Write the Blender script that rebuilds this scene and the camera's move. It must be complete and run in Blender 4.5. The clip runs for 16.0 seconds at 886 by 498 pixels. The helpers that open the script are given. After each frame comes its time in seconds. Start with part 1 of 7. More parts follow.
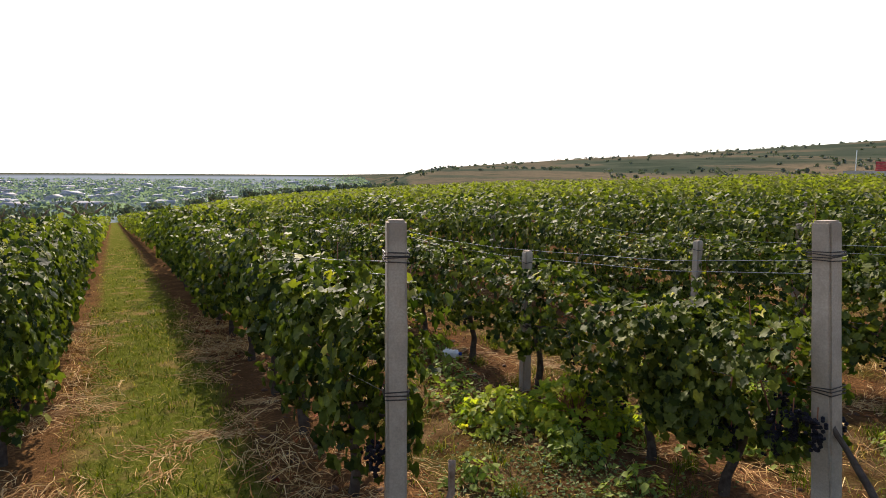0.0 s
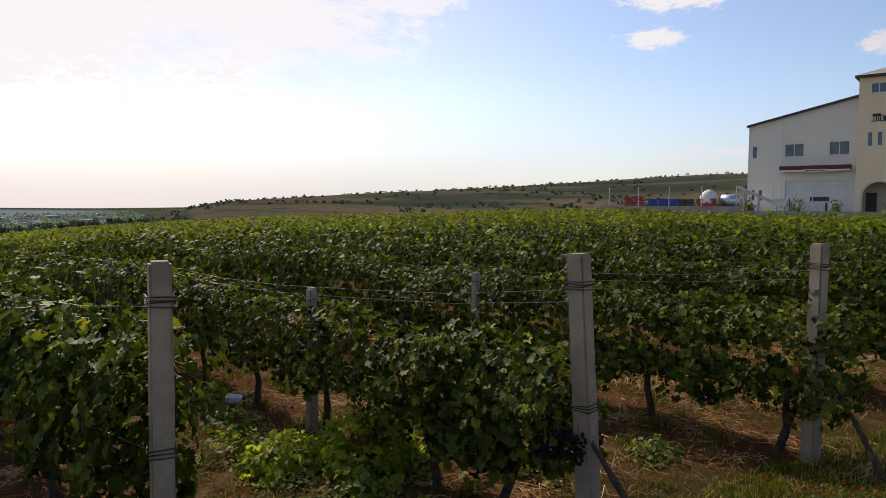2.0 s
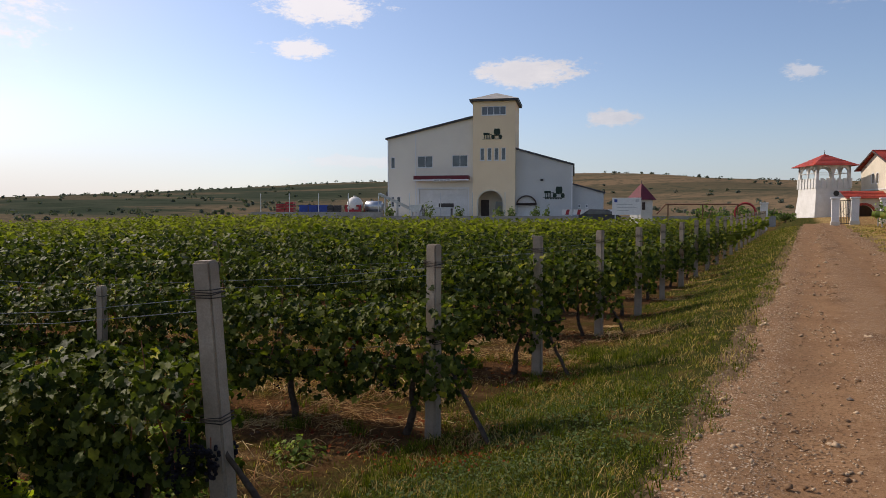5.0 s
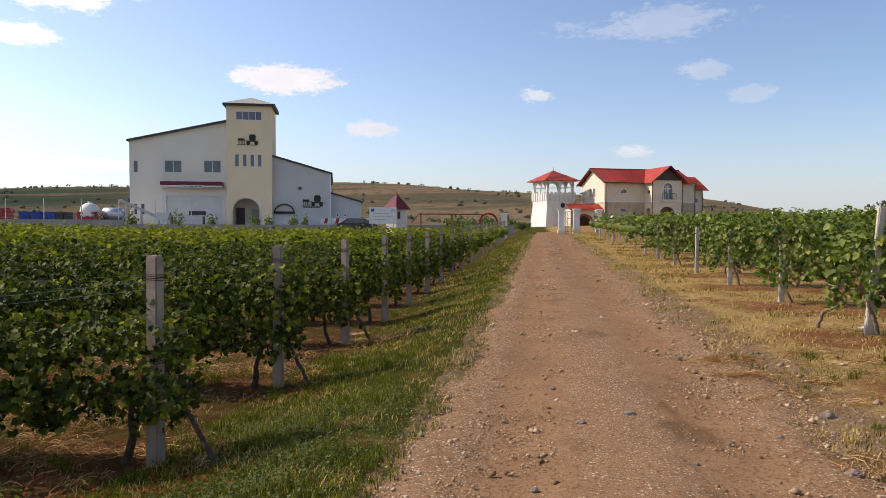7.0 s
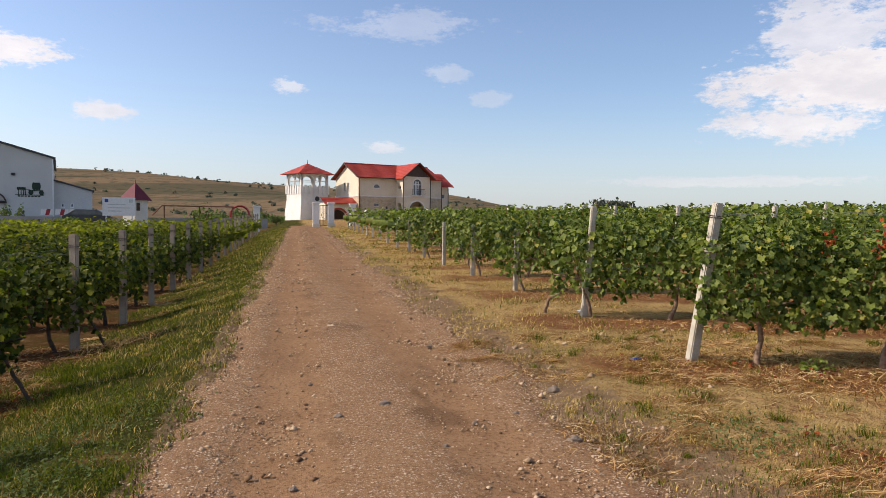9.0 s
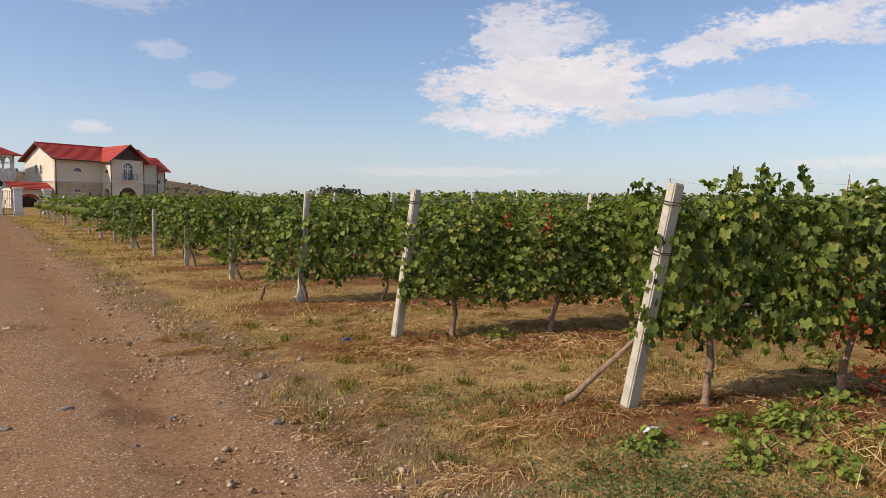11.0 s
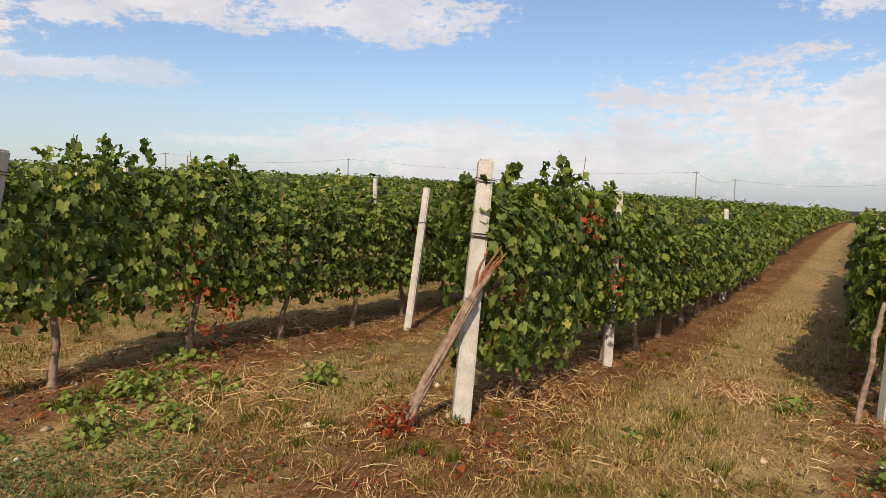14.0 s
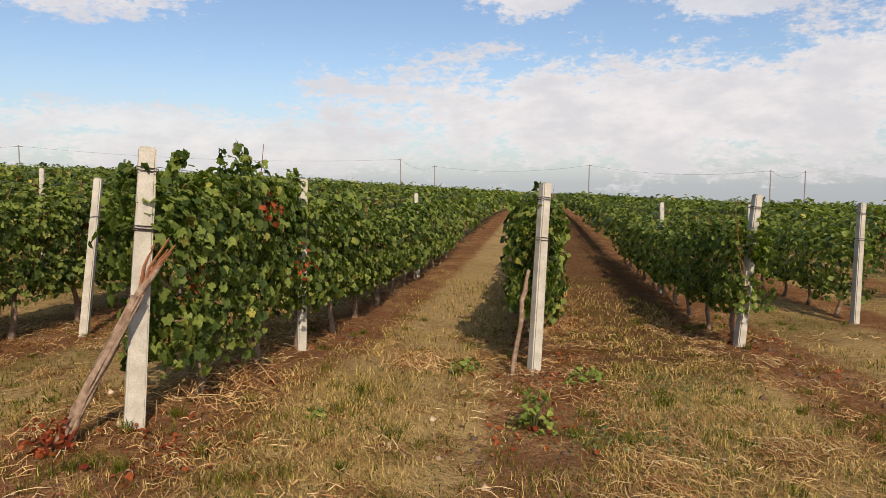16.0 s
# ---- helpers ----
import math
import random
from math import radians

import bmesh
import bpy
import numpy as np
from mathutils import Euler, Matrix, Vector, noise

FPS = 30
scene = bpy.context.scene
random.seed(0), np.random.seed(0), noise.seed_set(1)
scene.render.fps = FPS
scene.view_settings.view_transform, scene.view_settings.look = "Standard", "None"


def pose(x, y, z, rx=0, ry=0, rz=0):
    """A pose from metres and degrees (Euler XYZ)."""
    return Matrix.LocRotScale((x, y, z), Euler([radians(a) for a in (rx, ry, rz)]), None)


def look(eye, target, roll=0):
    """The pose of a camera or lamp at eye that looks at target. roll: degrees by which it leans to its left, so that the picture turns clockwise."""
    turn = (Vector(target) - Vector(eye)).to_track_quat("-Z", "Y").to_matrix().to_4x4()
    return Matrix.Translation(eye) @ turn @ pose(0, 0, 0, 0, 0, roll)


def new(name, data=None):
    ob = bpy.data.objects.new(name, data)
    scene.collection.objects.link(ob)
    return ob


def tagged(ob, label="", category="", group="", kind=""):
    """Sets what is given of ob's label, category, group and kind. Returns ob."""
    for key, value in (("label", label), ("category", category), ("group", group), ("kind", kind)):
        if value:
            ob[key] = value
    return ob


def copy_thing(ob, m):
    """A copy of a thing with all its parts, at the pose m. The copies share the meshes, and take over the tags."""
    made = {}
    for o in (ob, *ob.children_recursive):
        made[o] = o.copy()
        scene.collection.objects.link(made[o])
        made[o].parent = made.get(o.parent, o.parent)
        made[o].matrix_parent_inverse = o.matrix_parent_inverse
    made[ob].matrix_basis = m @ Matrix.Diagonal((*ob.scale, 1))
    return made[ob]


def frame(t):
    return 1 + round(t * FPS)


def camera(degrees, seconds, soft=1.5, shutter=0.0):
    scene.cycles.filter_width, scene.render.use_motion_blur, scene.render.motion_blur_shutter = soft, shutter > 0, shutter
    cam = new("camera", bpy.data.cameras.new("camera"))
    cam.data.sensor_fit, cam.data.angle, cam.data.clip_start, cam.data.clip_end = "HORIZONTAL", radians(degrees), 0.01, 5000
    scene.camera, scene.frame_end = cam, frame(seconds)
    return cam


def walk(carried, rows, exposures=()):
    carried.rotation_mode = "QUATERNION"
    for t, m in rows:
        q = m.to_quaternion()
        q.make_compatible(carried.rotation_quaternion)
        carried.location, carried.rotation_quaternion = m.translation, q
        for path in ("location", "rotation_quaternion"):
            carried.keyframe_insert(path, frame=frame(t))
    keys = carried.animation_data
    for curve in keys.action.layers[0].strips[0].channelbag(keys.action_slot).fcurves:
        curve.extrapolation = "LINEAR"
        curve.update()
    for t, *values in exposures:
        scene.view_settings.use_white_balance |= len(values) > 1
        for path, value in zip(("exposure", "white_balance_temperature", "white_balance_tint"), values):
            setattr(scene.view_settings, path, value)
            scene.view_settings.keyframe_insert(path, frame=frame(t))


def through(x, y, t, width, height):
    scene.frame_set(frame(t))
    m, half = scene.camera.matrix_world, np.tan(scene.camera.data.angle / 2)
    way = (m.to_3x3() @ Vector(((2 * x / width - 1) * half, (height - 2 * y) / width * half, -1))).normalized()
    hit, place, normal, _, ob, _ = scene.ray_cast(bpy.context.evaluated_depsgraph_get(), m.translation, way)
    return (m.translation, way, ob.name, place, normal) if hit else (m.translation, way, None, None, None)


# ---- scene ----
cam = camera(65.55, 16.0, soft=0.6)
# seconds, x, y, z, bearing from the road's direction, tilt, lean
PATH = [
    (0.0, -0.366, -0.037, 1.557, -73.27, -6.23, 0.45),
    (0.5, -0.355, -0.012, 1.567, -69.26, -5.19, 0.28),
    (1.0, -0.351, 0.016, 1.569, -64.71, -4.32, 0.38),
    (1.5, -0.358, 0.036, 1.577, -60.56, -3.58, 0.41),
    (2.0, -0.368, 0.045, 1.577, -56.09, -3.29, 0.52),
    (2.5, -0.370, 0.054, 1.579, -51.66, -2.97, 0.02),
    (3.0, -0.377, 0.059, 1.575, -46.65, -2.90, -0.36),
    (3.5, -0.385, 0.067, 1.572, -41.97, -2.85, -0.63),
    (4.0, -0.370, 0.070, 1.577, -37.28, -2.36, -0.63),
    (4.5, -0.329, 0.101, 1.577, -32.82, -1.96, -0.00),
    (5.0, -0.259, 0.136, 1.573, -27.86, -2.63, 0.06),
    (5.2, -0.225, 0.148, 1.575, -25.54, -2.78, 0.19),
    (7.3, -0.014, 0.233, 1.587, -6.48, -1.88, 0.23),
    (7.5, -0.023, 0.240, 1.592, -5.38, -1.94, 0.30),
    (8.0, -0.032, 0.229, 1.598, 0.70, -2.02, -0.13),
    (8.5, -0.038, 0.214, 1.601, 6.48, -2.37, 0.05),
    (9.0, -0.033, 0.210, 1.604, 12.07, -2.30, 0.52),
    (9.2, -0.028, 0.210, 1.598, 14.04, -2.30, 0.44),
    (11.3, 0.195, -0.001, 1.586, 37.60, -3.96, 0.37),
    (11.5, 0.221, -0.042, 1.586, 39.76, -4.56, 0.39),
    (12.0, 0.290, -0.115, 1.578, 46.47, -5.04, -0.18),
    (12.5, 0.311, -0.180, 1.582, 55.05, -5.20, 0.04),
    (13.0, 0.321, -0.204, 1.582, 63.30, -5.20, 0.04),
    (13.5, 0.321, -0.224, 1.584, 72.33, -4.90, 0.83),
    (14.0, 0.321, -0.227, 1.591, 82.19, -4.82, 1.33),
    (14.5, 0.335, -0.240, 1.599, 88.13, -4.80, -0.23),
    (15.0, 0.308, -0.291, 1.595, 95.04, -5.07, -0.69),
    (15.5, 0.286, -0.388, 1.581, 100.45, -5.25, -0.01),
    (16.0, 0.243, -0.488, 1.591, 105.64, -5.49, 0.28),
]


def aim(x, y, z, bearing, tilt, lean):
    b, e = radians(bearing), radians(tilt)
    ahead = Vector((math.sin(b) * math.cos(e), math.cos(b) * math.cos(e), math.sin(e)))
    return look((x, y, z), Vector((x, y, z)) + ahead, lean)
# stops, kelvin, tint
EXPOSURES = [(0.0, 0.60, 6850, 17), (0.5, 0.30, 6850, 17), (1.0, -0.02, 6850, 17), (1.5, -0.30, 6750, 17), (3.5, -0.46, 6700, 18), (5.0, -0.40, 6700, 18), (7.3, 0.02, 6750, 18),
             (9.2, -0.02, 6750, 18), (11.3, -0.18, 6800, 19), (13.5, -0.16, 6900, 18), (16.0, -0.18, 6950, 17)]
walk(cam, [(r[0], aim(*r[1:])) for r in PATH], EXPOSURES)

# ---- world and sun ----
SUN_BEARING, SUN_HEIGHT = -87.0, 37.0
# clouds: bearing, height, half width, half height (degrees), density
CLOUDS = [
    (-93, 13.5, 26, 7.0, 1.0), (-72, 15.0, 14, 3.6, 0.9), (-60, 17.5, 9, 2.5, 0.8), 
    (-36.8, 16.6, 4.8, 1.3, 0.95), (-39.6, 13.2, 3.2, 1.0, 0.9), (-21, 11.6, 4.6, 1.25, 0.95), (-14.3, 7.9, 2.2, 0.75, 0.8), (-33, 4.6, 9, 0.6, 0.45),
    (-0.5, 10.6, 1.7, 0.7, 0.6), (7.2, 6.1, 2.0, 0.6, 0.55), (8.6, 15.6, 7.0, 1.3, 0.28), (12.2, 12.0, 2.0, 0.9, 0.3), (16, 10.0, 1.6, 0.6, 0.3),
    (43.5, 10.2, 10.0, 3.4, 1.0), (39.5, 7.2, 7.0, 1.3, 0.9), (41, 13.5, 6.0, 3.0, 0.75), (54, 12.0, 3.4, 1.3, 0.85), (60.5, 13.6, 6.0, 1.8, 0.9), (75, 13.6, 13.0, 2.1, 0.85),
    (53, 8.4, 9.0, 1.1, 0.6), (81, 4.4, 15.0, 1.6, 0.75), (68, 3.6, 12.0, 0.7, 0.5), (112, 14.4, 5.0, 1.7, 0.85), (127, 13.6, 6.0, 2.2, 0.75),
    (122, 5.6, 32.0, 5.2, 0.92), (140, 8.0, 13.0, 4.4, 0.9), (88, 2.8, 22.0, 2.6, 0.8), (35, 3.2, 10.0, 0.5, 0.4),
    (165, 14, 20, 6, 0.8), (-135, 16, 22, 6, 0.8), (60, 40, 16, 6, 0.7), (-150, 45, 25, 8, 0.7), (-20, 50, 14, 5, 0.6), (120, 32, 18, 5, 0.7),
]
world = bpy.data.worlds.new("sky")
scene.world = world
world.use_nodes = True
WN, WL = world.node_tree.nodes, world.node_tree.links
WN.clear()


def wmath(op, a, b=None, c=None):
    n = WN.new("ShaderNodeMath")
    n.operation = op
    for i, v in enumerate((a, b, c)):
        if v is None:
            continue
        if isinstance(v, (int, float)):
            n.inputs[i].default_value = v
        else:
            WL.new(v, n.inputs[i])
    return n.outputs[0]


def wstep(v, lo, hi, olo=0.0, ohi=1.0):
    n = WN.new("ShaderNodeMapRange")
    n.interpolation_type = "SMOOTHSTEP"
    WL.new(v, n.inputs[0])
    for i, q in enumerate((lo, hi, olo, ohi)):
        n.inputs[i + 1].default_value = q
    return n.outputs[0]


def build_sky():
    out, bg = WN.new("ShaderNodeOutputWorld"), WN.new("ShaderNodeBackground")
    sky = WN.new("ShaderNodeTexSky")
    sky.sky_type, sky.sun_disc = "NISHITA", False
    sky.sun_elevation, sky.sun_rotation = radians(SUN_HEIGHT), radians(SUN_BEARING)
    sky.altitude, sky.air_density, sky.dust_density, sky.ozone_density = 150, 1.0, SKY_DUST, 1.0
    co = WN.new("ShaderNodeTexCoord")
    sep = WN.new("ShaderNodeSeparateXYZ")
    WL.new(co.outputs["Generated"], sep.inputs[0])
    x, y, z = sep.outputs
    bearing = wmath("MULTIPLY", wmath("ARCTAN2", x, y), 57.29578)
    height = wmath("MULTIPLY", wmath("ARCSINE", z), 57.29578)
    comb = WN.new("ShaderNodeCombineXYZ")
    WL.new(bearing, comb.inputs[0])
    WL.new(wmath("MULTIPLY", height, 2.2), comb.inputs[1])

    def noise_at(scale, detail, rough):
        n = WN.new("ShaderNodeTexNoise")
        n.inputs["Scale"].default_value, n.inputs["Detail"].default_value, n.inputs["Roughness"].default_value = scale, detail, rough
        WL.new(comb.outputs[0], n.inputs["Vector"])
        return n.outputs[0]

    big, fine, wisp = noise_at(0.16, 7, 0.64), noise_at(0.7, 6, 0.68), noise_at(1.9, 4, 0.6)
    ragged = wmath("ADD", wmath("MULTIPLY", wmath("SUBTRACT", big, 0.5), 2.6), wmath("ADD", wmath("MULTIPLY", wmath("SUBTRACT", fine, 0.5), 1.5), wmath("MULTIPLY", wmath("SUBTRACT", wisp, 0.5), 0.7)))
    cover = None
    for b, h, wb, wh, dense in CLOUDS:
        db = wmath("MULTIPLY", wmath("SUBTRACT", bearing, b), 1.0 / wb)
        dh = wmath("MULTIPLY", wmath("SUBTRACT", height, h), 1.0 / wh)
        d = wmath("SQRT", wmath("ADD", wmath("MULTIPLY", db, db), wmath("MULTIPLY", dh, dh)))
        m = wmath("MULTIPLY", wstep(wmath("ADD", d, ragged), 1.05, 0.50), dense)
        cover = m if cover is None else wmath("MAXIMUM", cover, m)
    # thin veil, thicker towards the sun and down at the horizon
    sb, sh = radians(SUN_BEARING), radians(SUN_HEIGHT)
    sun_dir = (math.sin(sb) * math.cos(sh), math.cos(sb) * math.cos(sh), math.sin(sh))
    dot = wmath("ADD", wmath("ADD", wmath("MULTIPLY", x, sun_dir[0]), wmath("MULTIPLY", y, sun_dir[1])), wmath("MULTIPLY", z, sun_dir[2]))
    glow = wstep(dot, 0.74, 0.96)
    veil = wmath("MULTIPLY", glow, wstep(big, 0.25, 0.7, 0.35, 1.0))
    haze = wstep(height, 10.0, 0.0, 0.0, 0.50)
    sunward = wstep(dot, 0.40, 0.78)
    low = wmath("MULTIPLY", wstep(height, 10.0, 0.5, 0.0, 0.85), sunward)
    soft = wmath("MAXIMUM", wmath("MAXIMUM", wmath("MULTIPLY", veil, 0.9), haze), low)
    mix1, mix2 = WN.new("ShaderNodeMix"), WN.new("ShaderNodeMix")
    mix1.data_type = mix2.data_type = "RGBA"
    scaled = WN.new("ShaderNodeMix")
    scaled.data_type, scaled.blend_type = "RGBA", "MULTIPLY"
    scaled.inputs[0].default_value = 1.0
    WL.new(sky.outputs[0], scaled.inputs[6])
    # the clear sky is brighter and milkier on the sun's side
    milk = WN.new("ShaderNodeMix")
    milk.data_type = "RGBA"
    WL.new(wstep(dot, -0.75, 0.75), milk.inputs[0])
    milk.inputs[6].default_value, milk.inputs[7].default_value = (*SKY_TINT, 1), (*SKY_TINT_SUN, 1)
    WL.new(milk.outputs[2], scaled.inputs[7])
    WL.new(soft, mix1.inputs[0])
    WL.new(scaled.outputs[2], mix1.inputs[6])
    # brightness of lit haze and cloud rises towards the sun
    lit = WN.new("ShaderNodeMix")
    lit.data_type = "RGBA"
    WL.new(wmath("MAXIMUM", glow, wmath("MULTIPLY", sunward, 0.6)), lit.inputs[0])
    lit.inputs[6].default_value, lit.inputs[7].default_value = (*HAZE_FAR, 1), (*HAZE_SUN, 1)
    WL.new(lit.outputs[2], mix1.inputs[7])
    cloud = WN.new("ShaderNodeMix")
    cloud.data_type = "RGBA"
    WL.new(wstep(big, 0.34, 0.66), cloud.inputs[0])
    cloud.inputs[6].default_value, cloud.inputs[7].default_value = (*CLOUD_SHADE, 1), (*CLOUD_LIT, 1)
    cl2 = WN.new("ShaderNodeMix")
    cl2.data_type = "RGBA"
    WL.new(wstep(dot, 0.25, 0.80), cl2.inputs[0])
    WL.new(cloud.outputs[2], cl2.inputs[6])
    cl2.inputs[7].default_value = (*CLOUD_SUN, 1)
    WL.new(cover, mix2.inputs[0])
    WL.new(mix1.outputs[2], mix2.inputs[6])
    WL.new(cl2.outputs[2], mix2.inputs[7])
    WL.new(mix2.outputs[2], bg.inputs[0])
    bg.inputs[1].default_value = SKY_STRENGTH
    WL.new(bg.outputs[0], out.inputs[0])


SKY_STRENGTH, SKY_DUST, SKY_TINT, SKY_TINT_SUN = 0.105, 1.0, (1.13, 1.29, 1.41), (1.62, 1.70, 1.82)
HAZE_FAR, HAZE_SUN = (5.7, 6.5, 7.6), (9.9, 10.0, 10.2)
CLOUD_SHADE, CLOUD_LIT, CLOUD_SUN = (7.3, 7.6, 8.0), (9.2, 9.3, 9.3), (11.5, 11.6, 11.8)
build_sky()
sun = new("sun", bpy.data.lights.new("sun", "SUN"))
sun.data.energy, sun.data.angle, sun.data.color = 5.0, radians(0.8), (1.0, 0.92, 0.79)
sb, sh = radians(SUN_BEARING), radians(SUN_HEIGHT)
sun.matrix_world = look((math.sin(sb) * math.cos(sh) * 100, math.cos(sb) * math.cos(sh) * 100, math.sin(sh) * 100), (0, 0, 0))

# ---- materials ----
class Mat:
    """A small builder of node materials."""

    def __init__(self, name):
        self.m = bpy.data.materials.new(name)
        self.m.use_nodes = True
        self.n, self.l = self.m.node_tree.nodes, self.m.node_tree.links
        self.bsdf = self.n["Principled BSDF"]
        self.out = self.n["Material Output"]
        self.co = self.n.new("ShaderNodeTexCoord").outputs["Object"]

    def put(self, value, socket):
        if isinstance(value, (int, float)):
            socket.default_value = value
        elif isinstance(value, tuple):
            socket.default_value = (*value, 1) if len(value) == 3 else value
        else:
            self.l.new(value, socket)

    def noise(self, scale, detail=4, rough=0.55, vector=None):
        n = self.n.new("ShaderNodeTexNoise")
        n.inputs["Scale"].default_value, n.inputs["Detail"].default_value, n.inputs["Roughness"].default_value = scale, detail, rough
        self.put(vector if vector is not None else self.co, n.inputs["Vector"])
        return n.outputs[0]

    def step(self, v, lo, hi, a=0.0, b=1.0):
        n = self.n.new("ShaderNodeMapRange")
        n.interpolation_type = "SMOOTHSTEP"
        self.put(v, n.inputs[0])
        for i, q in enumerate((lo, hi, a, b)):
            n.inputs[i + 1].default_value = q
        return n.outputs[0]

    def math(self, op, a, b=None):
        n = self.n.new("ShaderNodeMath")
        n.operation = op
        self.put(a, n.inputs[0])
        if b is not None:
            self.put(b, n.inputs[1])
        return n.outputs[0]

    def mix(self, f, a, b, blend="MIX"):
        n = self.n.new("ShaderNodeMix")
        n.data_type, n.blend_type = "RGBA", blend
        self.put(f, n.inputs[0])
        self.put(a, n.inputs[6])
        self.put(b, n.inputs[7])
        return n.outputs[2]

    def bump(self, height, strength, distance):
        n = self.n.new("ShaderNodeBump")
        n.inputs["Strength"].default_value, n.inputs["Distance"].default_value = strength, distance
        self.put(height, n.inputs["Height"])
        self.l.new(n.outputs[0], self.bsdf.inputs["Normal"])

    def xyz(self):
        s = self.n.new("ShaderNodeSeparateXYZ")
        self.l.new(self.co, s.inputs[0])
        return s.outputs

    def stretched(self, scale):
        n = self.n.new("ShaderNodeMapping")
        n.inputs["Scale"].default_value = scale
        self.l.new(self.co, n.inputs[0])
        return n.outputs[0]

    def strands(self, turn, across, along, lo, hi):
        """Thin curling strands, lying one way."""
        curl = self.n.new("ShaderNodeTexNoise")
        curl.inputs["Scale"].default_value = 3.5
        self.l.new(self.co, curl.inputs["Vector"])
        bend = self.n.new("ShaderNodeVectorMath")
        bend.operation = "MULTIPLY_ADD"
        self.l.new(curl.outputs["Color"], bend.inputs[0])
        bend.inputs[1].default_value = (0.25, 0.25, 0.0)
        self.l.new(self.co, bend.inputs[2])
        spin, pull = self.n.new("ShaderNodeMapping"), self.n.new("ShaderNodeMapping")
        spin.inputs["Rotation"].default_value = (0, 0, turn)
        pull.inputs["Scale"].default_value = (across, along, 1.0)
        self.l.new(bend.outputs[0], spin.inputs[0])
        self.l.new(spin.outputs[0], pull.inputs[0])
        return self.step(self.noise(1.0, 1, 0.5, pull.outputs[0]), lo, hi)

    def random(self, island=True):
        if island:
            return self.n.new("ShaderNodeNewGeometry").outputs["Random Per Island"]
        return self.n.new("ShaderNodeObjectInfo").outputs["Random"]

    def done(self, colour, rough=0.8, metal=0.0, spec=0.5):
        self.put(colour, self.bsdf.inputs["Base Color"])
        self.put(rough, self.bsdf.inputs["Roughness"])
        self.put(metal, self.bsdf.inputs["Metallic"])
        self.put(spec, self.bsdf.inputs["Specular IOR Level"])
        return self.m


def grainy(name, colour, second, scale=6.0, rough=0.8, bump=0.25, depth=0.004, fine=60.0, metal=0.0, spec=0.4):
    """A surface with broad stains and a fine grain."""
    m = Mat(name)
    broad = m.step(m.noise(scale, 5, 0.6), 0.32, 0.68)
    grain = m.noise(fine, 3, 0.6)
    c = m.mix(broad, colour, second)
    c = m.mix(m.step(grain, 0.3, 0.7, 0.0, 0.35), c, tuple(v * 0.6 for v in second))
    m.bump(grain, bump, depth)
    return m.done(c, rough, metal, spec)


def leafy(name, dark, light, yellow, share, through=0.35, red=(0.30, 0.035, 0.02), red_share=0.0, gloss=0.5, spec=0.05):
    """Leaves: green that differs from leaf to leaf, some turning yellow or red, with light coming through."""
    m = Mat(name)
    r = m.random()
    patch = m.noise(0.9, 3)
    c = m.mix(m.step(r, 0.0, 0.8), dark, light)
    c = m.mix(m.step(m.math("ADD", m.math("MULTIPLY", r, 0.55), m.math("MULTIPLY", patch, 0.6)), 0.86 - share, 0.96 - share), c, yellow)
    if red_share:
        w = m.n.new("ShaderNodeTexWhiteNoise")
        w.noise_dimensions = "1D"
        m.l.new(r, w.inputs["W"])
        spot = m.step(m.noise(2.2, 2), 0.60, 0.70)
        c = m.mix(m.math("MULTIPLY", m.step(w.outputs[0], 1.0 - red_share, 1.0 - red_share + 0.02), m.math("MAXIMUM", spot, 0.15)), c, red)
    vein = m.step(m.noise(38.0, 3), 0.35, 0.7, 0.82, 1.12)
    c = m.mix(1.0, c, vein, "MULTIPLY")
    m.bump(m.noise(30.0, 2), 0.35, 0.01)
    m.done(c, gloss, 0.0, spec)
    t = m.n.new("ShaderNodeBsdfTranslucent")
    bright = m.mix(1.0, c, (1.25, 1.5, 0.55), "MULTIPLY")
    m.l.new(bright, t.inputs[0])
    mx = m.n.new("ShaderNodeMixShader")
    mx.inputs[0].default_value = through
    m.l.new(m.bsdf.outputs[0], mx.inputs[1])
    m.l.new(t.outputs[0], mx.inputs[2])
    m.l.new(mx.outputs[0], m.out.inputs[0])
    return m.m


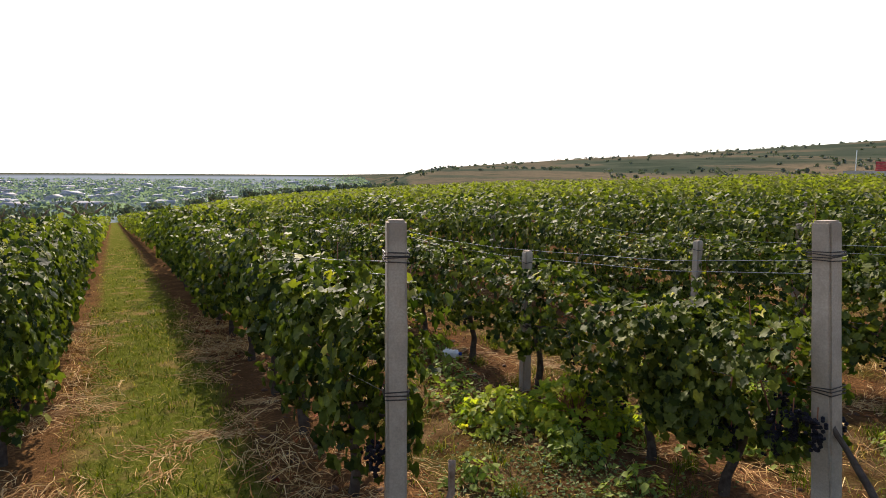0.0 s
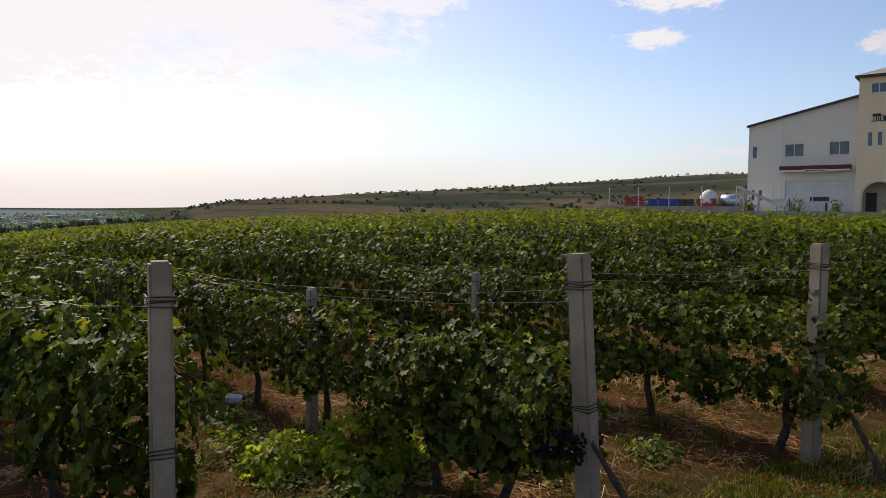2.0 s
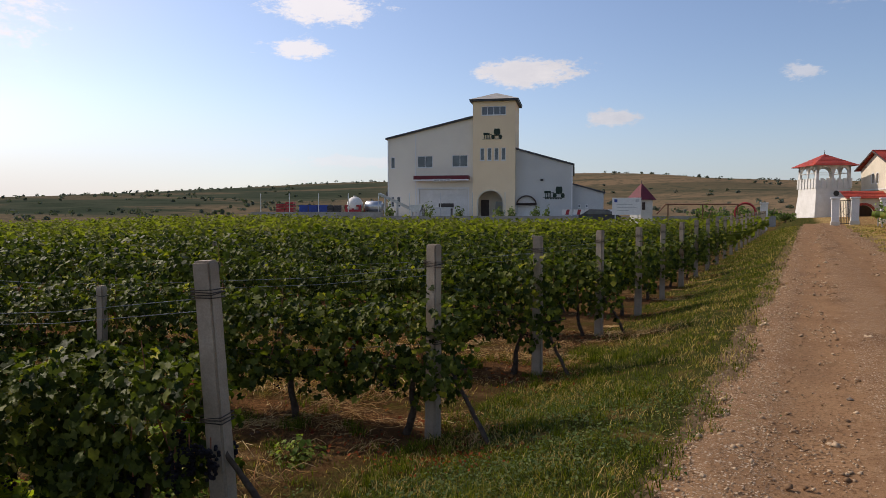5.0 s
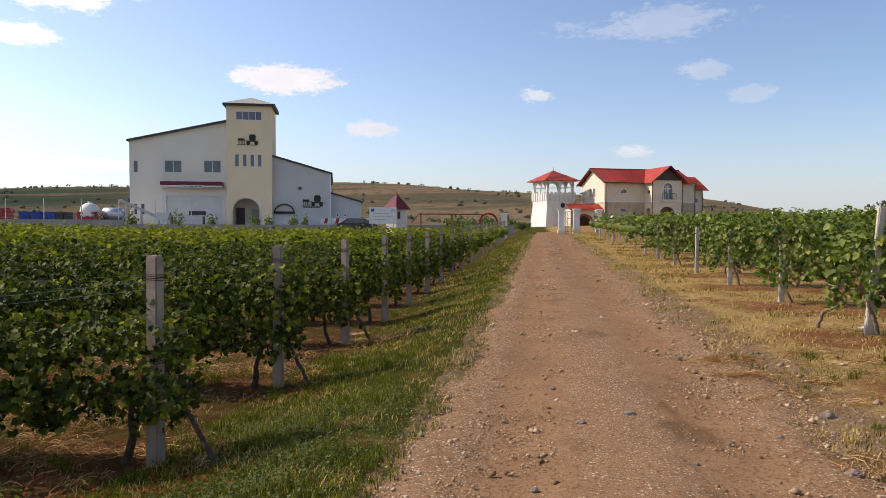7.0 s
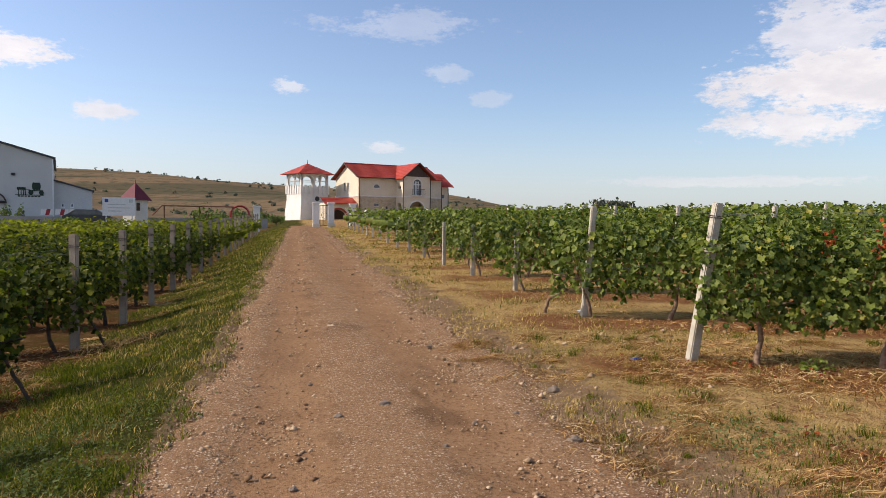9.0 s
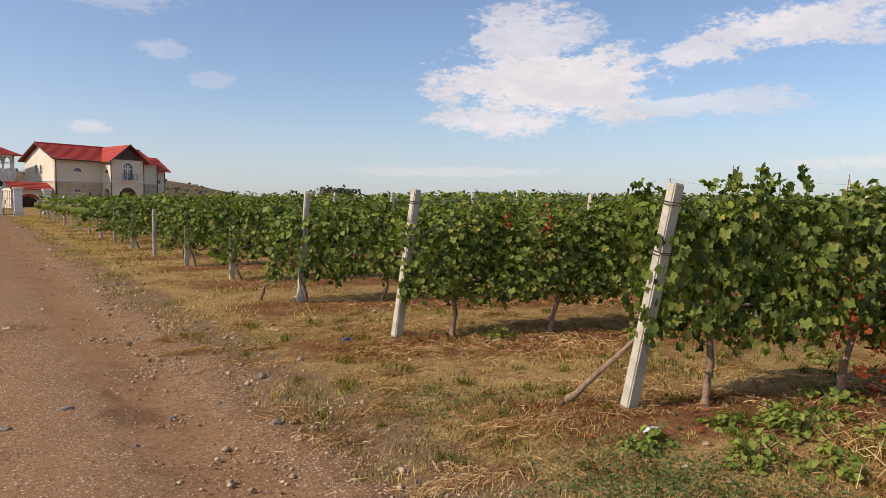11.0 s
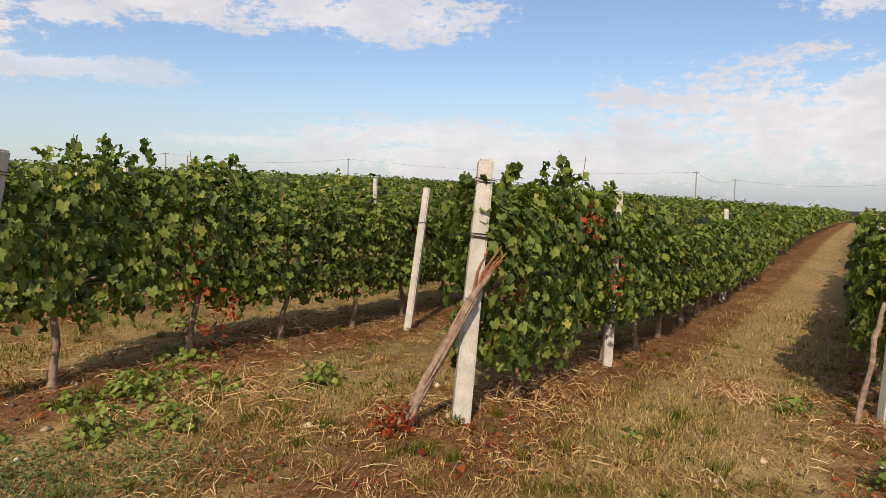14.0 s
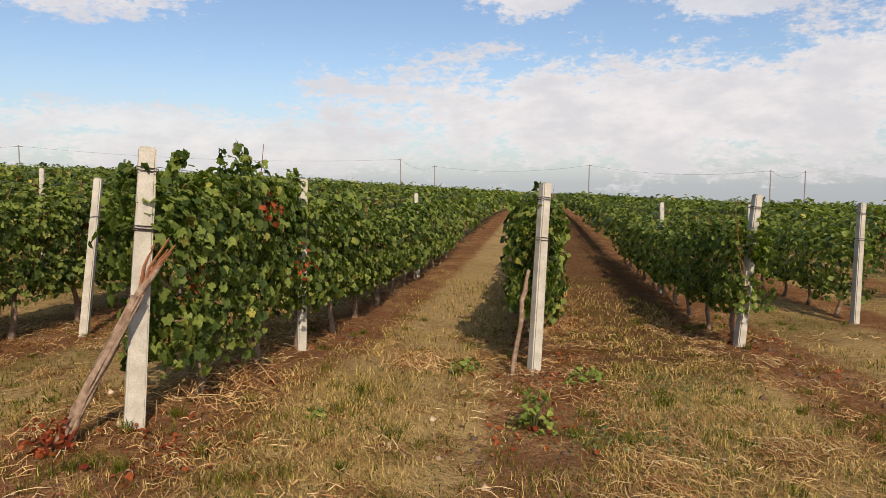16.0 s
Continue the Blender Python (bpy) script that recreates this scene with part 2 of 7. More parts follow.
def ground_material():
    m = Mat("earth_and_grass")
    x, y, z = m.xyz()
    n1, n2, n3, n4 = m.noise(0.45, 5), m.noise(2.2, 5, 0.6), m.noise(13.0, 4, 0.65), m.noise(70.0, 3, 0.7)
    far = m.math("SQRT", m.math("ADD", m.math("MULTIPLY", x, x), m.math("MULTIPLY", y, y)))
    green = m.mix(n2, (0.030, 0.045, 0.010), (0.068, 0.076, 0.020))
    green = m.mix(m.step(n4, 0.45, 0.65, 0.0, 0.6), green, m.mix(n3, (0.060, 0.036, 0.016), (0.15, 0.10, 0.045)))
    green = m.mix(m.step(x, -3.0, -5.0), green, m.mix(n3, (0.050, 0.075, 0.010), (0.165, 0.165, 0.026)))
    dry = m.mix(n3, (0.30, 0.185, 0.068), (0.62, 0.44, 0.185))
    soil = m.mix(n3, (0.125, 0.046, 0.020), (0.27, 0.112, 0.047))
    soil = m.mix(m.step(n4, 0.45, 0.75, 0.0, 0.5), soil, (0.23, 0.13, 0.07))
    # east of the road the sward is dry, west of it green
    east = m.step(m.math("ADD", x, m.math("MULTIPLY", m.math("SUBTRACT", n1, 0.5), 2.0)), 0.2, 1.2)
    lush = m.mix(m.step(n2, 0.50, 0.72, 0.0, 0.6), green, m.mix(0.75, dry, soil))
    parched = m.mix(m.step(m.math("ADD", m.math("MULTIPLY", n1, 0.6), m.math("MULTIPLY", n2, 0.4)), 0.40, 0.60), dry, m.mix(m.step(x, 5.0, 7.5, 0.30, 0.62), dry, green))
    fibre = None
    for turn, across, along in ((0.3, 110.0, 9.0), (1.4, 130.0, 11.0), (2.3, 95.0, 8.0), (2.9, 150.0, 14.0)):
        q = m.strands(turn, across, along, 0.585, 0.66)
        fibre = q if fibre is None else m.math("MAXIMUM", fibre, q)
    gaps = m.strands(0.9, 60.0, 14.0, 0.52, 0.64)
    straw = m.mix(n3, (0.36, 0.205, 0.080), (0.64, 0.44, 0.20))
    parched = m.mix(m.step(m.math("ADD", m.math("MULTIPLY", n2, 0.6), m.math("MULTIPLY", n3, 0.4)), 0.51, 0.60, 0.0, 0.85), parched, soil)
    parched = m.mix(m.math("MULTIPLY", gaps, 0.55), parched, (0.075, 0.040, 0.019))
    parched = m.mix(m.math("MULTIPLY", fibre, m.step(m.noise(1.1, 4), 0.38, 0.6, 0.25, 0.9)), parched, straw)
    # brown soil among the western rows beyond the grassy alley, its colour darkened for vine shade
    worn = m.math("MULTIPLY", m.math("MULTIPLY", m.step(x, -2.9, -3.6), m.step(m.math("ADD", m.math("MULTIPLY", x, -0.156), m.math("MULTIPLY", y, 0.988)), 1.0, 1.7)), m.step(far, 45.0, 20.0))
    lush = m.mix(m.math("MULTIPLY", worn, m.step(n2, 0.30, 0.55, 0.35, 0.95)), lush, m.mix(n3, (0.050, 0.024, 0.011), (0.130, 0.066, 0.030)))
    lush = m.mix(m.step(n3, 0.48, 0.72, 0.0, 0.5), lush, m.mix(n4, (0.035, 0.045, 0.010), (0.20, 0.16, 0.06)))
    # trampled hay lies over the alley's edges
    hay = m.math("MULTIPLY", m.math("MULTIPLY", m.step(x, -3.0, -4.0), m.step(n2, 0.50, 0.66)), m.step(fibre, 0.0, 1.0, 0.35, 1.0))
    lush = m.mix(m.math("MULTIPLY", hay, 0.65), lush, m.mix(n4, (0.16, 0.085, 0.038), (0.42, 0.30, 0.14)))
    sward = m.mix(east, lush, parched)
    # bare strips under the vines
    dA = m.math("ADD", m.math("MULTIPLY", x, -0.156), m.math("MULTIPLY", y, 0.988))
    dA = m.math("SUBTRACT", dA, m.math("MULTIPLY", m.math("MAXIMUM", m.math("SUBTRACT", 3.34, dA), 0.0), 0.33))
    def strips(d, start, pitch, half):
        f = m.math("FRACT", m.math("MULTIPLY", m.math("SUBTRACT", d, start - pitch / 2), 1.0 / pitch))
        off = m.math("MULTIPLY", m.math("ABSOLUTE", m.math("SUBTRACT", f, 0.5)), pitch)
        off = m.math("ADD", off, m.math("MULTIPLY", m.math("SUBTRACT", n2, 0.5), 0.7))
        return m.step(off, half + 0.22, half - 0.10)
    bareA = m.math("MULTIPLY", strips(dA, 3.34, 2.70, 0.55), m.step(x, -2.5, -3.1))
    dB = m.math("ADD", m.math("MULTIPLY", x, 0.399), m.math("MULTIPLY", y, 0.917))
    wavy = m.math("ADD", dB, m.math("MULTIPLY", m.math("SUBTRACT", n2, 0.5), 0.9))
    tilled = m.math("MULTIPLY", m.math("MULTIPLY", m.step(wavy, -0.2, -0.6), m.step(wavy, -2.9, -2.5)), m.step(m.math("ADD", x, n1), 5.4, 6.6))
    strewn = m.math("MULTIPLY", m.math("MULTIPLY", m.step(wavy, 1.75, 1.35), m.step(wavy, -0.1, 0.5)), m.step(x, 5.2, 6.6))
    sward = m.mix(m.math("MULTIPLY", strewn, m.step(n2, 0.35, 0.6, 0.3, 0.8)), sward, m.mix(n3, (0.34, 0.205, 0.088), (0.58, 0.42, 0.20)))
    sward = m.mix(m.math("MULTIPLY", tilled, 0.8), sward, m.mix(n3, (0.060, 0.026, 0.014), (0.19, 0.088, 0.044)))
    dB = m.math("ADD", dB, m.math("MULTIPLY", m.math("MINIMUM", m.math("SUBTRACT", dB, 2.12), 0.0), 0.214))
    trodden = m.step(m.math("SQRT", m.math("ADD", m.math("POWER", m.math("SUBTRACT", x, 4.1), 2.0), m.math("POWER", m.math("SUBTRACT", y, 0.9), 2.0))), 1.25, 0.6)
    bareB = m.math("MULTIPLY", strips(dB, 1.86, 2.95, 0.52), m.step(m.math("ADD", x, m.math("MULTIPLY", n1, 1.6)), 3.7, 4.4))
    bare = m.math("MULTIPLY", m.math("MAXIMUM", m.math("MAXIMUM", bareA, bareB), m.math("MULTIPLY", trodden, m.step(n2, 0.35, 0.55, 0.4, 1.0))), m.step(far, 190.0, 120.0))
    litter = m.mix(m.step(n3, 0.45, 0.62), soil, m.mix(n4, (0.16, 0.070, 0.034), (0.28, 0.150, 0.075)))
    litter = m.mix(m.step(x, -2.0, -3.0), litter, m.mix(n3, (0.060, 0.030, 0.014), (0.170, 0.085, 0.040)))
    litter = m.mix(m.math("MULTIPLY", fibre, m.step(m.noise(1.6, 4), 0.42, 0.64, 0.12, 0.85)), litter, m.mix(m.step(x, -1.0, 1.0), (0.30, 0.150, 0.060), straw))
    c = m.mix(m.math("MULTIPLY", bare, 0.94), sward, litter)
    # trodden, stony shoulders of the track
    shoulder = m.math("MAXIMUM", m.math("MULTIPLY", m.step(x, -1.25, -0.95), m.step(x, 0.4, 0.0)), m.math("MULTIPLY", m.step(x, 3.5, 2.3), m.step(x, 1.2, 1.6)))
    shoulder = m.step(m.math("ADD", shoulder, m.math("MULTIPLY", m.math("SUBTRACT", m.noise(3.1, 5, 0.65), 0.5), 1.6)), 0.45, 0.75)
    c = m.mix(m.math("MULTIPLY", m.math("MULTIPLY", shoulder, m.step(y, 66.0, 62.0)), 0.85), c, m.mix(n4, m.mix(n3, (0.10, 0.055, 0.028), (0.26, 0.165, 0.095)), m.mix(n3, (0.20, 0.125, 0.068), (0.42, 0.300, 0.190))))
    # distant land: dry pasture with scrub, then the plain
    w1, w2 = m.noise(0.012, 6, 0.6), m.noise(0.05, 5, 0.65)
    bands = m.noise(1.0, 4, 0.6, m.stretched((0.0045, 0.0045, 0.16)))
    hedges = m.noise(1.0, 3, 0.7, m.stretched((0.011, 0.011, 0.55)))
    pasture = m.mix(m.step(w1, 0.38, 0.62), (0.064, 0.072, 0.048), (0.048, 0.058, 0.040))
    pasture = m.mix(m.step(bands, 0.50, 0.57, 0.0, 0.8), pasture, m.mix(w2, (0.145, 0.110, 0.070), (0.105, 0.086, 0.056)))
    pasture = m.mix(m.step(bands, 0.45, 0.40, 0.0, 0.8), pasture, (0.034, 0.046, 0.030))
    pasture = m.mix(m.step(hedges, 0.60, 0.66, 0.0, 0.85), pasture, (0.030, 0.042, 0.026))
    brown = m.math("MULTIPLY", m.math("MULTIPLY", m.step(x, -400.0, -180.0), m.step(y, 60.0, 200.0)), m.math("MULTIPLY", m.step(bands, 0.40, 0.52, 0.50, 1.0), m.step(hedges, 0.66, 0.60, 0.35, 1.0)))
    scrubby = m.noise(0.11, 5, 0.7)
    pasture = m.mix(m.math("MULTIPLY", brown, 0.85), pasture, m.mix(w2, (0.215, 0.148, 0.088), (0.150, 0.108, 0.066)))
    pasture = m.mix(m.step(scrubby, 0.50, 0.62, 0.0, 0.65), pasture, (0.056, 0.060, 0.040))
    # air haze is mixed into the plain's colour, bluer with distance
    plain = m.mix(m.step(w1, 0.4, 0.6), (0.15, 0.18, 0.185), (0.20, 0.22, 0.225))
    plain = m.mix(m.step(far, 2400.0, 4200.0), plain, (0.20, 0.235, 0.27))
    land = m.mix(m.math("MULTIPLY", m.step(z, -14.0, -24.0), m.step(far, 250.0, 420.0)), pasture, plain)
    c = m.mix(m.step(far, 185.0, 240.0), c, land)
    m.bump(m.math("ADD", m.math("ADD", m.math("MULTIPLY", n3, 0.7), m.math("MULTIPLY", n4, 0.3)), m.math("MULTIPLY", fibre, 0.15)), 1.0, 0.06)
    return m.done(c, 0.95, 0.0, 0.0)


def road_material():
    """Brown trodden earth in the ruts, loose gravel between and beside them."""
    m = Mat("gravel_road")
    x, y, z = m.xyz()
    n1, n2, n3, n4 = m.noise(0.8, 5), m.noise(4.0, 5, 0.65), m.noise(30.0, 4, 0.7), m.noise(130.0, 3, 0.7)

    def cells(scale):
        v = m.n.new("ShaderNodeTexVoronoi")
        v.inputs["Scale"].default_value = scale
        m.l.new(m.co, v.inputs["Vector"])
        g = m.n.new("ShaderNodeSeparateColor")
        m.l.new(v.outputs["Color"], g.inputs[0])
        return v.outputs["Distance"], g.outputs[0]

    def lane(c, w):
        d = m.math("ABSOLUTE", m.math("SUBTRACT", x, c))
        return m.step(d, w, w * 0.3)

    earth = m.mix(n2, (0.205, 0.104, 0.047), (0.335, 0.202, 0.106))
    earth = m.mix(m.step(n1, 0.45, 0.7, 0.0, 0.6), earth, (0.190, 0.100, 0.050))
    earth = m.mix(m.step(n4, 0.45, 0.75, 0.0, 0.45), earth, (0.43, 0.295, 0.180))
    damp = m.math("MULTIPLY", lane(0.75, 1.1), m.step(m.noise(1.0, 4, 0.6, m.stretched((1.3, 0.55, 1.0))), 0.54, 0.66))
    earth = m.mix(m.math("MULTIPLY", damp, 0.7), earth, (0.120, 0.064, 0.032))
    loose = m.math("MAXIMUM", m.math("MAXIMUM", lane(-0.75, 0.55), lane(0.62, 0.60)), lane(2.05, 0.65))
    loose = m.step(m.math("ADD", m.math("MULTIPLY", loose, 0.55), m.math("MULTIPLY", n2, 1.0)), 0.62, 1.0)
    d1, r1 = cells(38.0)
    d2, r2 = cells(85.0)
    g1 = m.math("MULTIPLY", m.step(d1, 0.42, 0.30), m.step(r1, 0.55, 0.65))
    g2 = m.math("MULTIPLY", m.step(d2, 0.45, 0.30), m.step(r2, 0.35, 0.45))
    c = m.mix(m.math("MULTIPLY", g2, m.math("ADD", m.math("MULTIPLY", loose, 0.75), 0.10)), earth, m.mix(r2, (0.22, 0.14, 0.08), (0.58, 0.45, 0.32)))
    c = m.mix(m.math("MULTIPLY", g1, m.math("ADD", m.math("MULTIPLY", loose, 0.85), 0.06)), c, m.mix(r1, (0.20, 0.13, 0.075), (0.64, 0.51, 0.37)))
    c = m.mix(m.step(n3, 0.48, 0.66, 0.0, 0.7), c, (0.105, 0.054, 0.025))
    m.bump(m.math("ADD", m.math("MULTIPLY", m.math("MAXIMUM", g1, g2), m.math("ADD", loose, 0.15)), m.math("MULTIPLY", n3, 0.7)), 1.0, 0.018)
    return m.done(c, 0.95, 0.0, 0.03)


M_GROUND, M_ROAD = ground_material(), road_material()
# western vines: the shade on their near faces is put into a darker green
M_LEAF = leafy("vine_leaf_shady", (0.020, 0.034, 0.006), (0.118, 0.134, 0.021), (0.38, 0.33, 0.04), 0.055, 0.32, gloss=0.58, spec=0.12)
# far western rows: sunlight on their tops is painted in as paler yellow-green
M_LEAF_FAR = leafy("vine_leaf_far_lit", (0.108, 0.118, 0.018), (0.200, 0.203, 0.031), (0.32, 0.28, 0.04), 0.02, 0.48, gloss=0.65, spec=0.08)
# eastern copy of the vine leaf, its green lightened for the sunny side
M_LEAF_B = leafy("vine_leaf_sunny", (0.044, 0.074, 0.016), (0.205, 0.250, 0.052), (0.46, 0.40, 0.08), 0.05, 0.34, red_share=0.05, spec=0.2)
M_YELLOWLEAF = leafy("yellowing_leaf", (0.20, 0.26, 0.03), (0.46, 0.46, 0.05), (0.58, 0.48, 0.06), 0.10, 0.45)
M_MALLOW = leafy("round_weed_leaf", (0.125, 0.175, 0.036), (0.27, 0.31, 0.07), (0.33, 0.32, 0.10), 0.02, 0.35)
M_WEED = leafy("weed_leaf", (0.075, 0.110, 0.034), (0.165, 0.20, 0.075), (0.20, 0.20, 0.06), 0.0, 0.35)
M_GRASS = leafy("grass_blade", (0.034, 0.052, 0.005), (0.145, 0.158, 0.012), (0.34, 0.26, 0.06), 0.10, 0.38, gloss=0.6)
M_DRYGRASS = leafy("dry_grass_blade", (0.29, 0.185, 0.058), (0.60, 0.425, 0.155), (0.14, 0.15, 0.045), 0.0, 0.25, gloss=0.7)
M_LITTERW = grainy("dirty_white_plastic", (0.72, 0.73, 0.74), (0.52, 0.54, 0.58), 20.0, 0.5, 0.1)
M_REDLEAF = leafy("withered_leaf", (0.14, 0.028, 0.013), (0.33, 0.080, 0.028), (0.36, 0.17, 0.07), 0.05, 0.25, gloss=0.7)
# far scrub and trees: green paled to grey to stand for haze
M_SCRUB = leafy("hazed_scrub_leaf", (0.082, 0.096, 0.078), (0.112, 0.126, 0.102), (0.11, 0.11, 0.08), 0.0, 0.2, gloss=0.7)
M_STRAW = leafy("straw", (0.22, 0.080, 0.027), (0.62, 0.39, 0.165), (0.70, 0.52, 0.27), 0.14, 0.1, gloss=0.7)
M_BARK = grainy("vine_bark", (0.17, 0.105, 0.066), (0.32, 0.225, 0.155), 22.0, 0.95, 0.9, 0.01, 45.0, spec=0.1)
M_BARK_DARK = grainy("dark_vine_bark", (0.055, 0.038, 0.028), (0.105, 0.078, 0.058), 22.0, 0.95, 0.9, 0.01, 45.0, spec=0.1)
M_CANE = grainy("red_cane", (0.21, 0.065, 0.030), (0.29, 0.12, 0.05), 20.0, 0.6, 0.2)
M_GRAPE = grainy("dark_grape", (0.006, 0.005, 0.008), (0.013, 0.010, 0.015), 40.0, 0.7, 0.05, spec=0.2)
M_CONCRETE = grainy("cast_concrete", (0.44, 0.355, 0.265), (0.31, 0.245, 0.18), 5.0, 0.9, 0.5, 0.003, 90.0, spec=0.2)
M_CONCRETE_L = grainy("pale_concrete", (0.54, 0.50, 0.41), (0.38, 0.345, 0.27), 6.0, 0.9, 0.5, 0.003, 90.0, spec=0.2)
M_WIRE = grainy("galvanised_wire", (0.34, 0.34, 0.34), (0.20, 0.19, 0.18), 30.0, 0.5, 0.05, metal=0.8)
M_RUSTWIRE = grainy("dark_tie_wire", (0.05, 0.045, 0.045), (0.10, 0.075, 0.06), 30.0, 0.6, 0.05, metal=0.6)
M_STONE = leafy("road_stone", (0.20, 0.120, 0.066), (0.52, 0.385, 0.25), (0.60, 0.48, 0.34), 0.0, 0.0, gloss=0.9)
M_ROCK = grainy("grey_rock", (0.15, 0.115, 0.085), (0.27, 0.21, 0.155), 14.0, 0.9, 0.6)
M_CLOD = grainy("soil_clod", (0.085, 0.045, 0.025), (0.15, 0.085, 0.05), 9.0, 0.95, 0.8)

# ---- helpers for building ----
def part(name, bm, material, parent=None, label="", smooth=False):
    """Links a bmesh as one mesh object under a thing or a part."""
    me = bpy.data.meshes.new(name)
    bmesh.ops.recalc_face_normals(bm, faces=bm.faces)
    bm.to_mesh(me)
    bm.free()
    me.materials.append(material)
    if smooth:
        me.shade_smooth()
    ob = new(name, me)
    ob.parent = parent
    return tagged(ob, label)


def thing(name, label, category, group="", kind="", place=None):
    ob = tagged(new(name), label, category, group, kind)
    ob.empty_display_size = 0.2
    if place is not None:
        ob.matrix_basis = place
    return ob


def add_box(bm, x0, x1, y0, y1, z0, z1, bevel=0.0):
    r = bmesh.ops.create_cube(bm, size=1.0, matrix=Matrix.LocRotScale(((x0 + x1) / 2, (y0 + y1) / 2, (z0 + z1) / 2), None, (x1 - x0, y1 - y0, z1 - z0)))
    if bevel:
        edges = list({e for v in r["verts"] for e in v.link_edges})
        bmesh.ops.bevel(bm, geom=edges, offset=bevel, segments=2, affect="EDGES", profile=0.6)
    return bm


def box(x0, x1, y0, y1, z0, z1, bevel=0.0):
    return add_box(bmesh.new(), x0, x1, y0, y1, z0, z1, bevel)


def prism(outline, y0, y1, bevel=0.0):
    """An outline in x and z, drawn out from y0 to y1."""
    bm = bmesh.new()
    a = [bm.verts.new((x, y0, z)) for x, z in outline]
    b = [bm.verts.new((x, y1, z)) for x, z in outline]
    bm.faces.new(a)
    bm.faces.new(b[::-1])
    for i in range(len(a)):
        j = (i + 1) % len(a)
        bm.faces.new((a[j], a[i], b[i], b[j]))
    if bevel:
        bmesh.ops.bevel(bm, geom=list(bm.edges), offset=bevel, segments=1, affect="EDGES")
    return bm


def add_tube(bm, points, radii, sides=7, wobble=0.0, rng=None):
    """A closed tube along points."""
    pts = [Vector(p) for p in points]
    rings = []
    for i, p in enumerate(pts):
        d = (pts[min(i + 1, len(pts) - 1)] - pts[max(i - 1, 0)]).normalized()
        u = d.orthogonal().normalized() if i == 0 else (u - d * u.dot(d)).normalized()
        w = d.cross(u)
        r = radii[i] if hasattr(radii, "__len__") else radii
        ring = []
        for k in range(sides):
            a = 2 * math.pi * k / sides
            rr = r * (1 + (rng.uniform(-wobble, wobble) if rng else 0))
            ring.append(bm.verts.new(p + (u * math.cos(a) + w * math.sin(a)) * rr))
        rings.append(ring)
    for a, b in zip(rings, rings[1:]):
        for k in range(sides):
            bm.faces.new((a[k], a[(k + 1) % sides], b[(k + 1) % sides], b[k]))
    bm.faces.new(rings[0][::-1])
    bm.faces.new(rings[-1])
    return bm


def tube(points, radii, sides=7, wobble=0.0, rng=None):
    return add_tube(bmesh.new(), points, radii, sides, wobble, rng)


def mesh_of(name, verts, faces_by_size, material):
    """A mesh from arrays: verts (n, 3) and a list of index arrays (m, 3) or (m, 4)."""
    me = bpy.data.meshes.new(name)
    loops = np.concatenate([f.ravel() for f in faces_by_size]).astype(np.int32)
    sizes = np.concatenate([np.full(len(f), f.shape[1]) for f in faces_by_size]).astype(np.int32)
    starts = np.concatenate([[0], np.cumsum(sizes)[:-1]]).astype(np.int32)
    me.vertices.add(len(verts))
    me.vertices.foreach_set("co", np.asarray(verts, np.float32).ravel())
    me.loops.add(len(loops))
    me.loops.foreach_set("vertex_index", loops)
    me.polygons.add(len(sizes))
    me.polygons.foreach_set("loop_start", starts)
    me.update(calc_edges=True)
    me.materials.append(material)
    return me


# ---- the lie of the land ----
SLOPES = [(-180, -0.030), (-130, -0.060), (-106, -0.066), (-99, -0.060), (-94, -0.046), (-90, -0.034), (-82, -0.020), (-75, -0.011), (-68, -0.004), (-59, 0.002), (-50, 0.0105), (-43.5, 0.015),
          (-30, 0.010), (-12, 0.0105), (0, 0.017), (8, 0.020), (22, 0.027), (42, 0.031), (60, 0.024), (77, 0.020), (90, 0.010), (112, -0.015), (128, -0.028), (180, -0.034)]
RIDGES = [(-180, -0.02), (-84, -0.02), (-79, -0.004), (-74, 0.008), (-61, 0.022), (-47, 0.036), (-35, 0.047), (-24, 0.056), (-17, 0.059), (-11, 0.056),
          (-5, 0.050), (2, 0.044), (10, 0.040), (14, 0.033), (17, 0.022), (24, 0.008), (40, 0.0), (180, -0.02)]


def smooth(v, a, b):
    t = np.clip((v - a) / (b - a), 0, 1)
    return t * t * (3 - 2 * t)


def by_bearing(table, az):
    """Smooth interpolation round the compass."""
    a, v = np.array(table, float).T
    fine = np.arange(-180, 180.5, 0.5)
    vals = np.interp(fine, a, v)
    k = np.hanning(15)
    vals = np.convolve(np.r_[vals[-8:-1], vals, vals[1:8]], k / k.sum(), "same")[7:-7]
    return np.interp(az, fine, vals)


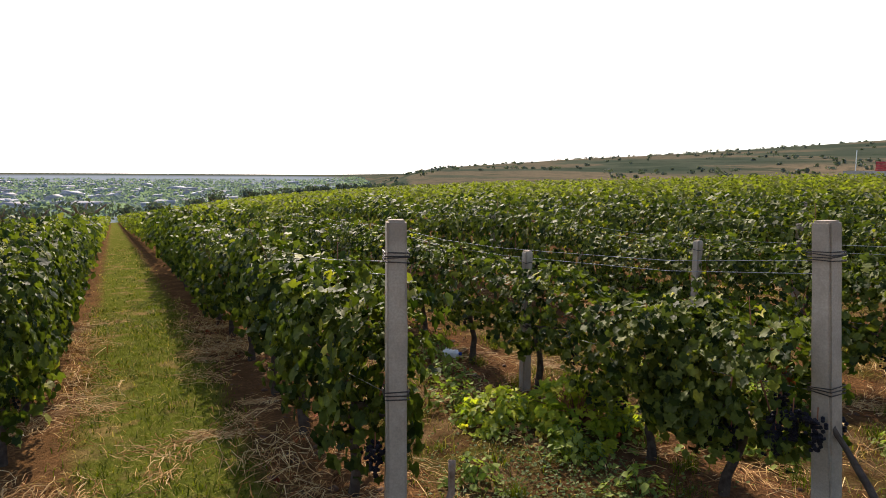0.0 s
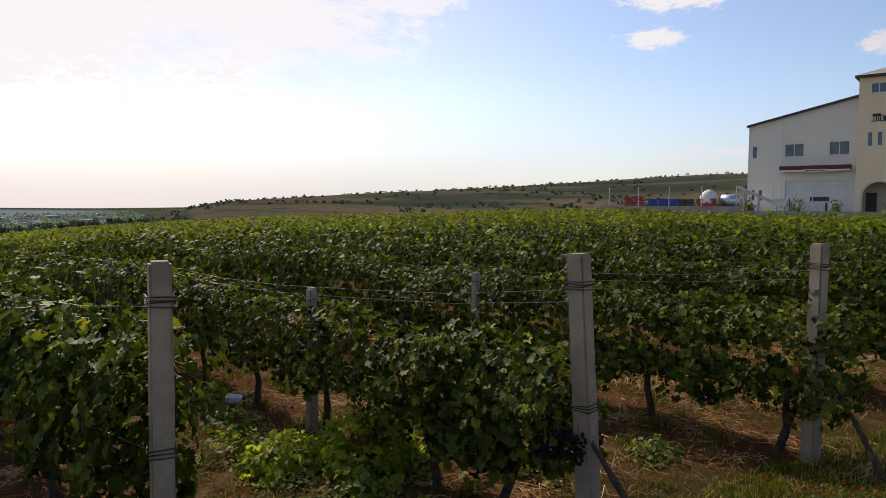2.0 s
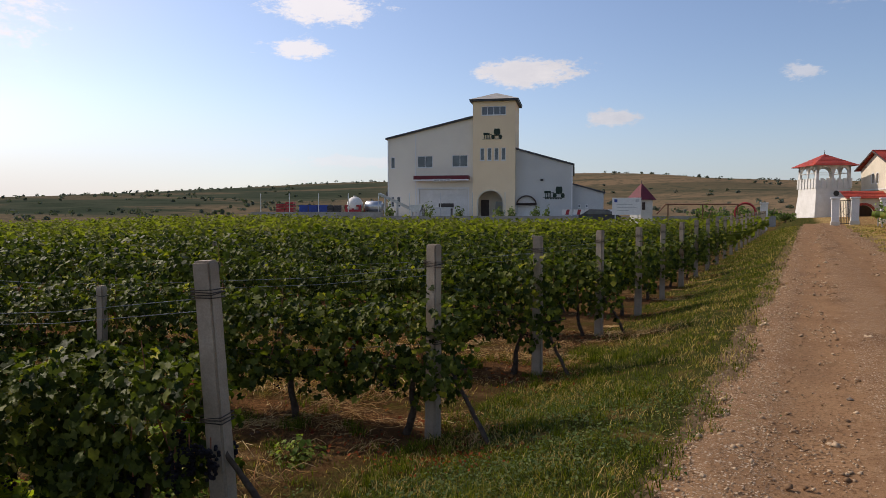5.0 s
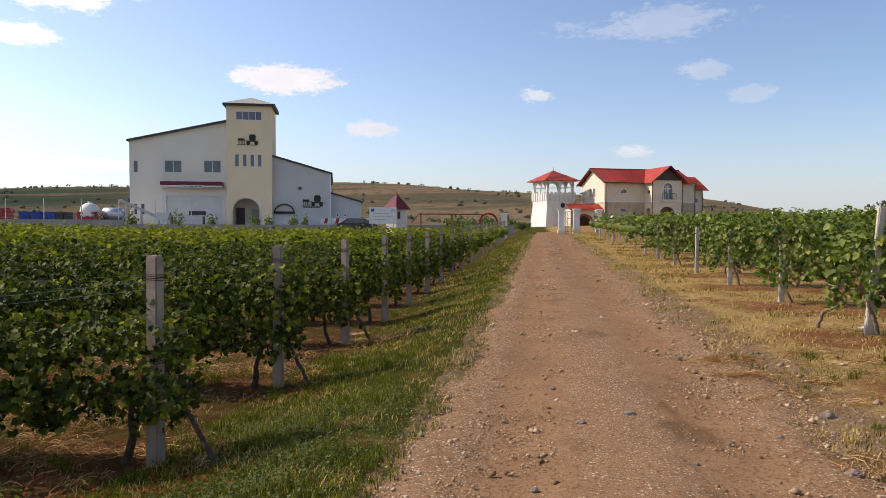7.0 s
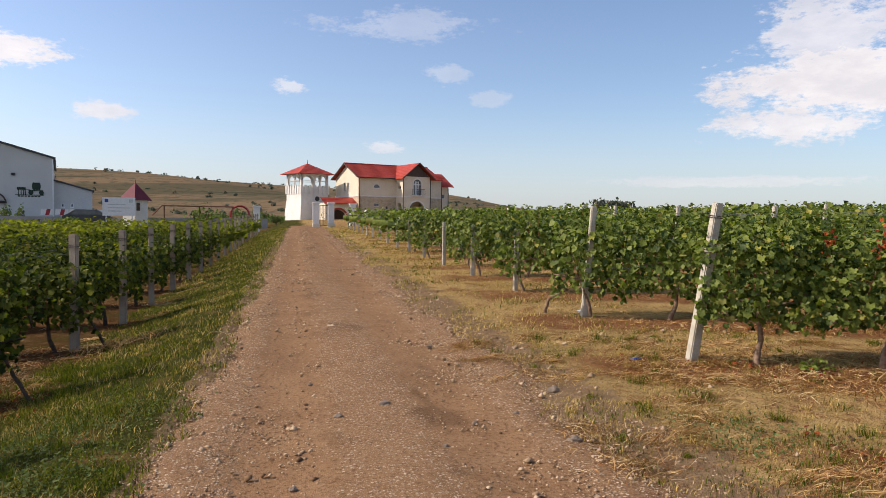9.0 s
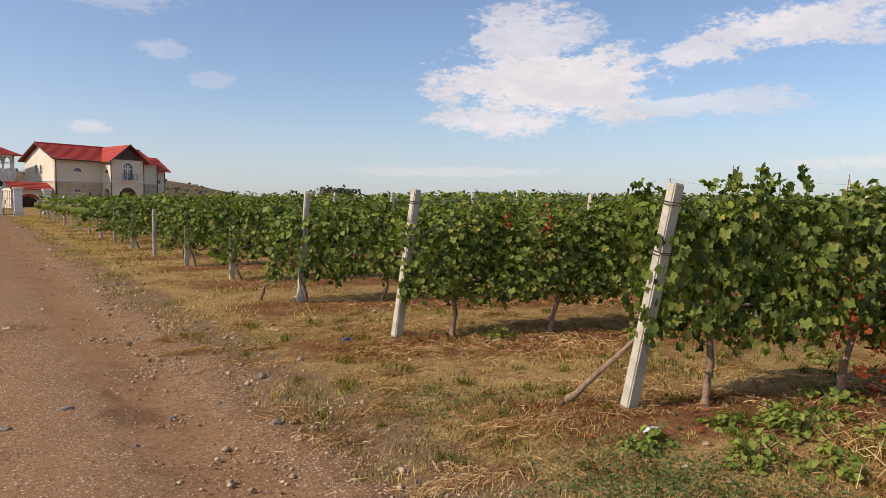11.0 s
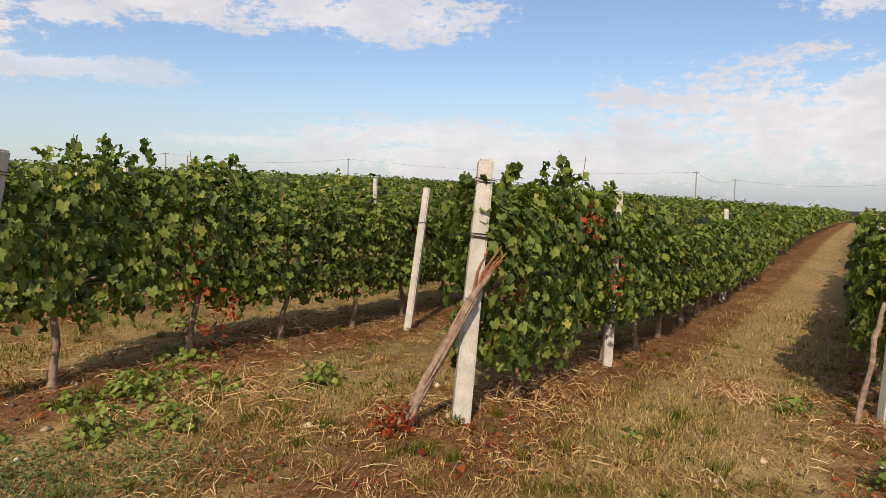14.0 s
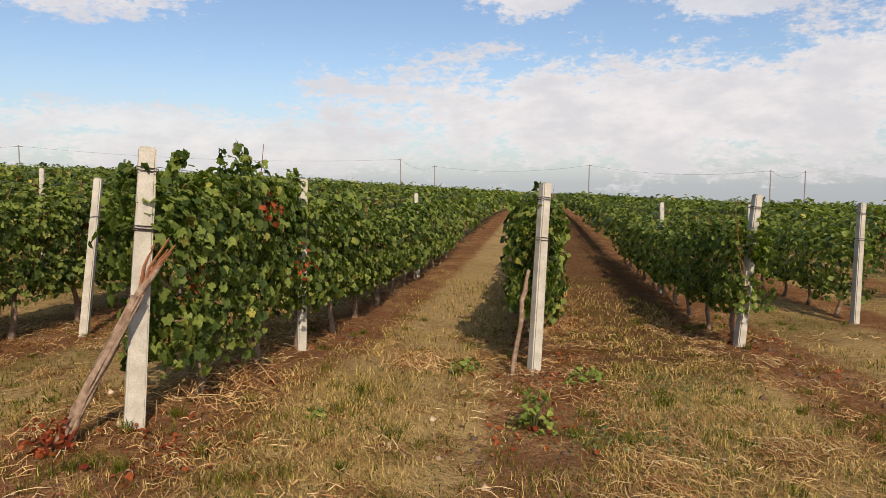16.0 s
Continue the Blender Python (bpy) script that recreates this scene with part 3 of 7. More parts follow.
def ground_z(x, y):
    x, y = np.asarray(x, float), np.asarray(y, float)
    r, az = np.hypot(x, y), np.degrees(np.arctan2(x, y))
    cross = -0.43 * smooth(-x, 1.0, 3.3) + 0.05 * smooth(x, 1.9, 4.2)
    reach = np.where(r < 6, 0.0, r - 6 + 3 * np.exp(-np.clip(r - 6, 0, 60) / 3) - 3)
    near = cross + by_bearing(SLOPES, az) * np.minimum(reach, 190)
    ridge = by_bearing(RIDGES, az)
    town = smooth(-az, 74, 86) * smooth(az, -175, -150)
    hill = 1.6 + ridge * 950 * (smooth(r, 300, 950) - 0.75 * smooth(r, 1000, 2600)) + ridge * 90 * np.sin(r / 70.0 + az * 0.25) * smooth(r, 300, 500) * smooth(-r, -900, -700)
    # the south-eastern land falls away beyond the vines
    hill = hill - r * (0.0125 * smooth(az, 84, 112) + 0.014 * smooth(az, 112, 135)) * smooth(-az, -178, -150)
    plain = -31 + 19 * smooth(r, 2200, 4800)
    away = hill * (1 - town) + plain * town
    w = smooth(r, 175, 420)
    dip = -4.0 * np.exp(-((r - 250) / 70.0) ** 2) * (1 - town)
    # the eastern vines stand on ground that sinks a little to the south-east
    sag = 0.19 * smooth(-y, -0.3, 2.8) * smooth(x, 2.5, 4.5) + 0.05 * smooth(-y, 3.0, 6.5) * smooth(x, 3.0, 6.0) + 0.17 * smooth(x, 5.2, 9.0) * smooth(-y, -5.0, -0.5)
    return near * (1 - w) + away * w + dip - sag * (1 - smooth(r, 16, 45))


def lumps(x, y):
    """Unevenness of the bare ground close by."""
    return (0.018 * np.sin(x * 2.3 + 1.3 * np.sin(y * 1.1)) * np.sin(y * 2.9 + x * 0.7) + 0.012 * np.sin(x * 6.1 + y * 3.7) * np.sin(y * 7.3 - x * 2.1))


def build_ground():
    az = np.radians(np.concatenate([np.arange(-112, 144, 0.8), np.arange(144, 248, 2.0)]))
    r = np.geomspace(0.9, 4950, 250)
    A, R = np.meshgrid(az, r)
    x, y = np.sin(A) * R, np.cos(A) * R
    z = ground_z(x, y)
    z += lumps(x, y) * (1 - smooth(R, 20, 40)) * (1 - smooth(x, -1.2, -0.6) * smooth(-x, -2.4, -1.8))
    w, e = road_edges(y)
    z -= 0.09 * smooth(x, w, w + 0.25) * smooth(-x, -e, -e + 0.25) * smooth(y, -13.5, -12.5) * smooth(-y, -69.5, -66)
    n, k = len(az), len(r)
    verts = np.concatenate([np.stack([x, y, z], -1).reshape(-1, 3), [[0, 0, float(ground_z(0, 0.01))]]])
    i = np.arange(k - 1)[:, None] * n
    j = np.arange(n)[None, :]
    j2 = (j + 1) % n
    quads = np.stack([i + j, i + n + j, i + n + j2, i + j2], -1).reshape(-1, 4)
    fan = np.stack([np.full(n, k * n), j[0], j2[0]], -1)
    me = mesh_of("ground", verts, [quads, fan], M_GROUND)
    me.shade_smooth()
    return tagged(new("ground", me), "dry grass and brown earth between vine rows, hills and plain beyond", "ground", kind="structure")


def road_edges(y):
    """West and east edge of the wheel-worn track."""
    fine = 0.05 * np.sin(y * 9.7 + 2 * np.sin(y * 3.1)) + 0.035 * np.sin(y * 17.3 + 1.7 * np.sin(y * 5.9))
    west = -0.98 + 0.08 * np.sin(y * 0.9) + 0.06 * np.sin(y * 2.3 + 1) + fine + 0.006 * y
    east = 2.25 + 0.12 * np.sin(y * 0.7 + 2) + 0.10 * np.sin(y * 1.9) - 1.3 * fine + 0.004 * y
    return west, east


def build_road():
    ys = np.concatenate([np.arange(-14, 30, 0.09), np.arange(30, 70.1, 0.5)])
    t = np.linspace(0, 1, 34)
    Y, T = np.meshgrid(ys, t, indexing="ij")
    w, e = road_edges(Y)
    X = w + (e - w) * T
    ruts = -0.03 * np.exp(-((T - 0.24) / 0.10) ** 2) - 0.03 * np.exp(-((T - 0.74) / 0.10) ** 2) + 0.012 * np.exp(-((T - 0.5) / 0.12) ** 2)
    edge = -0.04 * (1 - smooth(T, 0.0, 0.08)) - 0.04 * smooth(T, 0.90, 1.0)
    Z = ground_z(X, Y) + 0.022 + ruts + edge + 0.3 * lumps(X * 1.7, Y)
    n, k = len(ys), len(t)
    i, j = np.meshgrid(np.arange(n - 1), np.arange(k - 1), indexing="ij")
    q = np.stack([i * k + j, i * k + j + 1, (i + 1) * k + j + 1, (i + 1) * k + j], -1).reshape(-1, 4)
    me = mesh_of("road", np.stack([X, Y, Z], -1).reshape(-1, 3), [q], M_ROAD)
    me.shade_smooth()
    return tagged(new("road", me), "dusty brown gravel track with worn wheel ruts", "road", kind="structure")


build_ground()
build_road()

# ---- vines ----
ROW_A = Vector((-0.988, -0.156))
ROW_B = Vector((0.917, -0.399))
# where the rows begin: x, y, lean of the end post in x and y
ENDS_A = [(-3.70, 0.72, 0, 0), (-3.12, 2.95, -0.065, -0.08), (-3.25, 5.60, 0.01, 0), (-3.24, 8.33, 0, 0), (-3.26, 11.32, 0, 0.02), (-3.19, 13.97, 0, 0)]
ENDS_A += [(-3.22, 13.97 + 2.74 * k, 0, 0) for k in range(1, 18)]
ENDS_B = [(4.76, 0.24, 0.28, -0.10), (4.34, 3.61, 0.10, -0.32), (4.28, 7.08, 0.15, -0.20), (4.40, 10.30, 0.10, -0.1), (4.35, 13.60, 0.02, 0), (4.30, 16.90, 0, 0), (4.25, 20.10, 0, 0)]
ENDS_B += [(4.25, 20.1 + 3.2 * k, 0, 0) for k in range(1, 13)]
SOUTH_B = [(6.04, -2.99, 0.22, -0.18), (6.97, -6.0, -0.04, -0.12), (8.30, -9.10, 0.0, 0.0)]
SOUTH_B += [(8.30 + 1.15 * k, -9.1 - 3.05 * k, 0, 0) for k in range(1, 26)]
SOUTH_A = [(-3.60, -1.28, 0, 0)] + [(-3.6, -1.28 - 2.05 * k, 0, 0) for k in range(1, 22)]

# outline of a vine leaf from its tip round to the stalk: bearing and reach of lobes and notches
LOBES = [(90, 0.64), (62, 0.45), (36, 0.60), (8, 0.43), (-24, 0.54), (-58, 0.46), (-90, 0.14), (-122, 0.46), (-156, 0.54), (172, 0.43), (144, 0.60), (118, 0.45)]


def leaf_shape(kind):
    """Template of one leaf of unit size: vertices and triangles."""
    if kind == "lobed":
        v = [(0, -0.04, -0.03)]
        for i, (a, r) in enumerate(LOBES):
            x, y = r * math.cos(radians(a)), r * math.sin(radians(a))
            v.append((x, y, 0.34 * abs(x) - 0.26 * y * y + (0.05 if i % 2 else -0.09)))
        f = [(0, i, i % 12 + 1) for i in range(1, 13)]
    elif kind == "kite":
        v = [(0, -0.45, 0), (0.5, -0.05, 0.12), (0.22, 0.42, 0.0), (0, 0.6, -0.12), (-0.22, 0.42, 0.0), (-0.5, -0.05, 0.12)]
        f = [(0, 1, 2), (0, 2, 3), (0, 3, 4), (0, 4, 5)]
    else:
        v = [(0, -0.5, 0), (0.5, 0, 0.1), (0, 0.5, -0.05), (-0.5, 0, 0.1)]
        f = [(0, 1, 2), (0, 2, 3)]
    return np.array(v), np.array(f)


def leaves(places, facing, sizes, kind, rng):
    """Places n leaves that face the given ways, their tips hanging down. Returns vertices and triangles."""
    tv, tf = leaf_shape(kind)
    n = len(places)
    w = facing / np.linalg.norm(facing, axis=1)[:, None]
    down = np.array([0, 0, -1.0]) + rng.normal(0, 0.45, (n, 3))
    v = down - w * (down * w).sum(1)[:, None]
    v /= np.linalg.norm(v, axis=1)[:, None] + 1e-9
    u = np.cross(v, w)
    verts = places[:, None, :] + sizes[:, None, None] * (tv[None, :, 0:1] * u[:, None] + tv[None, :, 1:2] * v[:, None] + tv[None, :, 2:3] * w[:, None] * rng.uniform(0.1, 1.9, (n, 1, 1)))
    faces = tf[None] + (np.arange(n) * len(tv))[:, None, None]
    return verts.reshape(-1, 3), faces.reshape(-1, 3)


def hedge(n, length, low, high, half, rng, shoots=0.05, ragged=0.14):
    """Points in a hedge along x: most of them in its skin, and the way each leaf faces."""
    x = rng.uniform(-0.06, length + 0.06, n)
    a = rng.uniform(0, 2 * math.pi, n)
    ca, sa = np.cos(a), np.sin(a)
    bulge = 1 + ragged * 1.6 * np.sin(x * 5.1 + 2 * a) + ragged * np.sin(x * 11.3 + 4 * a + 1) + rng.normal(0, 0.08, n)
    depth = 1 - 0.75 * rng.random(n) ** 1.7
    mid, tall = (low + high) / 2, (high - low) / 2
    sx = np.sign(ca) * np.abs(ca) ** 0.6
    sz = np.sign(sa) * np.abs(sa) ** 0.7
    y = sx * half * bulge * depth
    z = mid + sz * tall * (1 + (bulge - 1) * 0.55) * depth
    hang = (sz < -0.4) * rng.random(n) * 0.16
    z = z - hang
    # a few shoots rise from the top, their leaves strung along a bent stem
    up = np.flatnonzero(rng.random(n) < shoots)
    k = max(2, int(length * 2.6))
    root = rng.uniform(0.05, length - 0.05, k)
    slant, across, tall_of = rng.normal(0, 0.35, k), rng.normal(0, 0.07, k), rng.uniform(0.06, 0.26, k)
    which, t = rng.integers(0, k, len(up)), rng.random(len(up))
    z[up] = high - 0.06 + t * tall_of[which]
    x[up] = root[which] + slant[which] * t * tall_of[which] + rng.normal(0, 0.022, len(up))
    y[up] = across[which] * (1 + t) + rng.normal(0, 0.022, len(up))
    face = np.stack([rng.normal(0, 0.50, n), ca * 1.0 + rng.normal(0, 0.42, n), 0.55 + sa * 0.5 + rng.normal(0, 0.38, n)], -1)
    return np.stack([x, y, z], -1), face


def joined(chunks):
    vs, fs, base = [], [], 0
    for v, f in chunks:
        vs.append(v)
        fs.append(f + base)
        base += len(v)
    return np.concatenate(vs), np.concatenate(fs)


VINE_STEP = 1.15


def vine_kind(n, seed, material, low, high, half, lean, label, leaf=0.076, shape="lobed", canes=3, grapes=2, shoots=0.02):
    """One grape vine of a row, along its own x: trunk, canes, leaves and bunches."""
    rng, rnd = np.random.default_rng(seed), random.Random(seed)
    root = thing("grape_vine", label, "vine", "vines in rows")
    head = Vector((VINE_STEP * 0.5 + lean, rnd.uniform(-0.04, 0.04), low + 0.12))
    foot = Vector((VINE_STEP * 0.5, 0, -0.12))
    pts, rad = [], []
    for i in range(9):
        t = i / 8
        p = foot.lerp(head, t) + Vector((math.sin(t * 5 + seed) * 0.035, math.cos(t * 4 + seed) * 0.03, 0)) * (1 - abs(2 * t - 1))
        pts.append(p)
        rad.append(0.036 - 0.014 * t + 0.012 * (1 - t) ** 4)
    bm = tube(pts, rad, 7, 0.16, rnd)
    for s in (-1, 1):
        arm = [head + Vector((s * 0.5 * t, 0.03 * math.sin(6 * t), 0.10 * t - 0.02 * s)) for t in (0, 0.25, 0.5, 0.75, 1)]
        add_tube(bm, arm, [0.022, 0.018, 0.014, 0.011, 0.008], 5, 0.15, rnd)
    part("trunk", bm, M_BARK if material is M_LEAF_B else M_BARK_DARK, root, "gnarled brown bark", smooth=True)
    bm = bmesh.new()
    for i in range(canes):
        a = Vector((rnd.uniform(0.1, VINE_STEP - 0.1), rnd.uniform(-0.1, 0.1), low + 0.2))
        b = a + Vector((rnd.uniform(-0.25, 0.25), rnd.uniform(-0.28, 0.28) , rnd.uniform(0.3, high - low)))
        add_tube(bm, [a, a.lerp(b, 0.5) + Vector((0.04, 0.02, 0)), b], [0.006, 0.005, 0.003], 4)
    tagged(part("cane", bm, M_CANE, root, "thin reddish cane"), kind="stuff")
    p, f = hedge(n, VINE_STEP, low, high, half, rng, shoots)
    v, t = leaves(p, f, rng.uniform(0.65, 1.25, n) * leaf, shape, rng)
    ob = tagged(new("foliage", mesh_of("foliage", v, [t], material)), kind="stuff")
    ob.parent = root
    for i in range(grapes):
        c = Vector((rnd.uniform(0.15, VINE_STEP - 0.15), rnd.uniform(-0.16, 0.16), low + rnd.uniform(-0.02, 0.14)))
        bm = bmesh.new()
        for k in range(16):
            t = rnd.random()
            q = c + Vector((rnd.gauss(0, 0.026 * (1 - 0.6 * t)), rnd.gauss(0, 0.026 * (1 - 0.6 * t)), -0.15 * t))
            bmesh.ops.create_icosphere(bm, subdivisions=1, radius=0.011, matrix=Matrix.Translation(q))
        tagged(part("fruit", bm, M_GRAPE, root, "dark blue grapes"), kind="stuff")
    return root


def row_pose(x, y, along, scale=1.0, flip=False, tilt=0.0):
    z = float(ground_z(x, y))
    far = float(ground_z(x + along.x, y + along.y))
    ang = math.atan2(along.y, along.x)
    return Matrix.Translation((x, y, z)) @ Matrix.Rotation(ang, 4, "Z") @ Matrix.Rotation(-math.atan2(far - z, 1), 4, "Y") @ Matrix.Diagonal((scale, 1, 1, 1))


def stuff_rows(name, label, ends, along, near, length, low, high, half, material, seed, keep=None, limit=165):
    """The vines farther along the rows: leaves that grow sparser and larger with distance, round a shady core."""
    rng = np.random.default_rng(seed)
    near_by, far_off = [], []
    for k, (ex, ey, *_) in enumerate(ends):
        s = near(k)
        while s < length:
            step = 2.3
            x0, y0 = ex + along.x * s, ey + along.y * s
            r = math.hypot(x0, y0)
            s += step
            if r > limit or (keep and not keep(x0, y0)):
                continue
            gap = rng.random() < 0.012
            if gap:
                continue
            density, size, shape = ((330, 0.100, "kite") if r < 10 else (115, 0.140, "kite") if r < 20 else (46, 0.19, "kite") if r < 40 else (24, 0.26, "quad") if r < 75 else (11, 0.32, "quad"))
            n = int(density * step)
            wild = 1 + 0.10 * math.sin(s * 0.9 + k * 2.1) + 0.06 * math.sin(s * 2.3 + k)
            p, f = hedge(n, step, low + 0.06 * math.sin(s + k), low + (high - low) * wild, half * (1.0 + 0.12 * math.sin(s * 1.7 + k)), rng, 0.015)
            if r > 20:
                f[:, 2] += 0.5
            v, t = leaves(p, f, rng.uniform(0.65, 1.25, n) * size, shape, rng)
            q = np.stack([x0 + v[:, 0] * along.x - v[:, 1] * along.y, y0 + v[:, 0] * along.y + v[:, 1] * along.x], -1)
            z = v[:, 2] + ground_z(x0 + v[:, 0] * along.x, y0 + v[:, 0] * along.y)
            # past 26 m the second leaf material, in the west the sunlit-toned copy
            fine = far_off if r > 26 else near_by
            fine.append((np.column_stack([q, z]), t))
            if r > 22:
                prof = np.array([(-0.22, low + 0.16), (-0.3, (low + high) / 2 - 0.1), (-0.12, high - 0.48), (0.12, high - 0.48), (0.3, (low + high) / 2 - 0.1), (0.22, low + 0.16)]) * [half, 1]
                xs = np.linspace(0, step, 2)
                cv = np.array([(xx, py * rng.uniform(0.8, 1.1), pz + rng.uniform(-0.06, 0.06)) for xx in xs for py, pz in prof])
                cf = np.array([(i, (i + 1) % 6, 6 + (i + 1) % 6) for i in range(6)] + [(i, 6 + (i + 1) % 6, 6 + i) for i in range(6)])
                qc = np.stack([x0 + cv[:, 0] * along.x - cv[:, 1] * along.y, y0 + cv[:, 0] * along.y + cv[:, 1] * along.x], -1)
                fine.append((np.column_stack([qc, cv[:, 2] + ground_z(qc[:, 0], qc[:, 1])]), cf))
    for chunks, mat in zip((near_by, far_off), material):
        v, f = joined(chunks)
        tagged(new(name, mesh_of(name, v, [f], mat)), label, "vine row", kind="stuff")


NEAR_A = {0: 13, 1: 12, 2: 10, 3: 9, 4: 8, 5: 8, 6: 6, 7: 5, 8: 4, 9: 4, 10: 3}
NEAR_B = {0: 13, 1: 13, 2: 12, 3: 9, 4: 8, 5: 6, 6: 5, 7: 4, 8: 4}
NEAR_SB = {0: 12, 1: 10, 2: 8}
NEAR_SA = {0: 8}


def plant_vines():
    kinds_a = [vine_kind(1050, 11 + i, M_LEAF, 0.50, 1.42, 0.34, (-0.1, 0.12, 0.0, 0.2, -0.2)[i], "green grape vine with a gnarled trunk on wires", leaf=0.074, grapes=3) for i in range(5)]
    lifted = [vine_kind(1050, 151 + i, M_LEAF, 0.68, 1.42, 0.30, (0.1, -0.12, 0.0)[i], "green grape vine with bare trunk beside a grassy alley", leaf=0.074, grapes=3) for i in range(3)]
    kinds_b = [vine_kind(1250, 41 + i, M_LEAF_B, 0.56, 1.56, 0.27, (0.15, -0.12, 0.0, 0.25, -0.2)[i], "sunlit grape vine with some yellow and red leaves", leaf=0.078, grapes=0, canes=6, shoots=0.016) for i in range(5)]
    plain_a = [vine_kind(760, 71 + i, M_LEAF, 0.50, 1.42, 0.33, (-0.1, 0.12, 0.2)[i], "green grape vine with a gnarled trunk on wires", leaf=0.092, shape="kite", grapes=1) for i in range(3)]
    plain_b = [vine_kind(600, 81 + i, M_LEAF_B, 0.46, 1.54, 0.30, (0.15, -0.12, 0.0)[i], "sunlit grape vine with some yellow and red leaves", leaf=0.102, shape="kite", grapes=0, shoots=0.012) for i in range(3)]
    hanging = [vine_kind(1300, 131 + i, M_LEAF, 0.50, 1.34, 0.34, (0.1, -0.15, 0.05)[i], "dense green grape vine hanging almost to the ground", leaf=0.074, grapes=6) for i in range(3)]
    rnd = random.Random(5)
    used = set()

    def fill(ends, along, counts, kinds, spare, skip=()):
        for k, n in counts.items():
            ex, ey, *_ = ends[k]
            for i in range(n):
                if (k, i) in skip:
                    continue
                s = (-0.40 if along is ROW_B and k in (3, 4, 5, 7, 8) and ends is ENDS_B else -0.28 if (ends is ENDS_A and k >= 2) or (ends is SOUTH_B and k == 1) else 0.12) + i * VINE_STEP + rnd.uniform(-0.05, 0.05)
                if ends is ENDS_A and k == 1 and i == 1:
                    s -= 0.45
                x, y = ex + along.x * s, ey + along.y * s
                m = row_pose(x, y, along, rnd.uniform(0.95, 1.08))
                src = rnd.choice(kinds if math.hypot(x, y) < 10.5 else spare)
                if ends is ENDS_A and k < 2 and i < 4:
                    src = lifted[i % 3] if k == 0 and i else hanging[(i + k) % 3]
                if rnd.random() < 0.5:
                    m = m @ Matrix.Translation((VINE_STEP, 0, 0)) @ Matrix.Rotation(math.pi, 4, "Z")
                low = (0.84 if k == 1 else 0.88 if k == 2 and i < 5 else 0.97) if ends is ENDS_A else (0.88 if ends is SOUTH_B and k else 1.07 if ends is ENDS_B and k < 2 and i < 2 else 0.97)
                m = m @ Matrix.Diagonal((1, rnd.uniform(0.88, 1.12), low * rnd.uniform(0.93, 1.07), 1))
                if src not in used:
                    used.add(src)
                    src.matrix_basis = m
                else:
                    c = copy_thing(src, Matrix.Identity(4))
                    c.matrix_basis = m

    sparse = [vine_kind(760, 95 + i, M_LEAF, 0.60, 1.40, 0.30, 0.1, "thin grape vine with bare stem below", grapes=2) for i in range(3)]
    fill(ENDS_A, ROW_A, NEAR_A, kinds_a, plain_a, skip={(1, 2), (1, 3), (1, 4)})
    for i, s in enumerate((2.15, 3.45, 4.70)):
        sparse[i].matrix_basis = row_pose(ENDS_A[1][0] + ROW_A.x * s, ENDS_A[1][1] + ROW_A.y * s, ROW_A) @ Matrix.Diagonal((1, 1, 0.86, 1))
    fill(SOUTH_A, ROW_A, NEAR_SA, kinds_a, plain_a, skip={(0, 0)})
    bushy = vine_kind(1600, 121, M_LEAF_B, 0.38, 1.60, 0.31, 0.1, "bushy grape vine hanging low beside the end post", leaf=0.078, grapes=0, canes=5, shoots=0.035)
    bushy.matrix_basis = row_pose(ENDS_B[0][0] + ROW_B.x * 0.2, ENDS_B[0][1] + ROW_B.y * 0.2, ROW_B)
    fill(ENDS_B, ROW_B, NEAR_B, kinds_b, plain_b, skip={(0, 0)})
    fill(SOUTH_B, ROW_B, NEAR_SB, kinds_b, plain_b)
    lot = lambda x, y: y < 60.5 + 0.157 * (x + 3.2)
    for name, ends, along, counts, low, high, half, mat, seed, keep, lim in (
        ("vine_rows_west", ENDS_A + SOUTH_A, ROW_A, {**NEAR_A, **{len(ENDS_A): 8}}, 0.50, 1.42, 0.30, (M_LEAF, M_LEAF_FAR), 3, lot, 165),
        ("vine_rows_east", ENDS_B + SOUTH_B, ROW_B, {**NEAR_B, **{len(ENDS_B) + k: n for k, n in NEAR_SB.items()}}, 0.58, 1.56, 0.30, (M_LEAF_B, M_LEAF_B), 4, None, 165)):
        stuff_rows(name, "long rows of green grape vines across the slope", ends, along, lambda k: counts.get(k, 0) * VINE_STEP + (0.12 if counts.get(k, 0) else -0.4), 160, low, high, half, mat, seed, keep, lim)


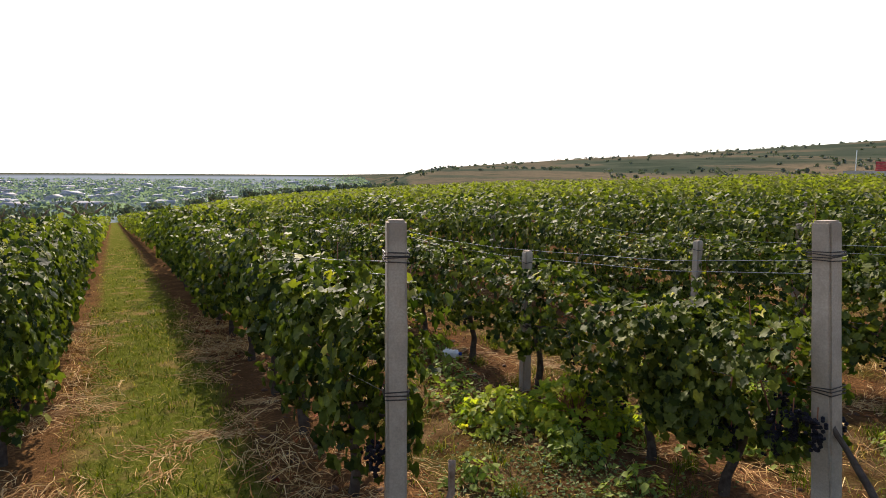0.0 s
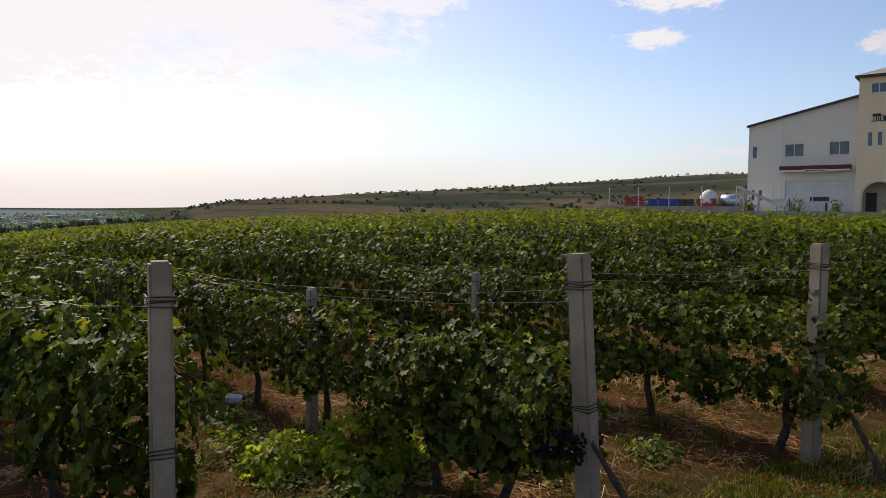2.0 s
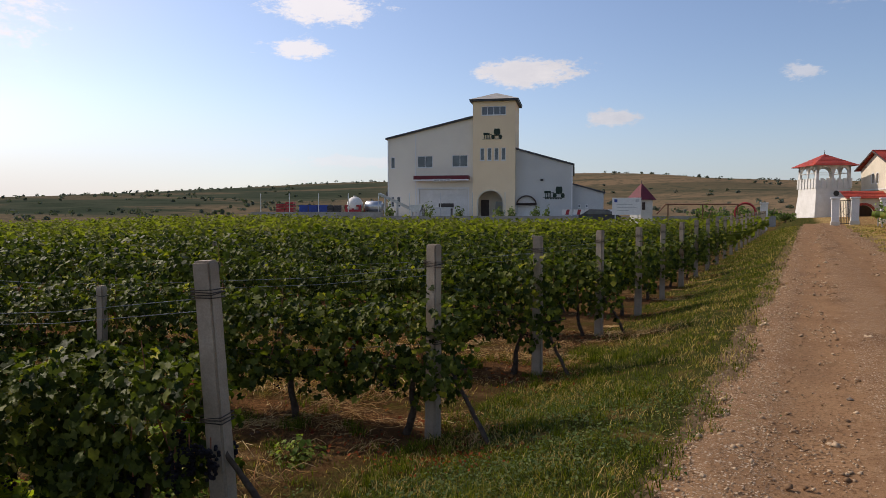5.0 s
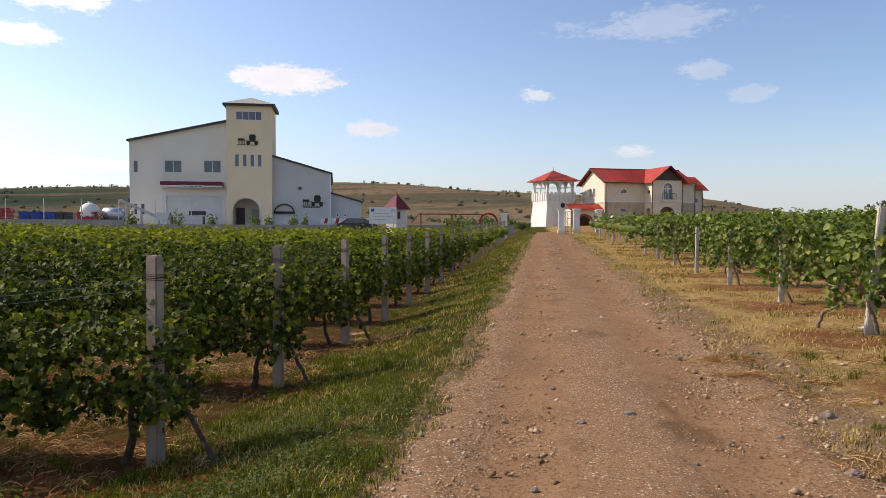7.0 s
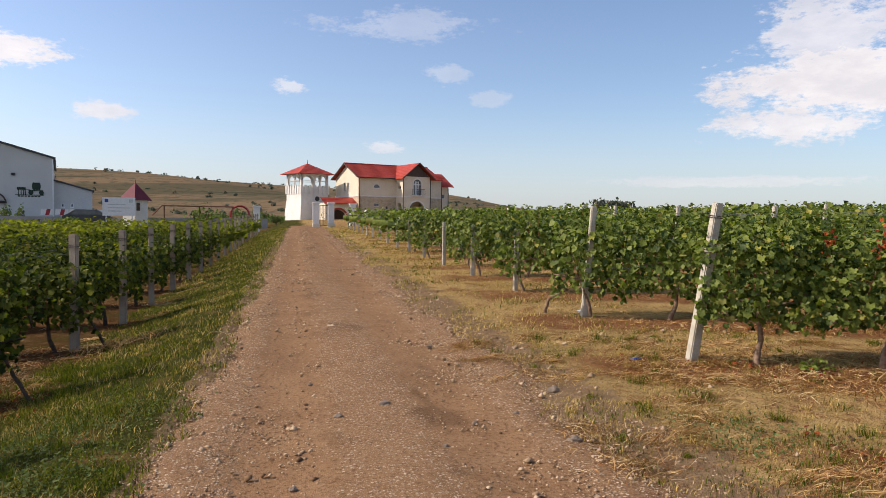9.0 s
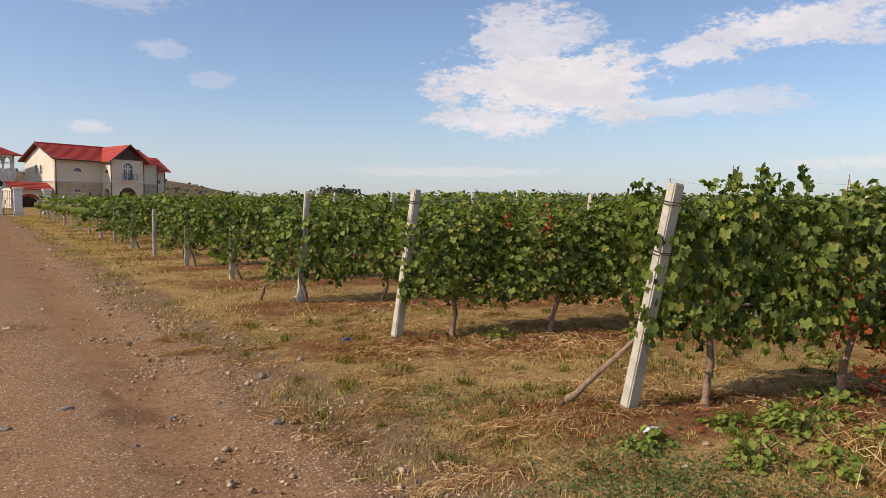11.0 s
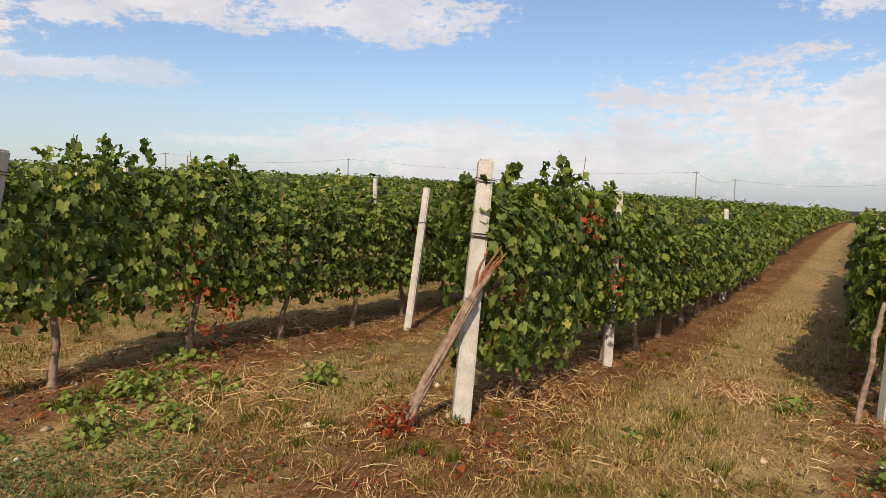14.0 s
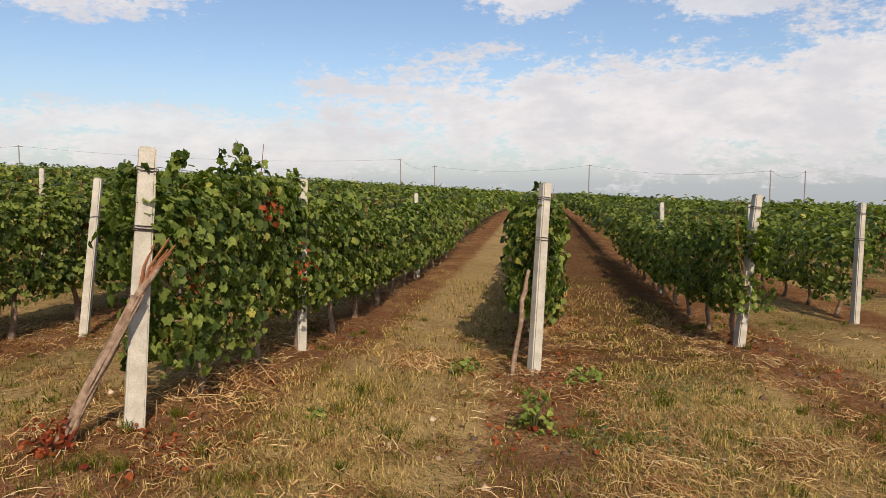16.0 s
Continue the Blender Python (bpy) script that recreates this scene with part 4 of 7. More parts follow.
def concrete_post(material, width, tall, label, ties):
    """A square cast post with a chamfered top, its foot in the ground, tied round with wire."""
    root = thing("vineyard_post", label, "post", "concrete posts")
    bm = bmesh.new()
    r = bmesh.ops.create_cube(bm, size=1.0, matrix=Matrix.LocRotScale((0, 0, (tall - 0.3) / 2), None, (width, width * 0.9, tall + 0.3)))
    for v in bm.verts:
        if v.co.z > 1:
            v.co.x *= 0.88
            v.co.y *= 0.88
    bmesh.ops.subdivide_edges(bm, edges=[e for e in bm.edges if abs(e.verts[0].co.z - e.verts[1].co.z) > 1], cuts=6)
    rnd = random.Random(int(width * 1000))
    bmesh.ops.bevel(bm, geom=[e for e in bm.edges if abs(e.verts[0].co.z - e.verts[1].co.z) > 0.1 or e.verts[0].co.z > tall - 0.05], offset=0.012, segments=2, affect="EDGES")
    for v in bm.verts:
        v.co.x += rnd.uniform(-0.0025, 0.0025)
        v.co.y += rnd.uniform(-0.0025, 0.0025)
    part("shaft", bm, material, root)
    for z, turns in ties:
        for i in range(turns):
            q = width * 0.53
            w = q * 0.92
            pts = [(-q, -w), (q, -w), (q, w), (-q, w), (-q, -w)]
            h = z + i * 0.014 + rnd.uniform(-0.004, 0.004)
            part("wire_tie", tube([(a, b, h + rnd.uniform(-0.008, 0.008)) for a, b in pts], 0.0035, 4), M_RUSTWIRE, root)
    return root


def stand_posts():
    rnd = random.Random(8)
    pa = concrete_post(M_CONCRETE, 0.125, 1.76, "grey concrete end post bound with tie wire", [(1.56, 4), (0.86, 3)])
    pb = concrete_post(M_CONCRETE_L, 0.135, 1.78, "pale leaning concrete end post bound with tie wire", [(1.62, 2), (1.24, 3)])
    pc = concrete_post(M_CONCRETE_L, 0.112, 1.78, "slender pale leaning concrete end post bound with tie wire", [(1.62, 2), (1.24, 2)])
    pi = concrete_post(M_CONCRETE, 0.095, 1.30, "short grey concrete post within a vine row", [(1.2, 1)])
    pj = concrete_post(M_CONCRETE_L, 0.10, 1.74, "pale concrete post within a vine row", [(1.3, 1)])
    first = set()

    def put(src, x, y, lx=0.0, ly=0.0, turn=None, tall=1.75):
        m = Matrix.Translation((x, y, float(ground_z(x, y)))) @ Matrix.Rotation(math.atan2(lx, tall), 4, "Y") @ Matrix.Rotation(-math.atan2(ly, tall), 4, "X")
        m = m @ Matrix.Rotation(radians(rnd.uniform(-12, 12) if turn is None else turn), 4, "Z")
        if src not in first:
            first.add(src)
            src.matrix_basis = m
        else:
            copy_thing(src, m)

    for x, y, lx, ly in ENDS_A:
        put(pa, x, y, lx, ly)
    stub = concrete_post(M_CONCRETE_L, 0.10, 1.28, "short pale concrete post half hidden by leaves", [(1.1, 2)])
    for k, (x, y, lx, ly) in enumerate(ENDS_B):
        put(pb if k == 0 else pc if k < 3 else pj if k == 3 else stub, x, y, lx, ly)
    for x, y, lx, ly in SOUTH_B[:6]:
        put(pc, x, y, lx, ly)
    for k, (x, y, *_) in enumerate(ENDS_A[:9]):
        for s in ((3.0, 8.5) if k in (1, 2) else (5.0, 10.0)) if k else (6.5,):
            s = {1: 3.0, 2: 3.45}.get(k, s) if s < 5 else s
            aside = 0.38 if k == 2 and s < 5 else 0.0
            put(pi, x + ROW_A.x * s + 0.156 * aside, y + ROW_A.y * s - 0.988 * aside)
    for k, (x, y, *_) in enumerate(ENDS_B[:7]):
        for s in (10.2,) if k < 2 else (4.75, 10.2):
            put(pj, x + ROW_B.x * s, y + ROW_B.y * s, 0.18, 0)
    for x, y, *_ in SOUTH_B[:3]:
        put(pj, x + ROW_B.x * 5.2, y + ROW_B.y * 5.2, 0.1, 0)
    put(pj, 7.25, -0.96, 0.12, -0.05)
    put(pj, 8.30, 1.27, 0.34, -0.15)


def string_wires():
    for ends, along, heights, count in ((ENDS_A, ROW_A, (1.55, 1.48, 0.85), 5), (ENDS_B, ROW_B, (1.64, 1.25, 0.78), 4), (SOUTH_B, ROW_B, (1.64, 1.25), 2)):
        for x, y, lx, ly in ends[:count]:
            for h in heights:
                pts = []
                drop = 0.28 if ends is ENDS_A else 0.0
                for i in range(13):
                    s = i * 1.2
                    px, py = x + along.x * s, y + along.y * s
                    k = max(0, 1 - s / 2.0)
                    pts.append((px + lx * h / 1.75 * k, py + ly * h / 1.75 * k, float(ground_z(px, py)) + h - drop * min(1, s / 3.0) - 0.02 * math.sin(s * 1.7)))
                tagged(part("trellis_wire", tube(pts, 0.0028, 4), M_WIRE), "thin galvanised trellis wire strung between posts", "wire", "trellis wires")


plant_vines()
stand_posts()
string_wires()

# ---- buildings ----
M_CLAD_L = grainy("cream_cladding", (0.86, 0.79, 0.66), (0.80, 0.73, 0.61), 0.4, 0.6, 0.05, fine=12.0)
M_CLAD_R = grainy("grey_cladding", (0.58, 0.58, 0.54), (0.52, 0.52, 0.49), 0.4, 0.6, 0.05, fine=12.0)
M_TAN = grainy("tan_render", (0.92, 0.74, 0.49), (0.86, 0.68, 0.445), 0.5, 0.9, 0.1, fine=20.0)
M_WHITE = grainy("white_paint", (0.78, 0.76, 0.72), (0.68, 0.66, 0.61), 1.0, 0.7, 0.05, fine=15.0)
M_CREAM = grainy("cream_render", (0.74, 0.66, 0.52), (0.66, 0.59, 0.46), 0.6, 0.9, 0.1, fine=20.0)
M_TRIM = grainy("dark_sheet_trim", (0.035, 0.04, 0.045), (0.06, 0.06, 0.065), 2.0, 0.5, 0.05)
M_REDTILE = grainy("red_roof_tile", (0.47, 0.055, 0.026), (0.33, 0.04, 0.022), 1.2, 0.6, 0.3, 0.02, 9.0)
M_MAROON = grainy("maroon_sheet", (0.17, 0.018, 0.028), (0.12, 0.014, 0.02), 2.0, 0.5, 0.05)
M_FRAMEW = grainy("white_window_frame", (0.80, 0.80, 0.79), (0.72, 0.72, 0.71), 4.0, 0.4, 0.02)
M_GREENSIGN = grainy("dark_green_sign", (0.010, 0.026, 0.015), (0.016, 0.036, 0.020), 4.0, 0.6, 0.02)
M_DARKDOOR = grainy("dark_wood", (0.05, 0.035, 0.03), (0.08, 0.05, 0.04), 3.0, 0.6, 0.1)
M_BLUE = grainy("blue_plastic", (0.025, 0.07, 0.32), (0.02, 0.05, 0.24), 3.0, 0.45, 0.02)
M_REDCRATE = grainy("red_plastic", (0.36, 0.022, 0.03), (0.25, 0.02, 0.025), 3.0, 0.5, 0.02)
M_BLACKCRATE = grainy("dark_plastic", (0.03, 0.03, 0.035), (0.05, 0.045, 0.045), 3.0, 0.5, 0.02)
M_STEEL = grainy("brushed_steel", (0.60, 0.61, 0.62), (0.45, 0.46, 0.47), 3.0, 0.35, 0.03, metal=0.9)
M_LOT = grainy("lot_concrete", (0.40, 0.38, 0.35), (0.30, 0.285, 0.26), 0.5, 0.95, 0.2, fine=8.0)
M_RUST = grainy("rusty_pipe", (0.13, 0.06, 0.035), (0.20, 0.09, 0.05), 3.0, 0.8, 0.2)
M_IRON = grainy("black_iron", (0.03, 0.03, 0.03), (0.05, 0.045, 0.04), 5.0, 0.6, 0.1)


def glass_material():
    m = Mat("window_glass")
    return m.done(m.mix(m.step(m.noise(0.8, 2), 0.3, 0.7), (0.045, 0.06, 0.075), (0.09, 0.11, 0.125)), 0.08, 0.0, 0.8)


def ashlar_material():
    m = Mat("stone_facing")
    b = m.n.new("ShaderNodeTexBrick")
    b.inputs["Scale"].default_value = 1.6
    b.inputs["Color1"].default_value, b.inputs["Color2"].default_value, b.inputs["Mortar"].default_value = (0.50, 0.40, 0.27, 1), (0.34, 0.26, 0.17, 1), (0.42, 0.36, 0.27, 1)
    n = m.n.new("ShaderNodeMapping")
    n.inputs["Rotation"].default_value = (radians(90), 0, 0)
    m.l.new(m.co, n.inputs[0])
    m.l.new(n.outputs[0], b.inputs["Vector"])
    c = m.mix(m.step(m.noise(2.0, 5), 0.3, 0.7, 0.0, 0.5), b.outputs[0], (0.56, 0.48, 0.36))
    m.bump(m.noise(9.0, 4), 0.5, 0.02)
    return m.done(c, 0.95, 0.0, 0.2)


M_GLASS, M_ASHLAR = glass_material(), ashlar_material()


def rect(x0, x1, z0, z1):
    return [(x0, z0), (x1, z0), (x1, z1), (x0, z1)]


def arch(x0, x1, z0, top, n=12):
    """An opening with a round head."""
    r = (x1 - x0) / 2
    c = (x0 + x1) / 2
    rise = min(r, top - z0)
    return [(x0, z0), (x1, z0)] + [(c + r * math.cos(math.pi * i / n), top - rise + rise * math.sin(math.pi * i / n)) for i in range(n + 1)]


def pierced(outline, holes, y0, y1):
    """A wall of the given outline in x and z with openings right through it."""
    bm = bmesh.new()
    edges = []
    for loop in [outline] + holes:
        vs = [bm.verts.new((x, y0, z)) for x, z in loop]
        edges += [bm.edges.new((vs[i], vs[(i + 1) % len(vs)])) for i in range(len(vs))]
    bmesh.ops.triangle_fill(bm, use_beauty=True, use_dissolve=False, edges=edges)
    r = bmesh.ops.extrude_face_region(bm, geom=list(bm.faces))
    bmesh.ops.translate(bm, vec=(0, y1 - y0, 0), verts=[v for v in r["geom"] if isinstance(v, bmesh.types.BMVert)])
    return bm


def ring(outer, inner, y0, y1):
    return pierced(outer, [inner], y0, y1)


def window(parent, x0, x1, z0, z1, y, splits=1, frame_material=None, bar=0.07):
    """Frame, mullions and pane, set a little back from the wall's face at y."""
    fm = frame_material or M_FRAMEW
    w = part("window", ring(rect(x0, x1, z0, z1), rect(x0 + bar, x1 - bar, z0 + bar, z1 - bar), y - 0.03, y + 0.10), fm, parent, "white-framed window")
    for i in range(1, splits):
        x = x0 + (x1 - x0) * i / splits
        part("mullion", box(x - bar / 2, x + bar / 2, y, y + 0.08, z0 + bar, z1 - bar), fm, w)
    for i in range(splits):
        a, b = x0 + (x1 - x0) * i / splits, x0 + (x1 - x0) * (i + 1) / splits
        part("pane", box(a + 0.01, b - 0.01, y + 0.05, y + 0.07, z0 + 0.01, z1 - 0.01), M_GLASS, w, "dark glass pane")
    part("sill", box(x0 - 0.06, x1 + 0.06, y - 0.10, y + 0.02, z0 - 0.07, z0), fm, w)
    return w


def frame_at(x, y, z, bearing):
    """Local axes: x along a front to the right as seen from before it, y away into the building. bearing: of the x axis."""
    return Matrix.Translation((x, y, z)) @ Matrix.Rotation(radians(90 - bearing), 4, "Z")


def stepped(courses, edge, lift=0.07):
    """A roof slope in overlapping courses as one sheet. edge(t) gives the two ends of the course line at t from eave to ridge."""
    bm = bmesh.new()
    rows = []
    for i in range(courses):
        for t, h in ((i / courses, lift), ((i + 1) / courses, 0.012)):
            a, b = edge(t)
            rows.append((bm.verts.new(Vector(a) + Vector((0, 0, h))), bm.verts.new(Vector(b) + Vector((0, 0, h)))))
    a, b = edge(0)
    rows.insert(0, (bm.verts.new(Vector(a) - Vector((0, 0, 0.06))), bm.verts.new(Vector(b) - Vector((0, 0, 0.06)))))
    for p, q in zip(rows, rows[1:]):
        bm.faces.new((p[0], p[1], q[1], q[0]))
    return bm


WINERY = frame_at(-34.1, 77.0, 1.75, 73)


def build_winery():
    house = thing("winery_building", "cream and grey winery hall with a tall tan tower", "building", place=WINERY)
    base = -2.6
    # west hall
    holes = [rect(-12.75, -12.2, 5.9, 7.3), rect(-9.35, -7.4, 5.95, 7.4), rect(-5.0, -3.05, 6.0, 7.45), rect(-9.15, -3.0, -0.1, 3.3), rect(-12.75, -12.3, 1.1, 2.4), rect(-12.0, -11.5, 1.1, 2.4)]
    part("wall", pierced([(-13.1, base), (-2.35, base), (-2.35, 11.9), (-13.1, 9.5)], holes, 0, 0.3), M_CLAD_L, house, "cream sheet cladding")
    part("wall", prism([(-13.1, base), (-12.8, base), (-12.8, 9.5), (-13.1, 9.5)], 0.3, 22), M_CLAD_L, house)
    part("wall", prism([(-12.8, base), (9.2, base), (9.2, 5.9), (2.75, 7.9), (-2.35, 11.6), (-12.8, 9.4)], 21.7, 22), M_CLAD_L, house)
    part("roof", prism([(-13.35, 9.44), (-2.35, 11.92), (-2.35, 12.14), (-13.35, 9.66)], -0.35, 22.3), M_TRIM, house, "dark metal roof edge")
    part("roof", prism([(2.75, 8.02), (9.75, 6.00), (9.75, 6.22), (2.75, 8.24)], 0.05, 22.3), M_TRIM, house)
    part("roof", prism([(-2.35, 11.9), (2.75, 8.02), (2.75, 8.24), (-2.35, 12.13)], 5.6, 22.3), M_TRIM, house)
    part("joint_strip", box(-9.62, -9.50, -0.03, 0.0, base, 10.1), M_FRAMEW, house)
    part("joint_strip", box(-13.14, -13.02, -0.03, 0.0, base, 9.45), M_FRAMEW, house)
    for a, b, c, d, n in ((-12.75, -12.2, 5.9, 7.3, 1), (-9.35, -7.4, 5.95, 7.4, 2), (-5.0, -3.05, 6.0, 7.45, 2), (-12.75, -12.3, 1.1, 2.4, 1), (-12.0, -11.5, 1.1, 2.4, 1)):
        window(house, a, b, c, d, 0.06, n)
    door = part("sectional_door", box(-9.15, -3.0, 0.16, 0.22, -0.1, 3.3), M_WHITE, house, "white sectional door")
    for i in range(5):
        part("panel", box(-9.1, -3.05, 0.12, 0.16, -0.05 + i * 0.67, 0.58 + i * 0.67, 0.01), M_WHITE, door)
    part("door_surround", ring(rect(-9.35, -2.85, -0.2, 3.5), rect(-9.15, -3.0, -0.15, 3.3), -0.05, 0.0), M_FRAMEW, house)
    bm = bmesh.new()
    add_box(bm, -9.6, -2.78, -1.1, 0.0, 4.42, 4.90, 0.04)
    part("awning_box", bm, M_MAROON, house, "maroon canopy over the door")
    part("awning_edge", box(-9.6, -2.78, -1.14, -1.08, 4.28, 4.44), M_FRAMEW, house)
    sign = part("banner", box(-7.15, -4.95, -1.20, -1.14, 4.20, 4.48), M_FRAMEW, house, "white banner with a dark line")
    x = -7.0
    for w in (0.34, 0.22, 0.4, 0.3, 0.36):
        part("line_bar", box(x, x + w, -1.225, -1.20, 4.30, 4.40), M_TRIM, sign)
        x += w + 0.09
    # tower
    t0 = -0.55
    holes = [rect(-1.3, 1.65, 12.1, 13.15), arch(-1.7, 1.3, base, 3.05)] + [rect(a, a + 0.52, 6.7, 8.2) for a in (-1.45, -0.58, 0.27, 1.12)]
    tower = part("tower", pierced(rect(-2.35, 2.75, base, 13.75), holes, t0, t0 + 0.3), M_TAN, house, "tan rendered tower")
    for a, b in ((-2.35, -2.05), (2.45, 2.75)):
        part("tower_side", box(a, b, t0 + 0.3, 5.0, base, 13.75), M_TAN, tower)
    part("tower_back", box(-2.05, 2.45, 4.7, 5.0, base, 13.75), M_TAN, tower)
    window(house, -1.3, 1.65, 12.1, 13.15, t0 + 0.05, 4)
    for a in (-1.45, -0.58, 0.27, 1.12):
        window(house, a, a + 0.52, 6.7, 8.2, t0 + 0.05, 1)
    bm = bmesh.new()
    add_box(bm, -2.72, 3.12, t0 - 0.4, 5.4, 13.75, 13.98)
    part("roof_edge", bm, M_TRIM, house)
    bm = bmesh.new()
    c = [bm.verts.new(v) for v in ((-2.78, t0 - 0.45, 13.98), (3.18, t0 - 0.45, 13.98), (3.18, 5.45, 13.98), (-2.78, 5.45, 13.98), (0.2, 2.2, 15.2))]
    for i in range(4):
        bm.faces.new((c[i], c[(i + 1) % 4], c[4]))
    bm.faces.new(c[3::-1])
    part("tower_roof", bm, M_LOT, house, "low grey hipped roof")
    porch = part("porch_back", box(-2.05, 2.45, 1.6, 1.8, base, 3.3), M_CREAM, house)
    part("porch_door", box(-1.6, -0.6, 1.5, 1.6, base, 2.0), M_DARKDOOR, porch, "dark door")
    part("porch_window", box(0.2, 1.2, 1.52, 1.6, 0.4, 1.8), M_GLASS, porch)
    part("arch_trim", ring(arch(-1.85, 1.45, base, 3.2), arch(-1.7, 1.3, base + 0.01, 3.05), t0 - 0.05, t0), M_CREAM, house)
    # east hall
    holes = [arch(3.0, 5.2, base, 2.3)]
    part("wall", pierced([(2.75, base), (9.5, base), (9.5, 6.1), (2.75, 8.05)], holes, 0.25, 0.55), M_CLAD_R, house, "grey sheet cladding")
    part("wall", box(9.2, 9.5, 0.55, 22, base, 6.05), M_CLAD_R, house)
    part("corner_strip", box(9.42, 9.54, 0.2, 0.25, base, 6.05), M_FRAMEW, house)
    part("arched_door", prism(arch(3.0, 5.2, base, 2.3), 0.45, 0.52), M_WHITE, house, "white arched door")
    part("door_hood", ring(arch(2.86, 5.34, 1.3, 2.5), arch(3.0, 5.2, 1.29, 2.36), 0.05, 0.25), M_DARKDOOR, house)
    part("wall_lamp", box(5.75, 6.1, 0.0, 0.25, 4.2, 4.45, 0.03), M_IRON, house)
    part("wall_lamp", box(-13.5, -13.1, 0.5, 0.9, 2.5, 3.0, 0.03), M_IRON, house)
    # annex
    holes = [rect(10.2, 10.5, 1.0, 1.4), rect(11.1, 11.4, 1.0, 1.4)]
    part("annex_wall", pierced([(9.5, base), (13.2, base), (13.2, 2.75), (9.5, 3.8)], holes, 1.2, 1.45), M_CLAD_R, house)
    part("annex_wall", box(12.95, 13.2, 1.45, 14, base, 2.75), M_CLAD_R, house)
    part("annex_roof", prism([(9.5, 3.8), (13.4, 2.70), (13.4, 2.88), (9.5, 3.98)], 1.0, 14.2), M_TRIM, house)
    window(house, 10.2, 10.5, 1.0, 1.4, 1.22, 1)
    window(house, 11.1, 11.4, 1.0, 1.4, 1.22, 1)
    # emblems: a cask on a cart with plain shafts
    for name, x, z, y, s in (("emblem", 0.0, 9.75, t0, 0.92), ("emblem", 7.35, 2.75, 0.25, 0.98)):
        bm = bmesh.new()
        add_box(bm, x - 0.1 * s, x + 1.25 * s, y - 0.05, y - 0.01, z - 0.14 * s, z - 0.02 * s)
        add_box(bm, x - 1.3 * s, x + 1.3 * s, y - 0.045, y - 0.01, z - 0.58 * s, z - 0.52 * s)
        cask = prism([(x + 0.30 * s, z), (x + 0.95 * s, z), (x + 1.03 * s, z + 0.25 * s), (x + 1.03 * s, z + 0.5 * s), (x + 0.95 * s, z + 0.78 * s), (x + 0.30 * s, z + 0.78 * s), (x + 0.22 * s, z + 0.5 * s), (x + 0.22 * s, z + 0.25 * s)], y - 0.06, y - 0.01)
        me = bpy.data.meshes.new("cask")
        cask.to_mesh(me)
        cask.free()
        bm.from_mesh(me)
        bpy.data.meshes.remove(me)
        add_box(bm, x - 1.15 * s, x - 0.35 * s, y - 0.05, y - 0.01, z - 0.02 * s, z + 0.26 * s, 0.015)
        add_box(bm, x - 0.40 * s, x + 0.0 * s, y - 0.045, y - 0.01, z + 0.02 * s, z + 0.08 * s)
        for w in (-1.05, -0.80, -0.60, -0.42):
            add_box(bm, x + w * s, x + (w + 0.07) * s, y - 0.05, y - 0.01, z - 0.52 * s, z + 0.0 * s)
        for w in (0.12, 1.08):
            bmesh.ops.create_cone(bm, cap_ends=True, segments=14, radius1=0.24 * s, radius2=0.24 * s, depth=0.05, matrix=Matrix.Translation((x + w * s, y - 0.04, z - 0.3 * s)) @ Matrix.Rotation(radians(90), 4, "X"))
        part(name, bm, M_GREENSIGN, house, "dark green painted emblem of a cart")
    bm = bmesh.new()
    for i in range(7):
        add_box(bm, 6.3 + i * 0.30, 6.51 + i * 0.30, 0.21, 0.245, 2.02, 2.14)
    part("caption_bars", bm, M_GREENSIGN, house)
    return house


def build_lot():
    bm = bmesh.new()
    add_box(bm, -27.4, 30.0, -8.0, 26, -3.5, -0.02)
    lot = part("yard", bm, M_LOT, None, "")
    lot.matrix_basis = WINERY
    tagged(lot, "pale concrete yard round the winery hall", "yard", kind="structure")
    kerb = part("yard_wall", box(-27.5, -11.5, -8.2, -8.0, -3.5, 0.45), M_LOT)
    kerb.matrix_basis = WINERY
    tagged(kerb, "low pale concrete wall along the yard", "wall", kind="structure")


def stand(name, label, category, u, v, group="", turn=0, z=-0.02):
    return thing(name, label, category, group, place=WINERY @ Matrix.Translation((u, v, z)) @ Matrix.Rotation(radians(turn), 4, "Z"))


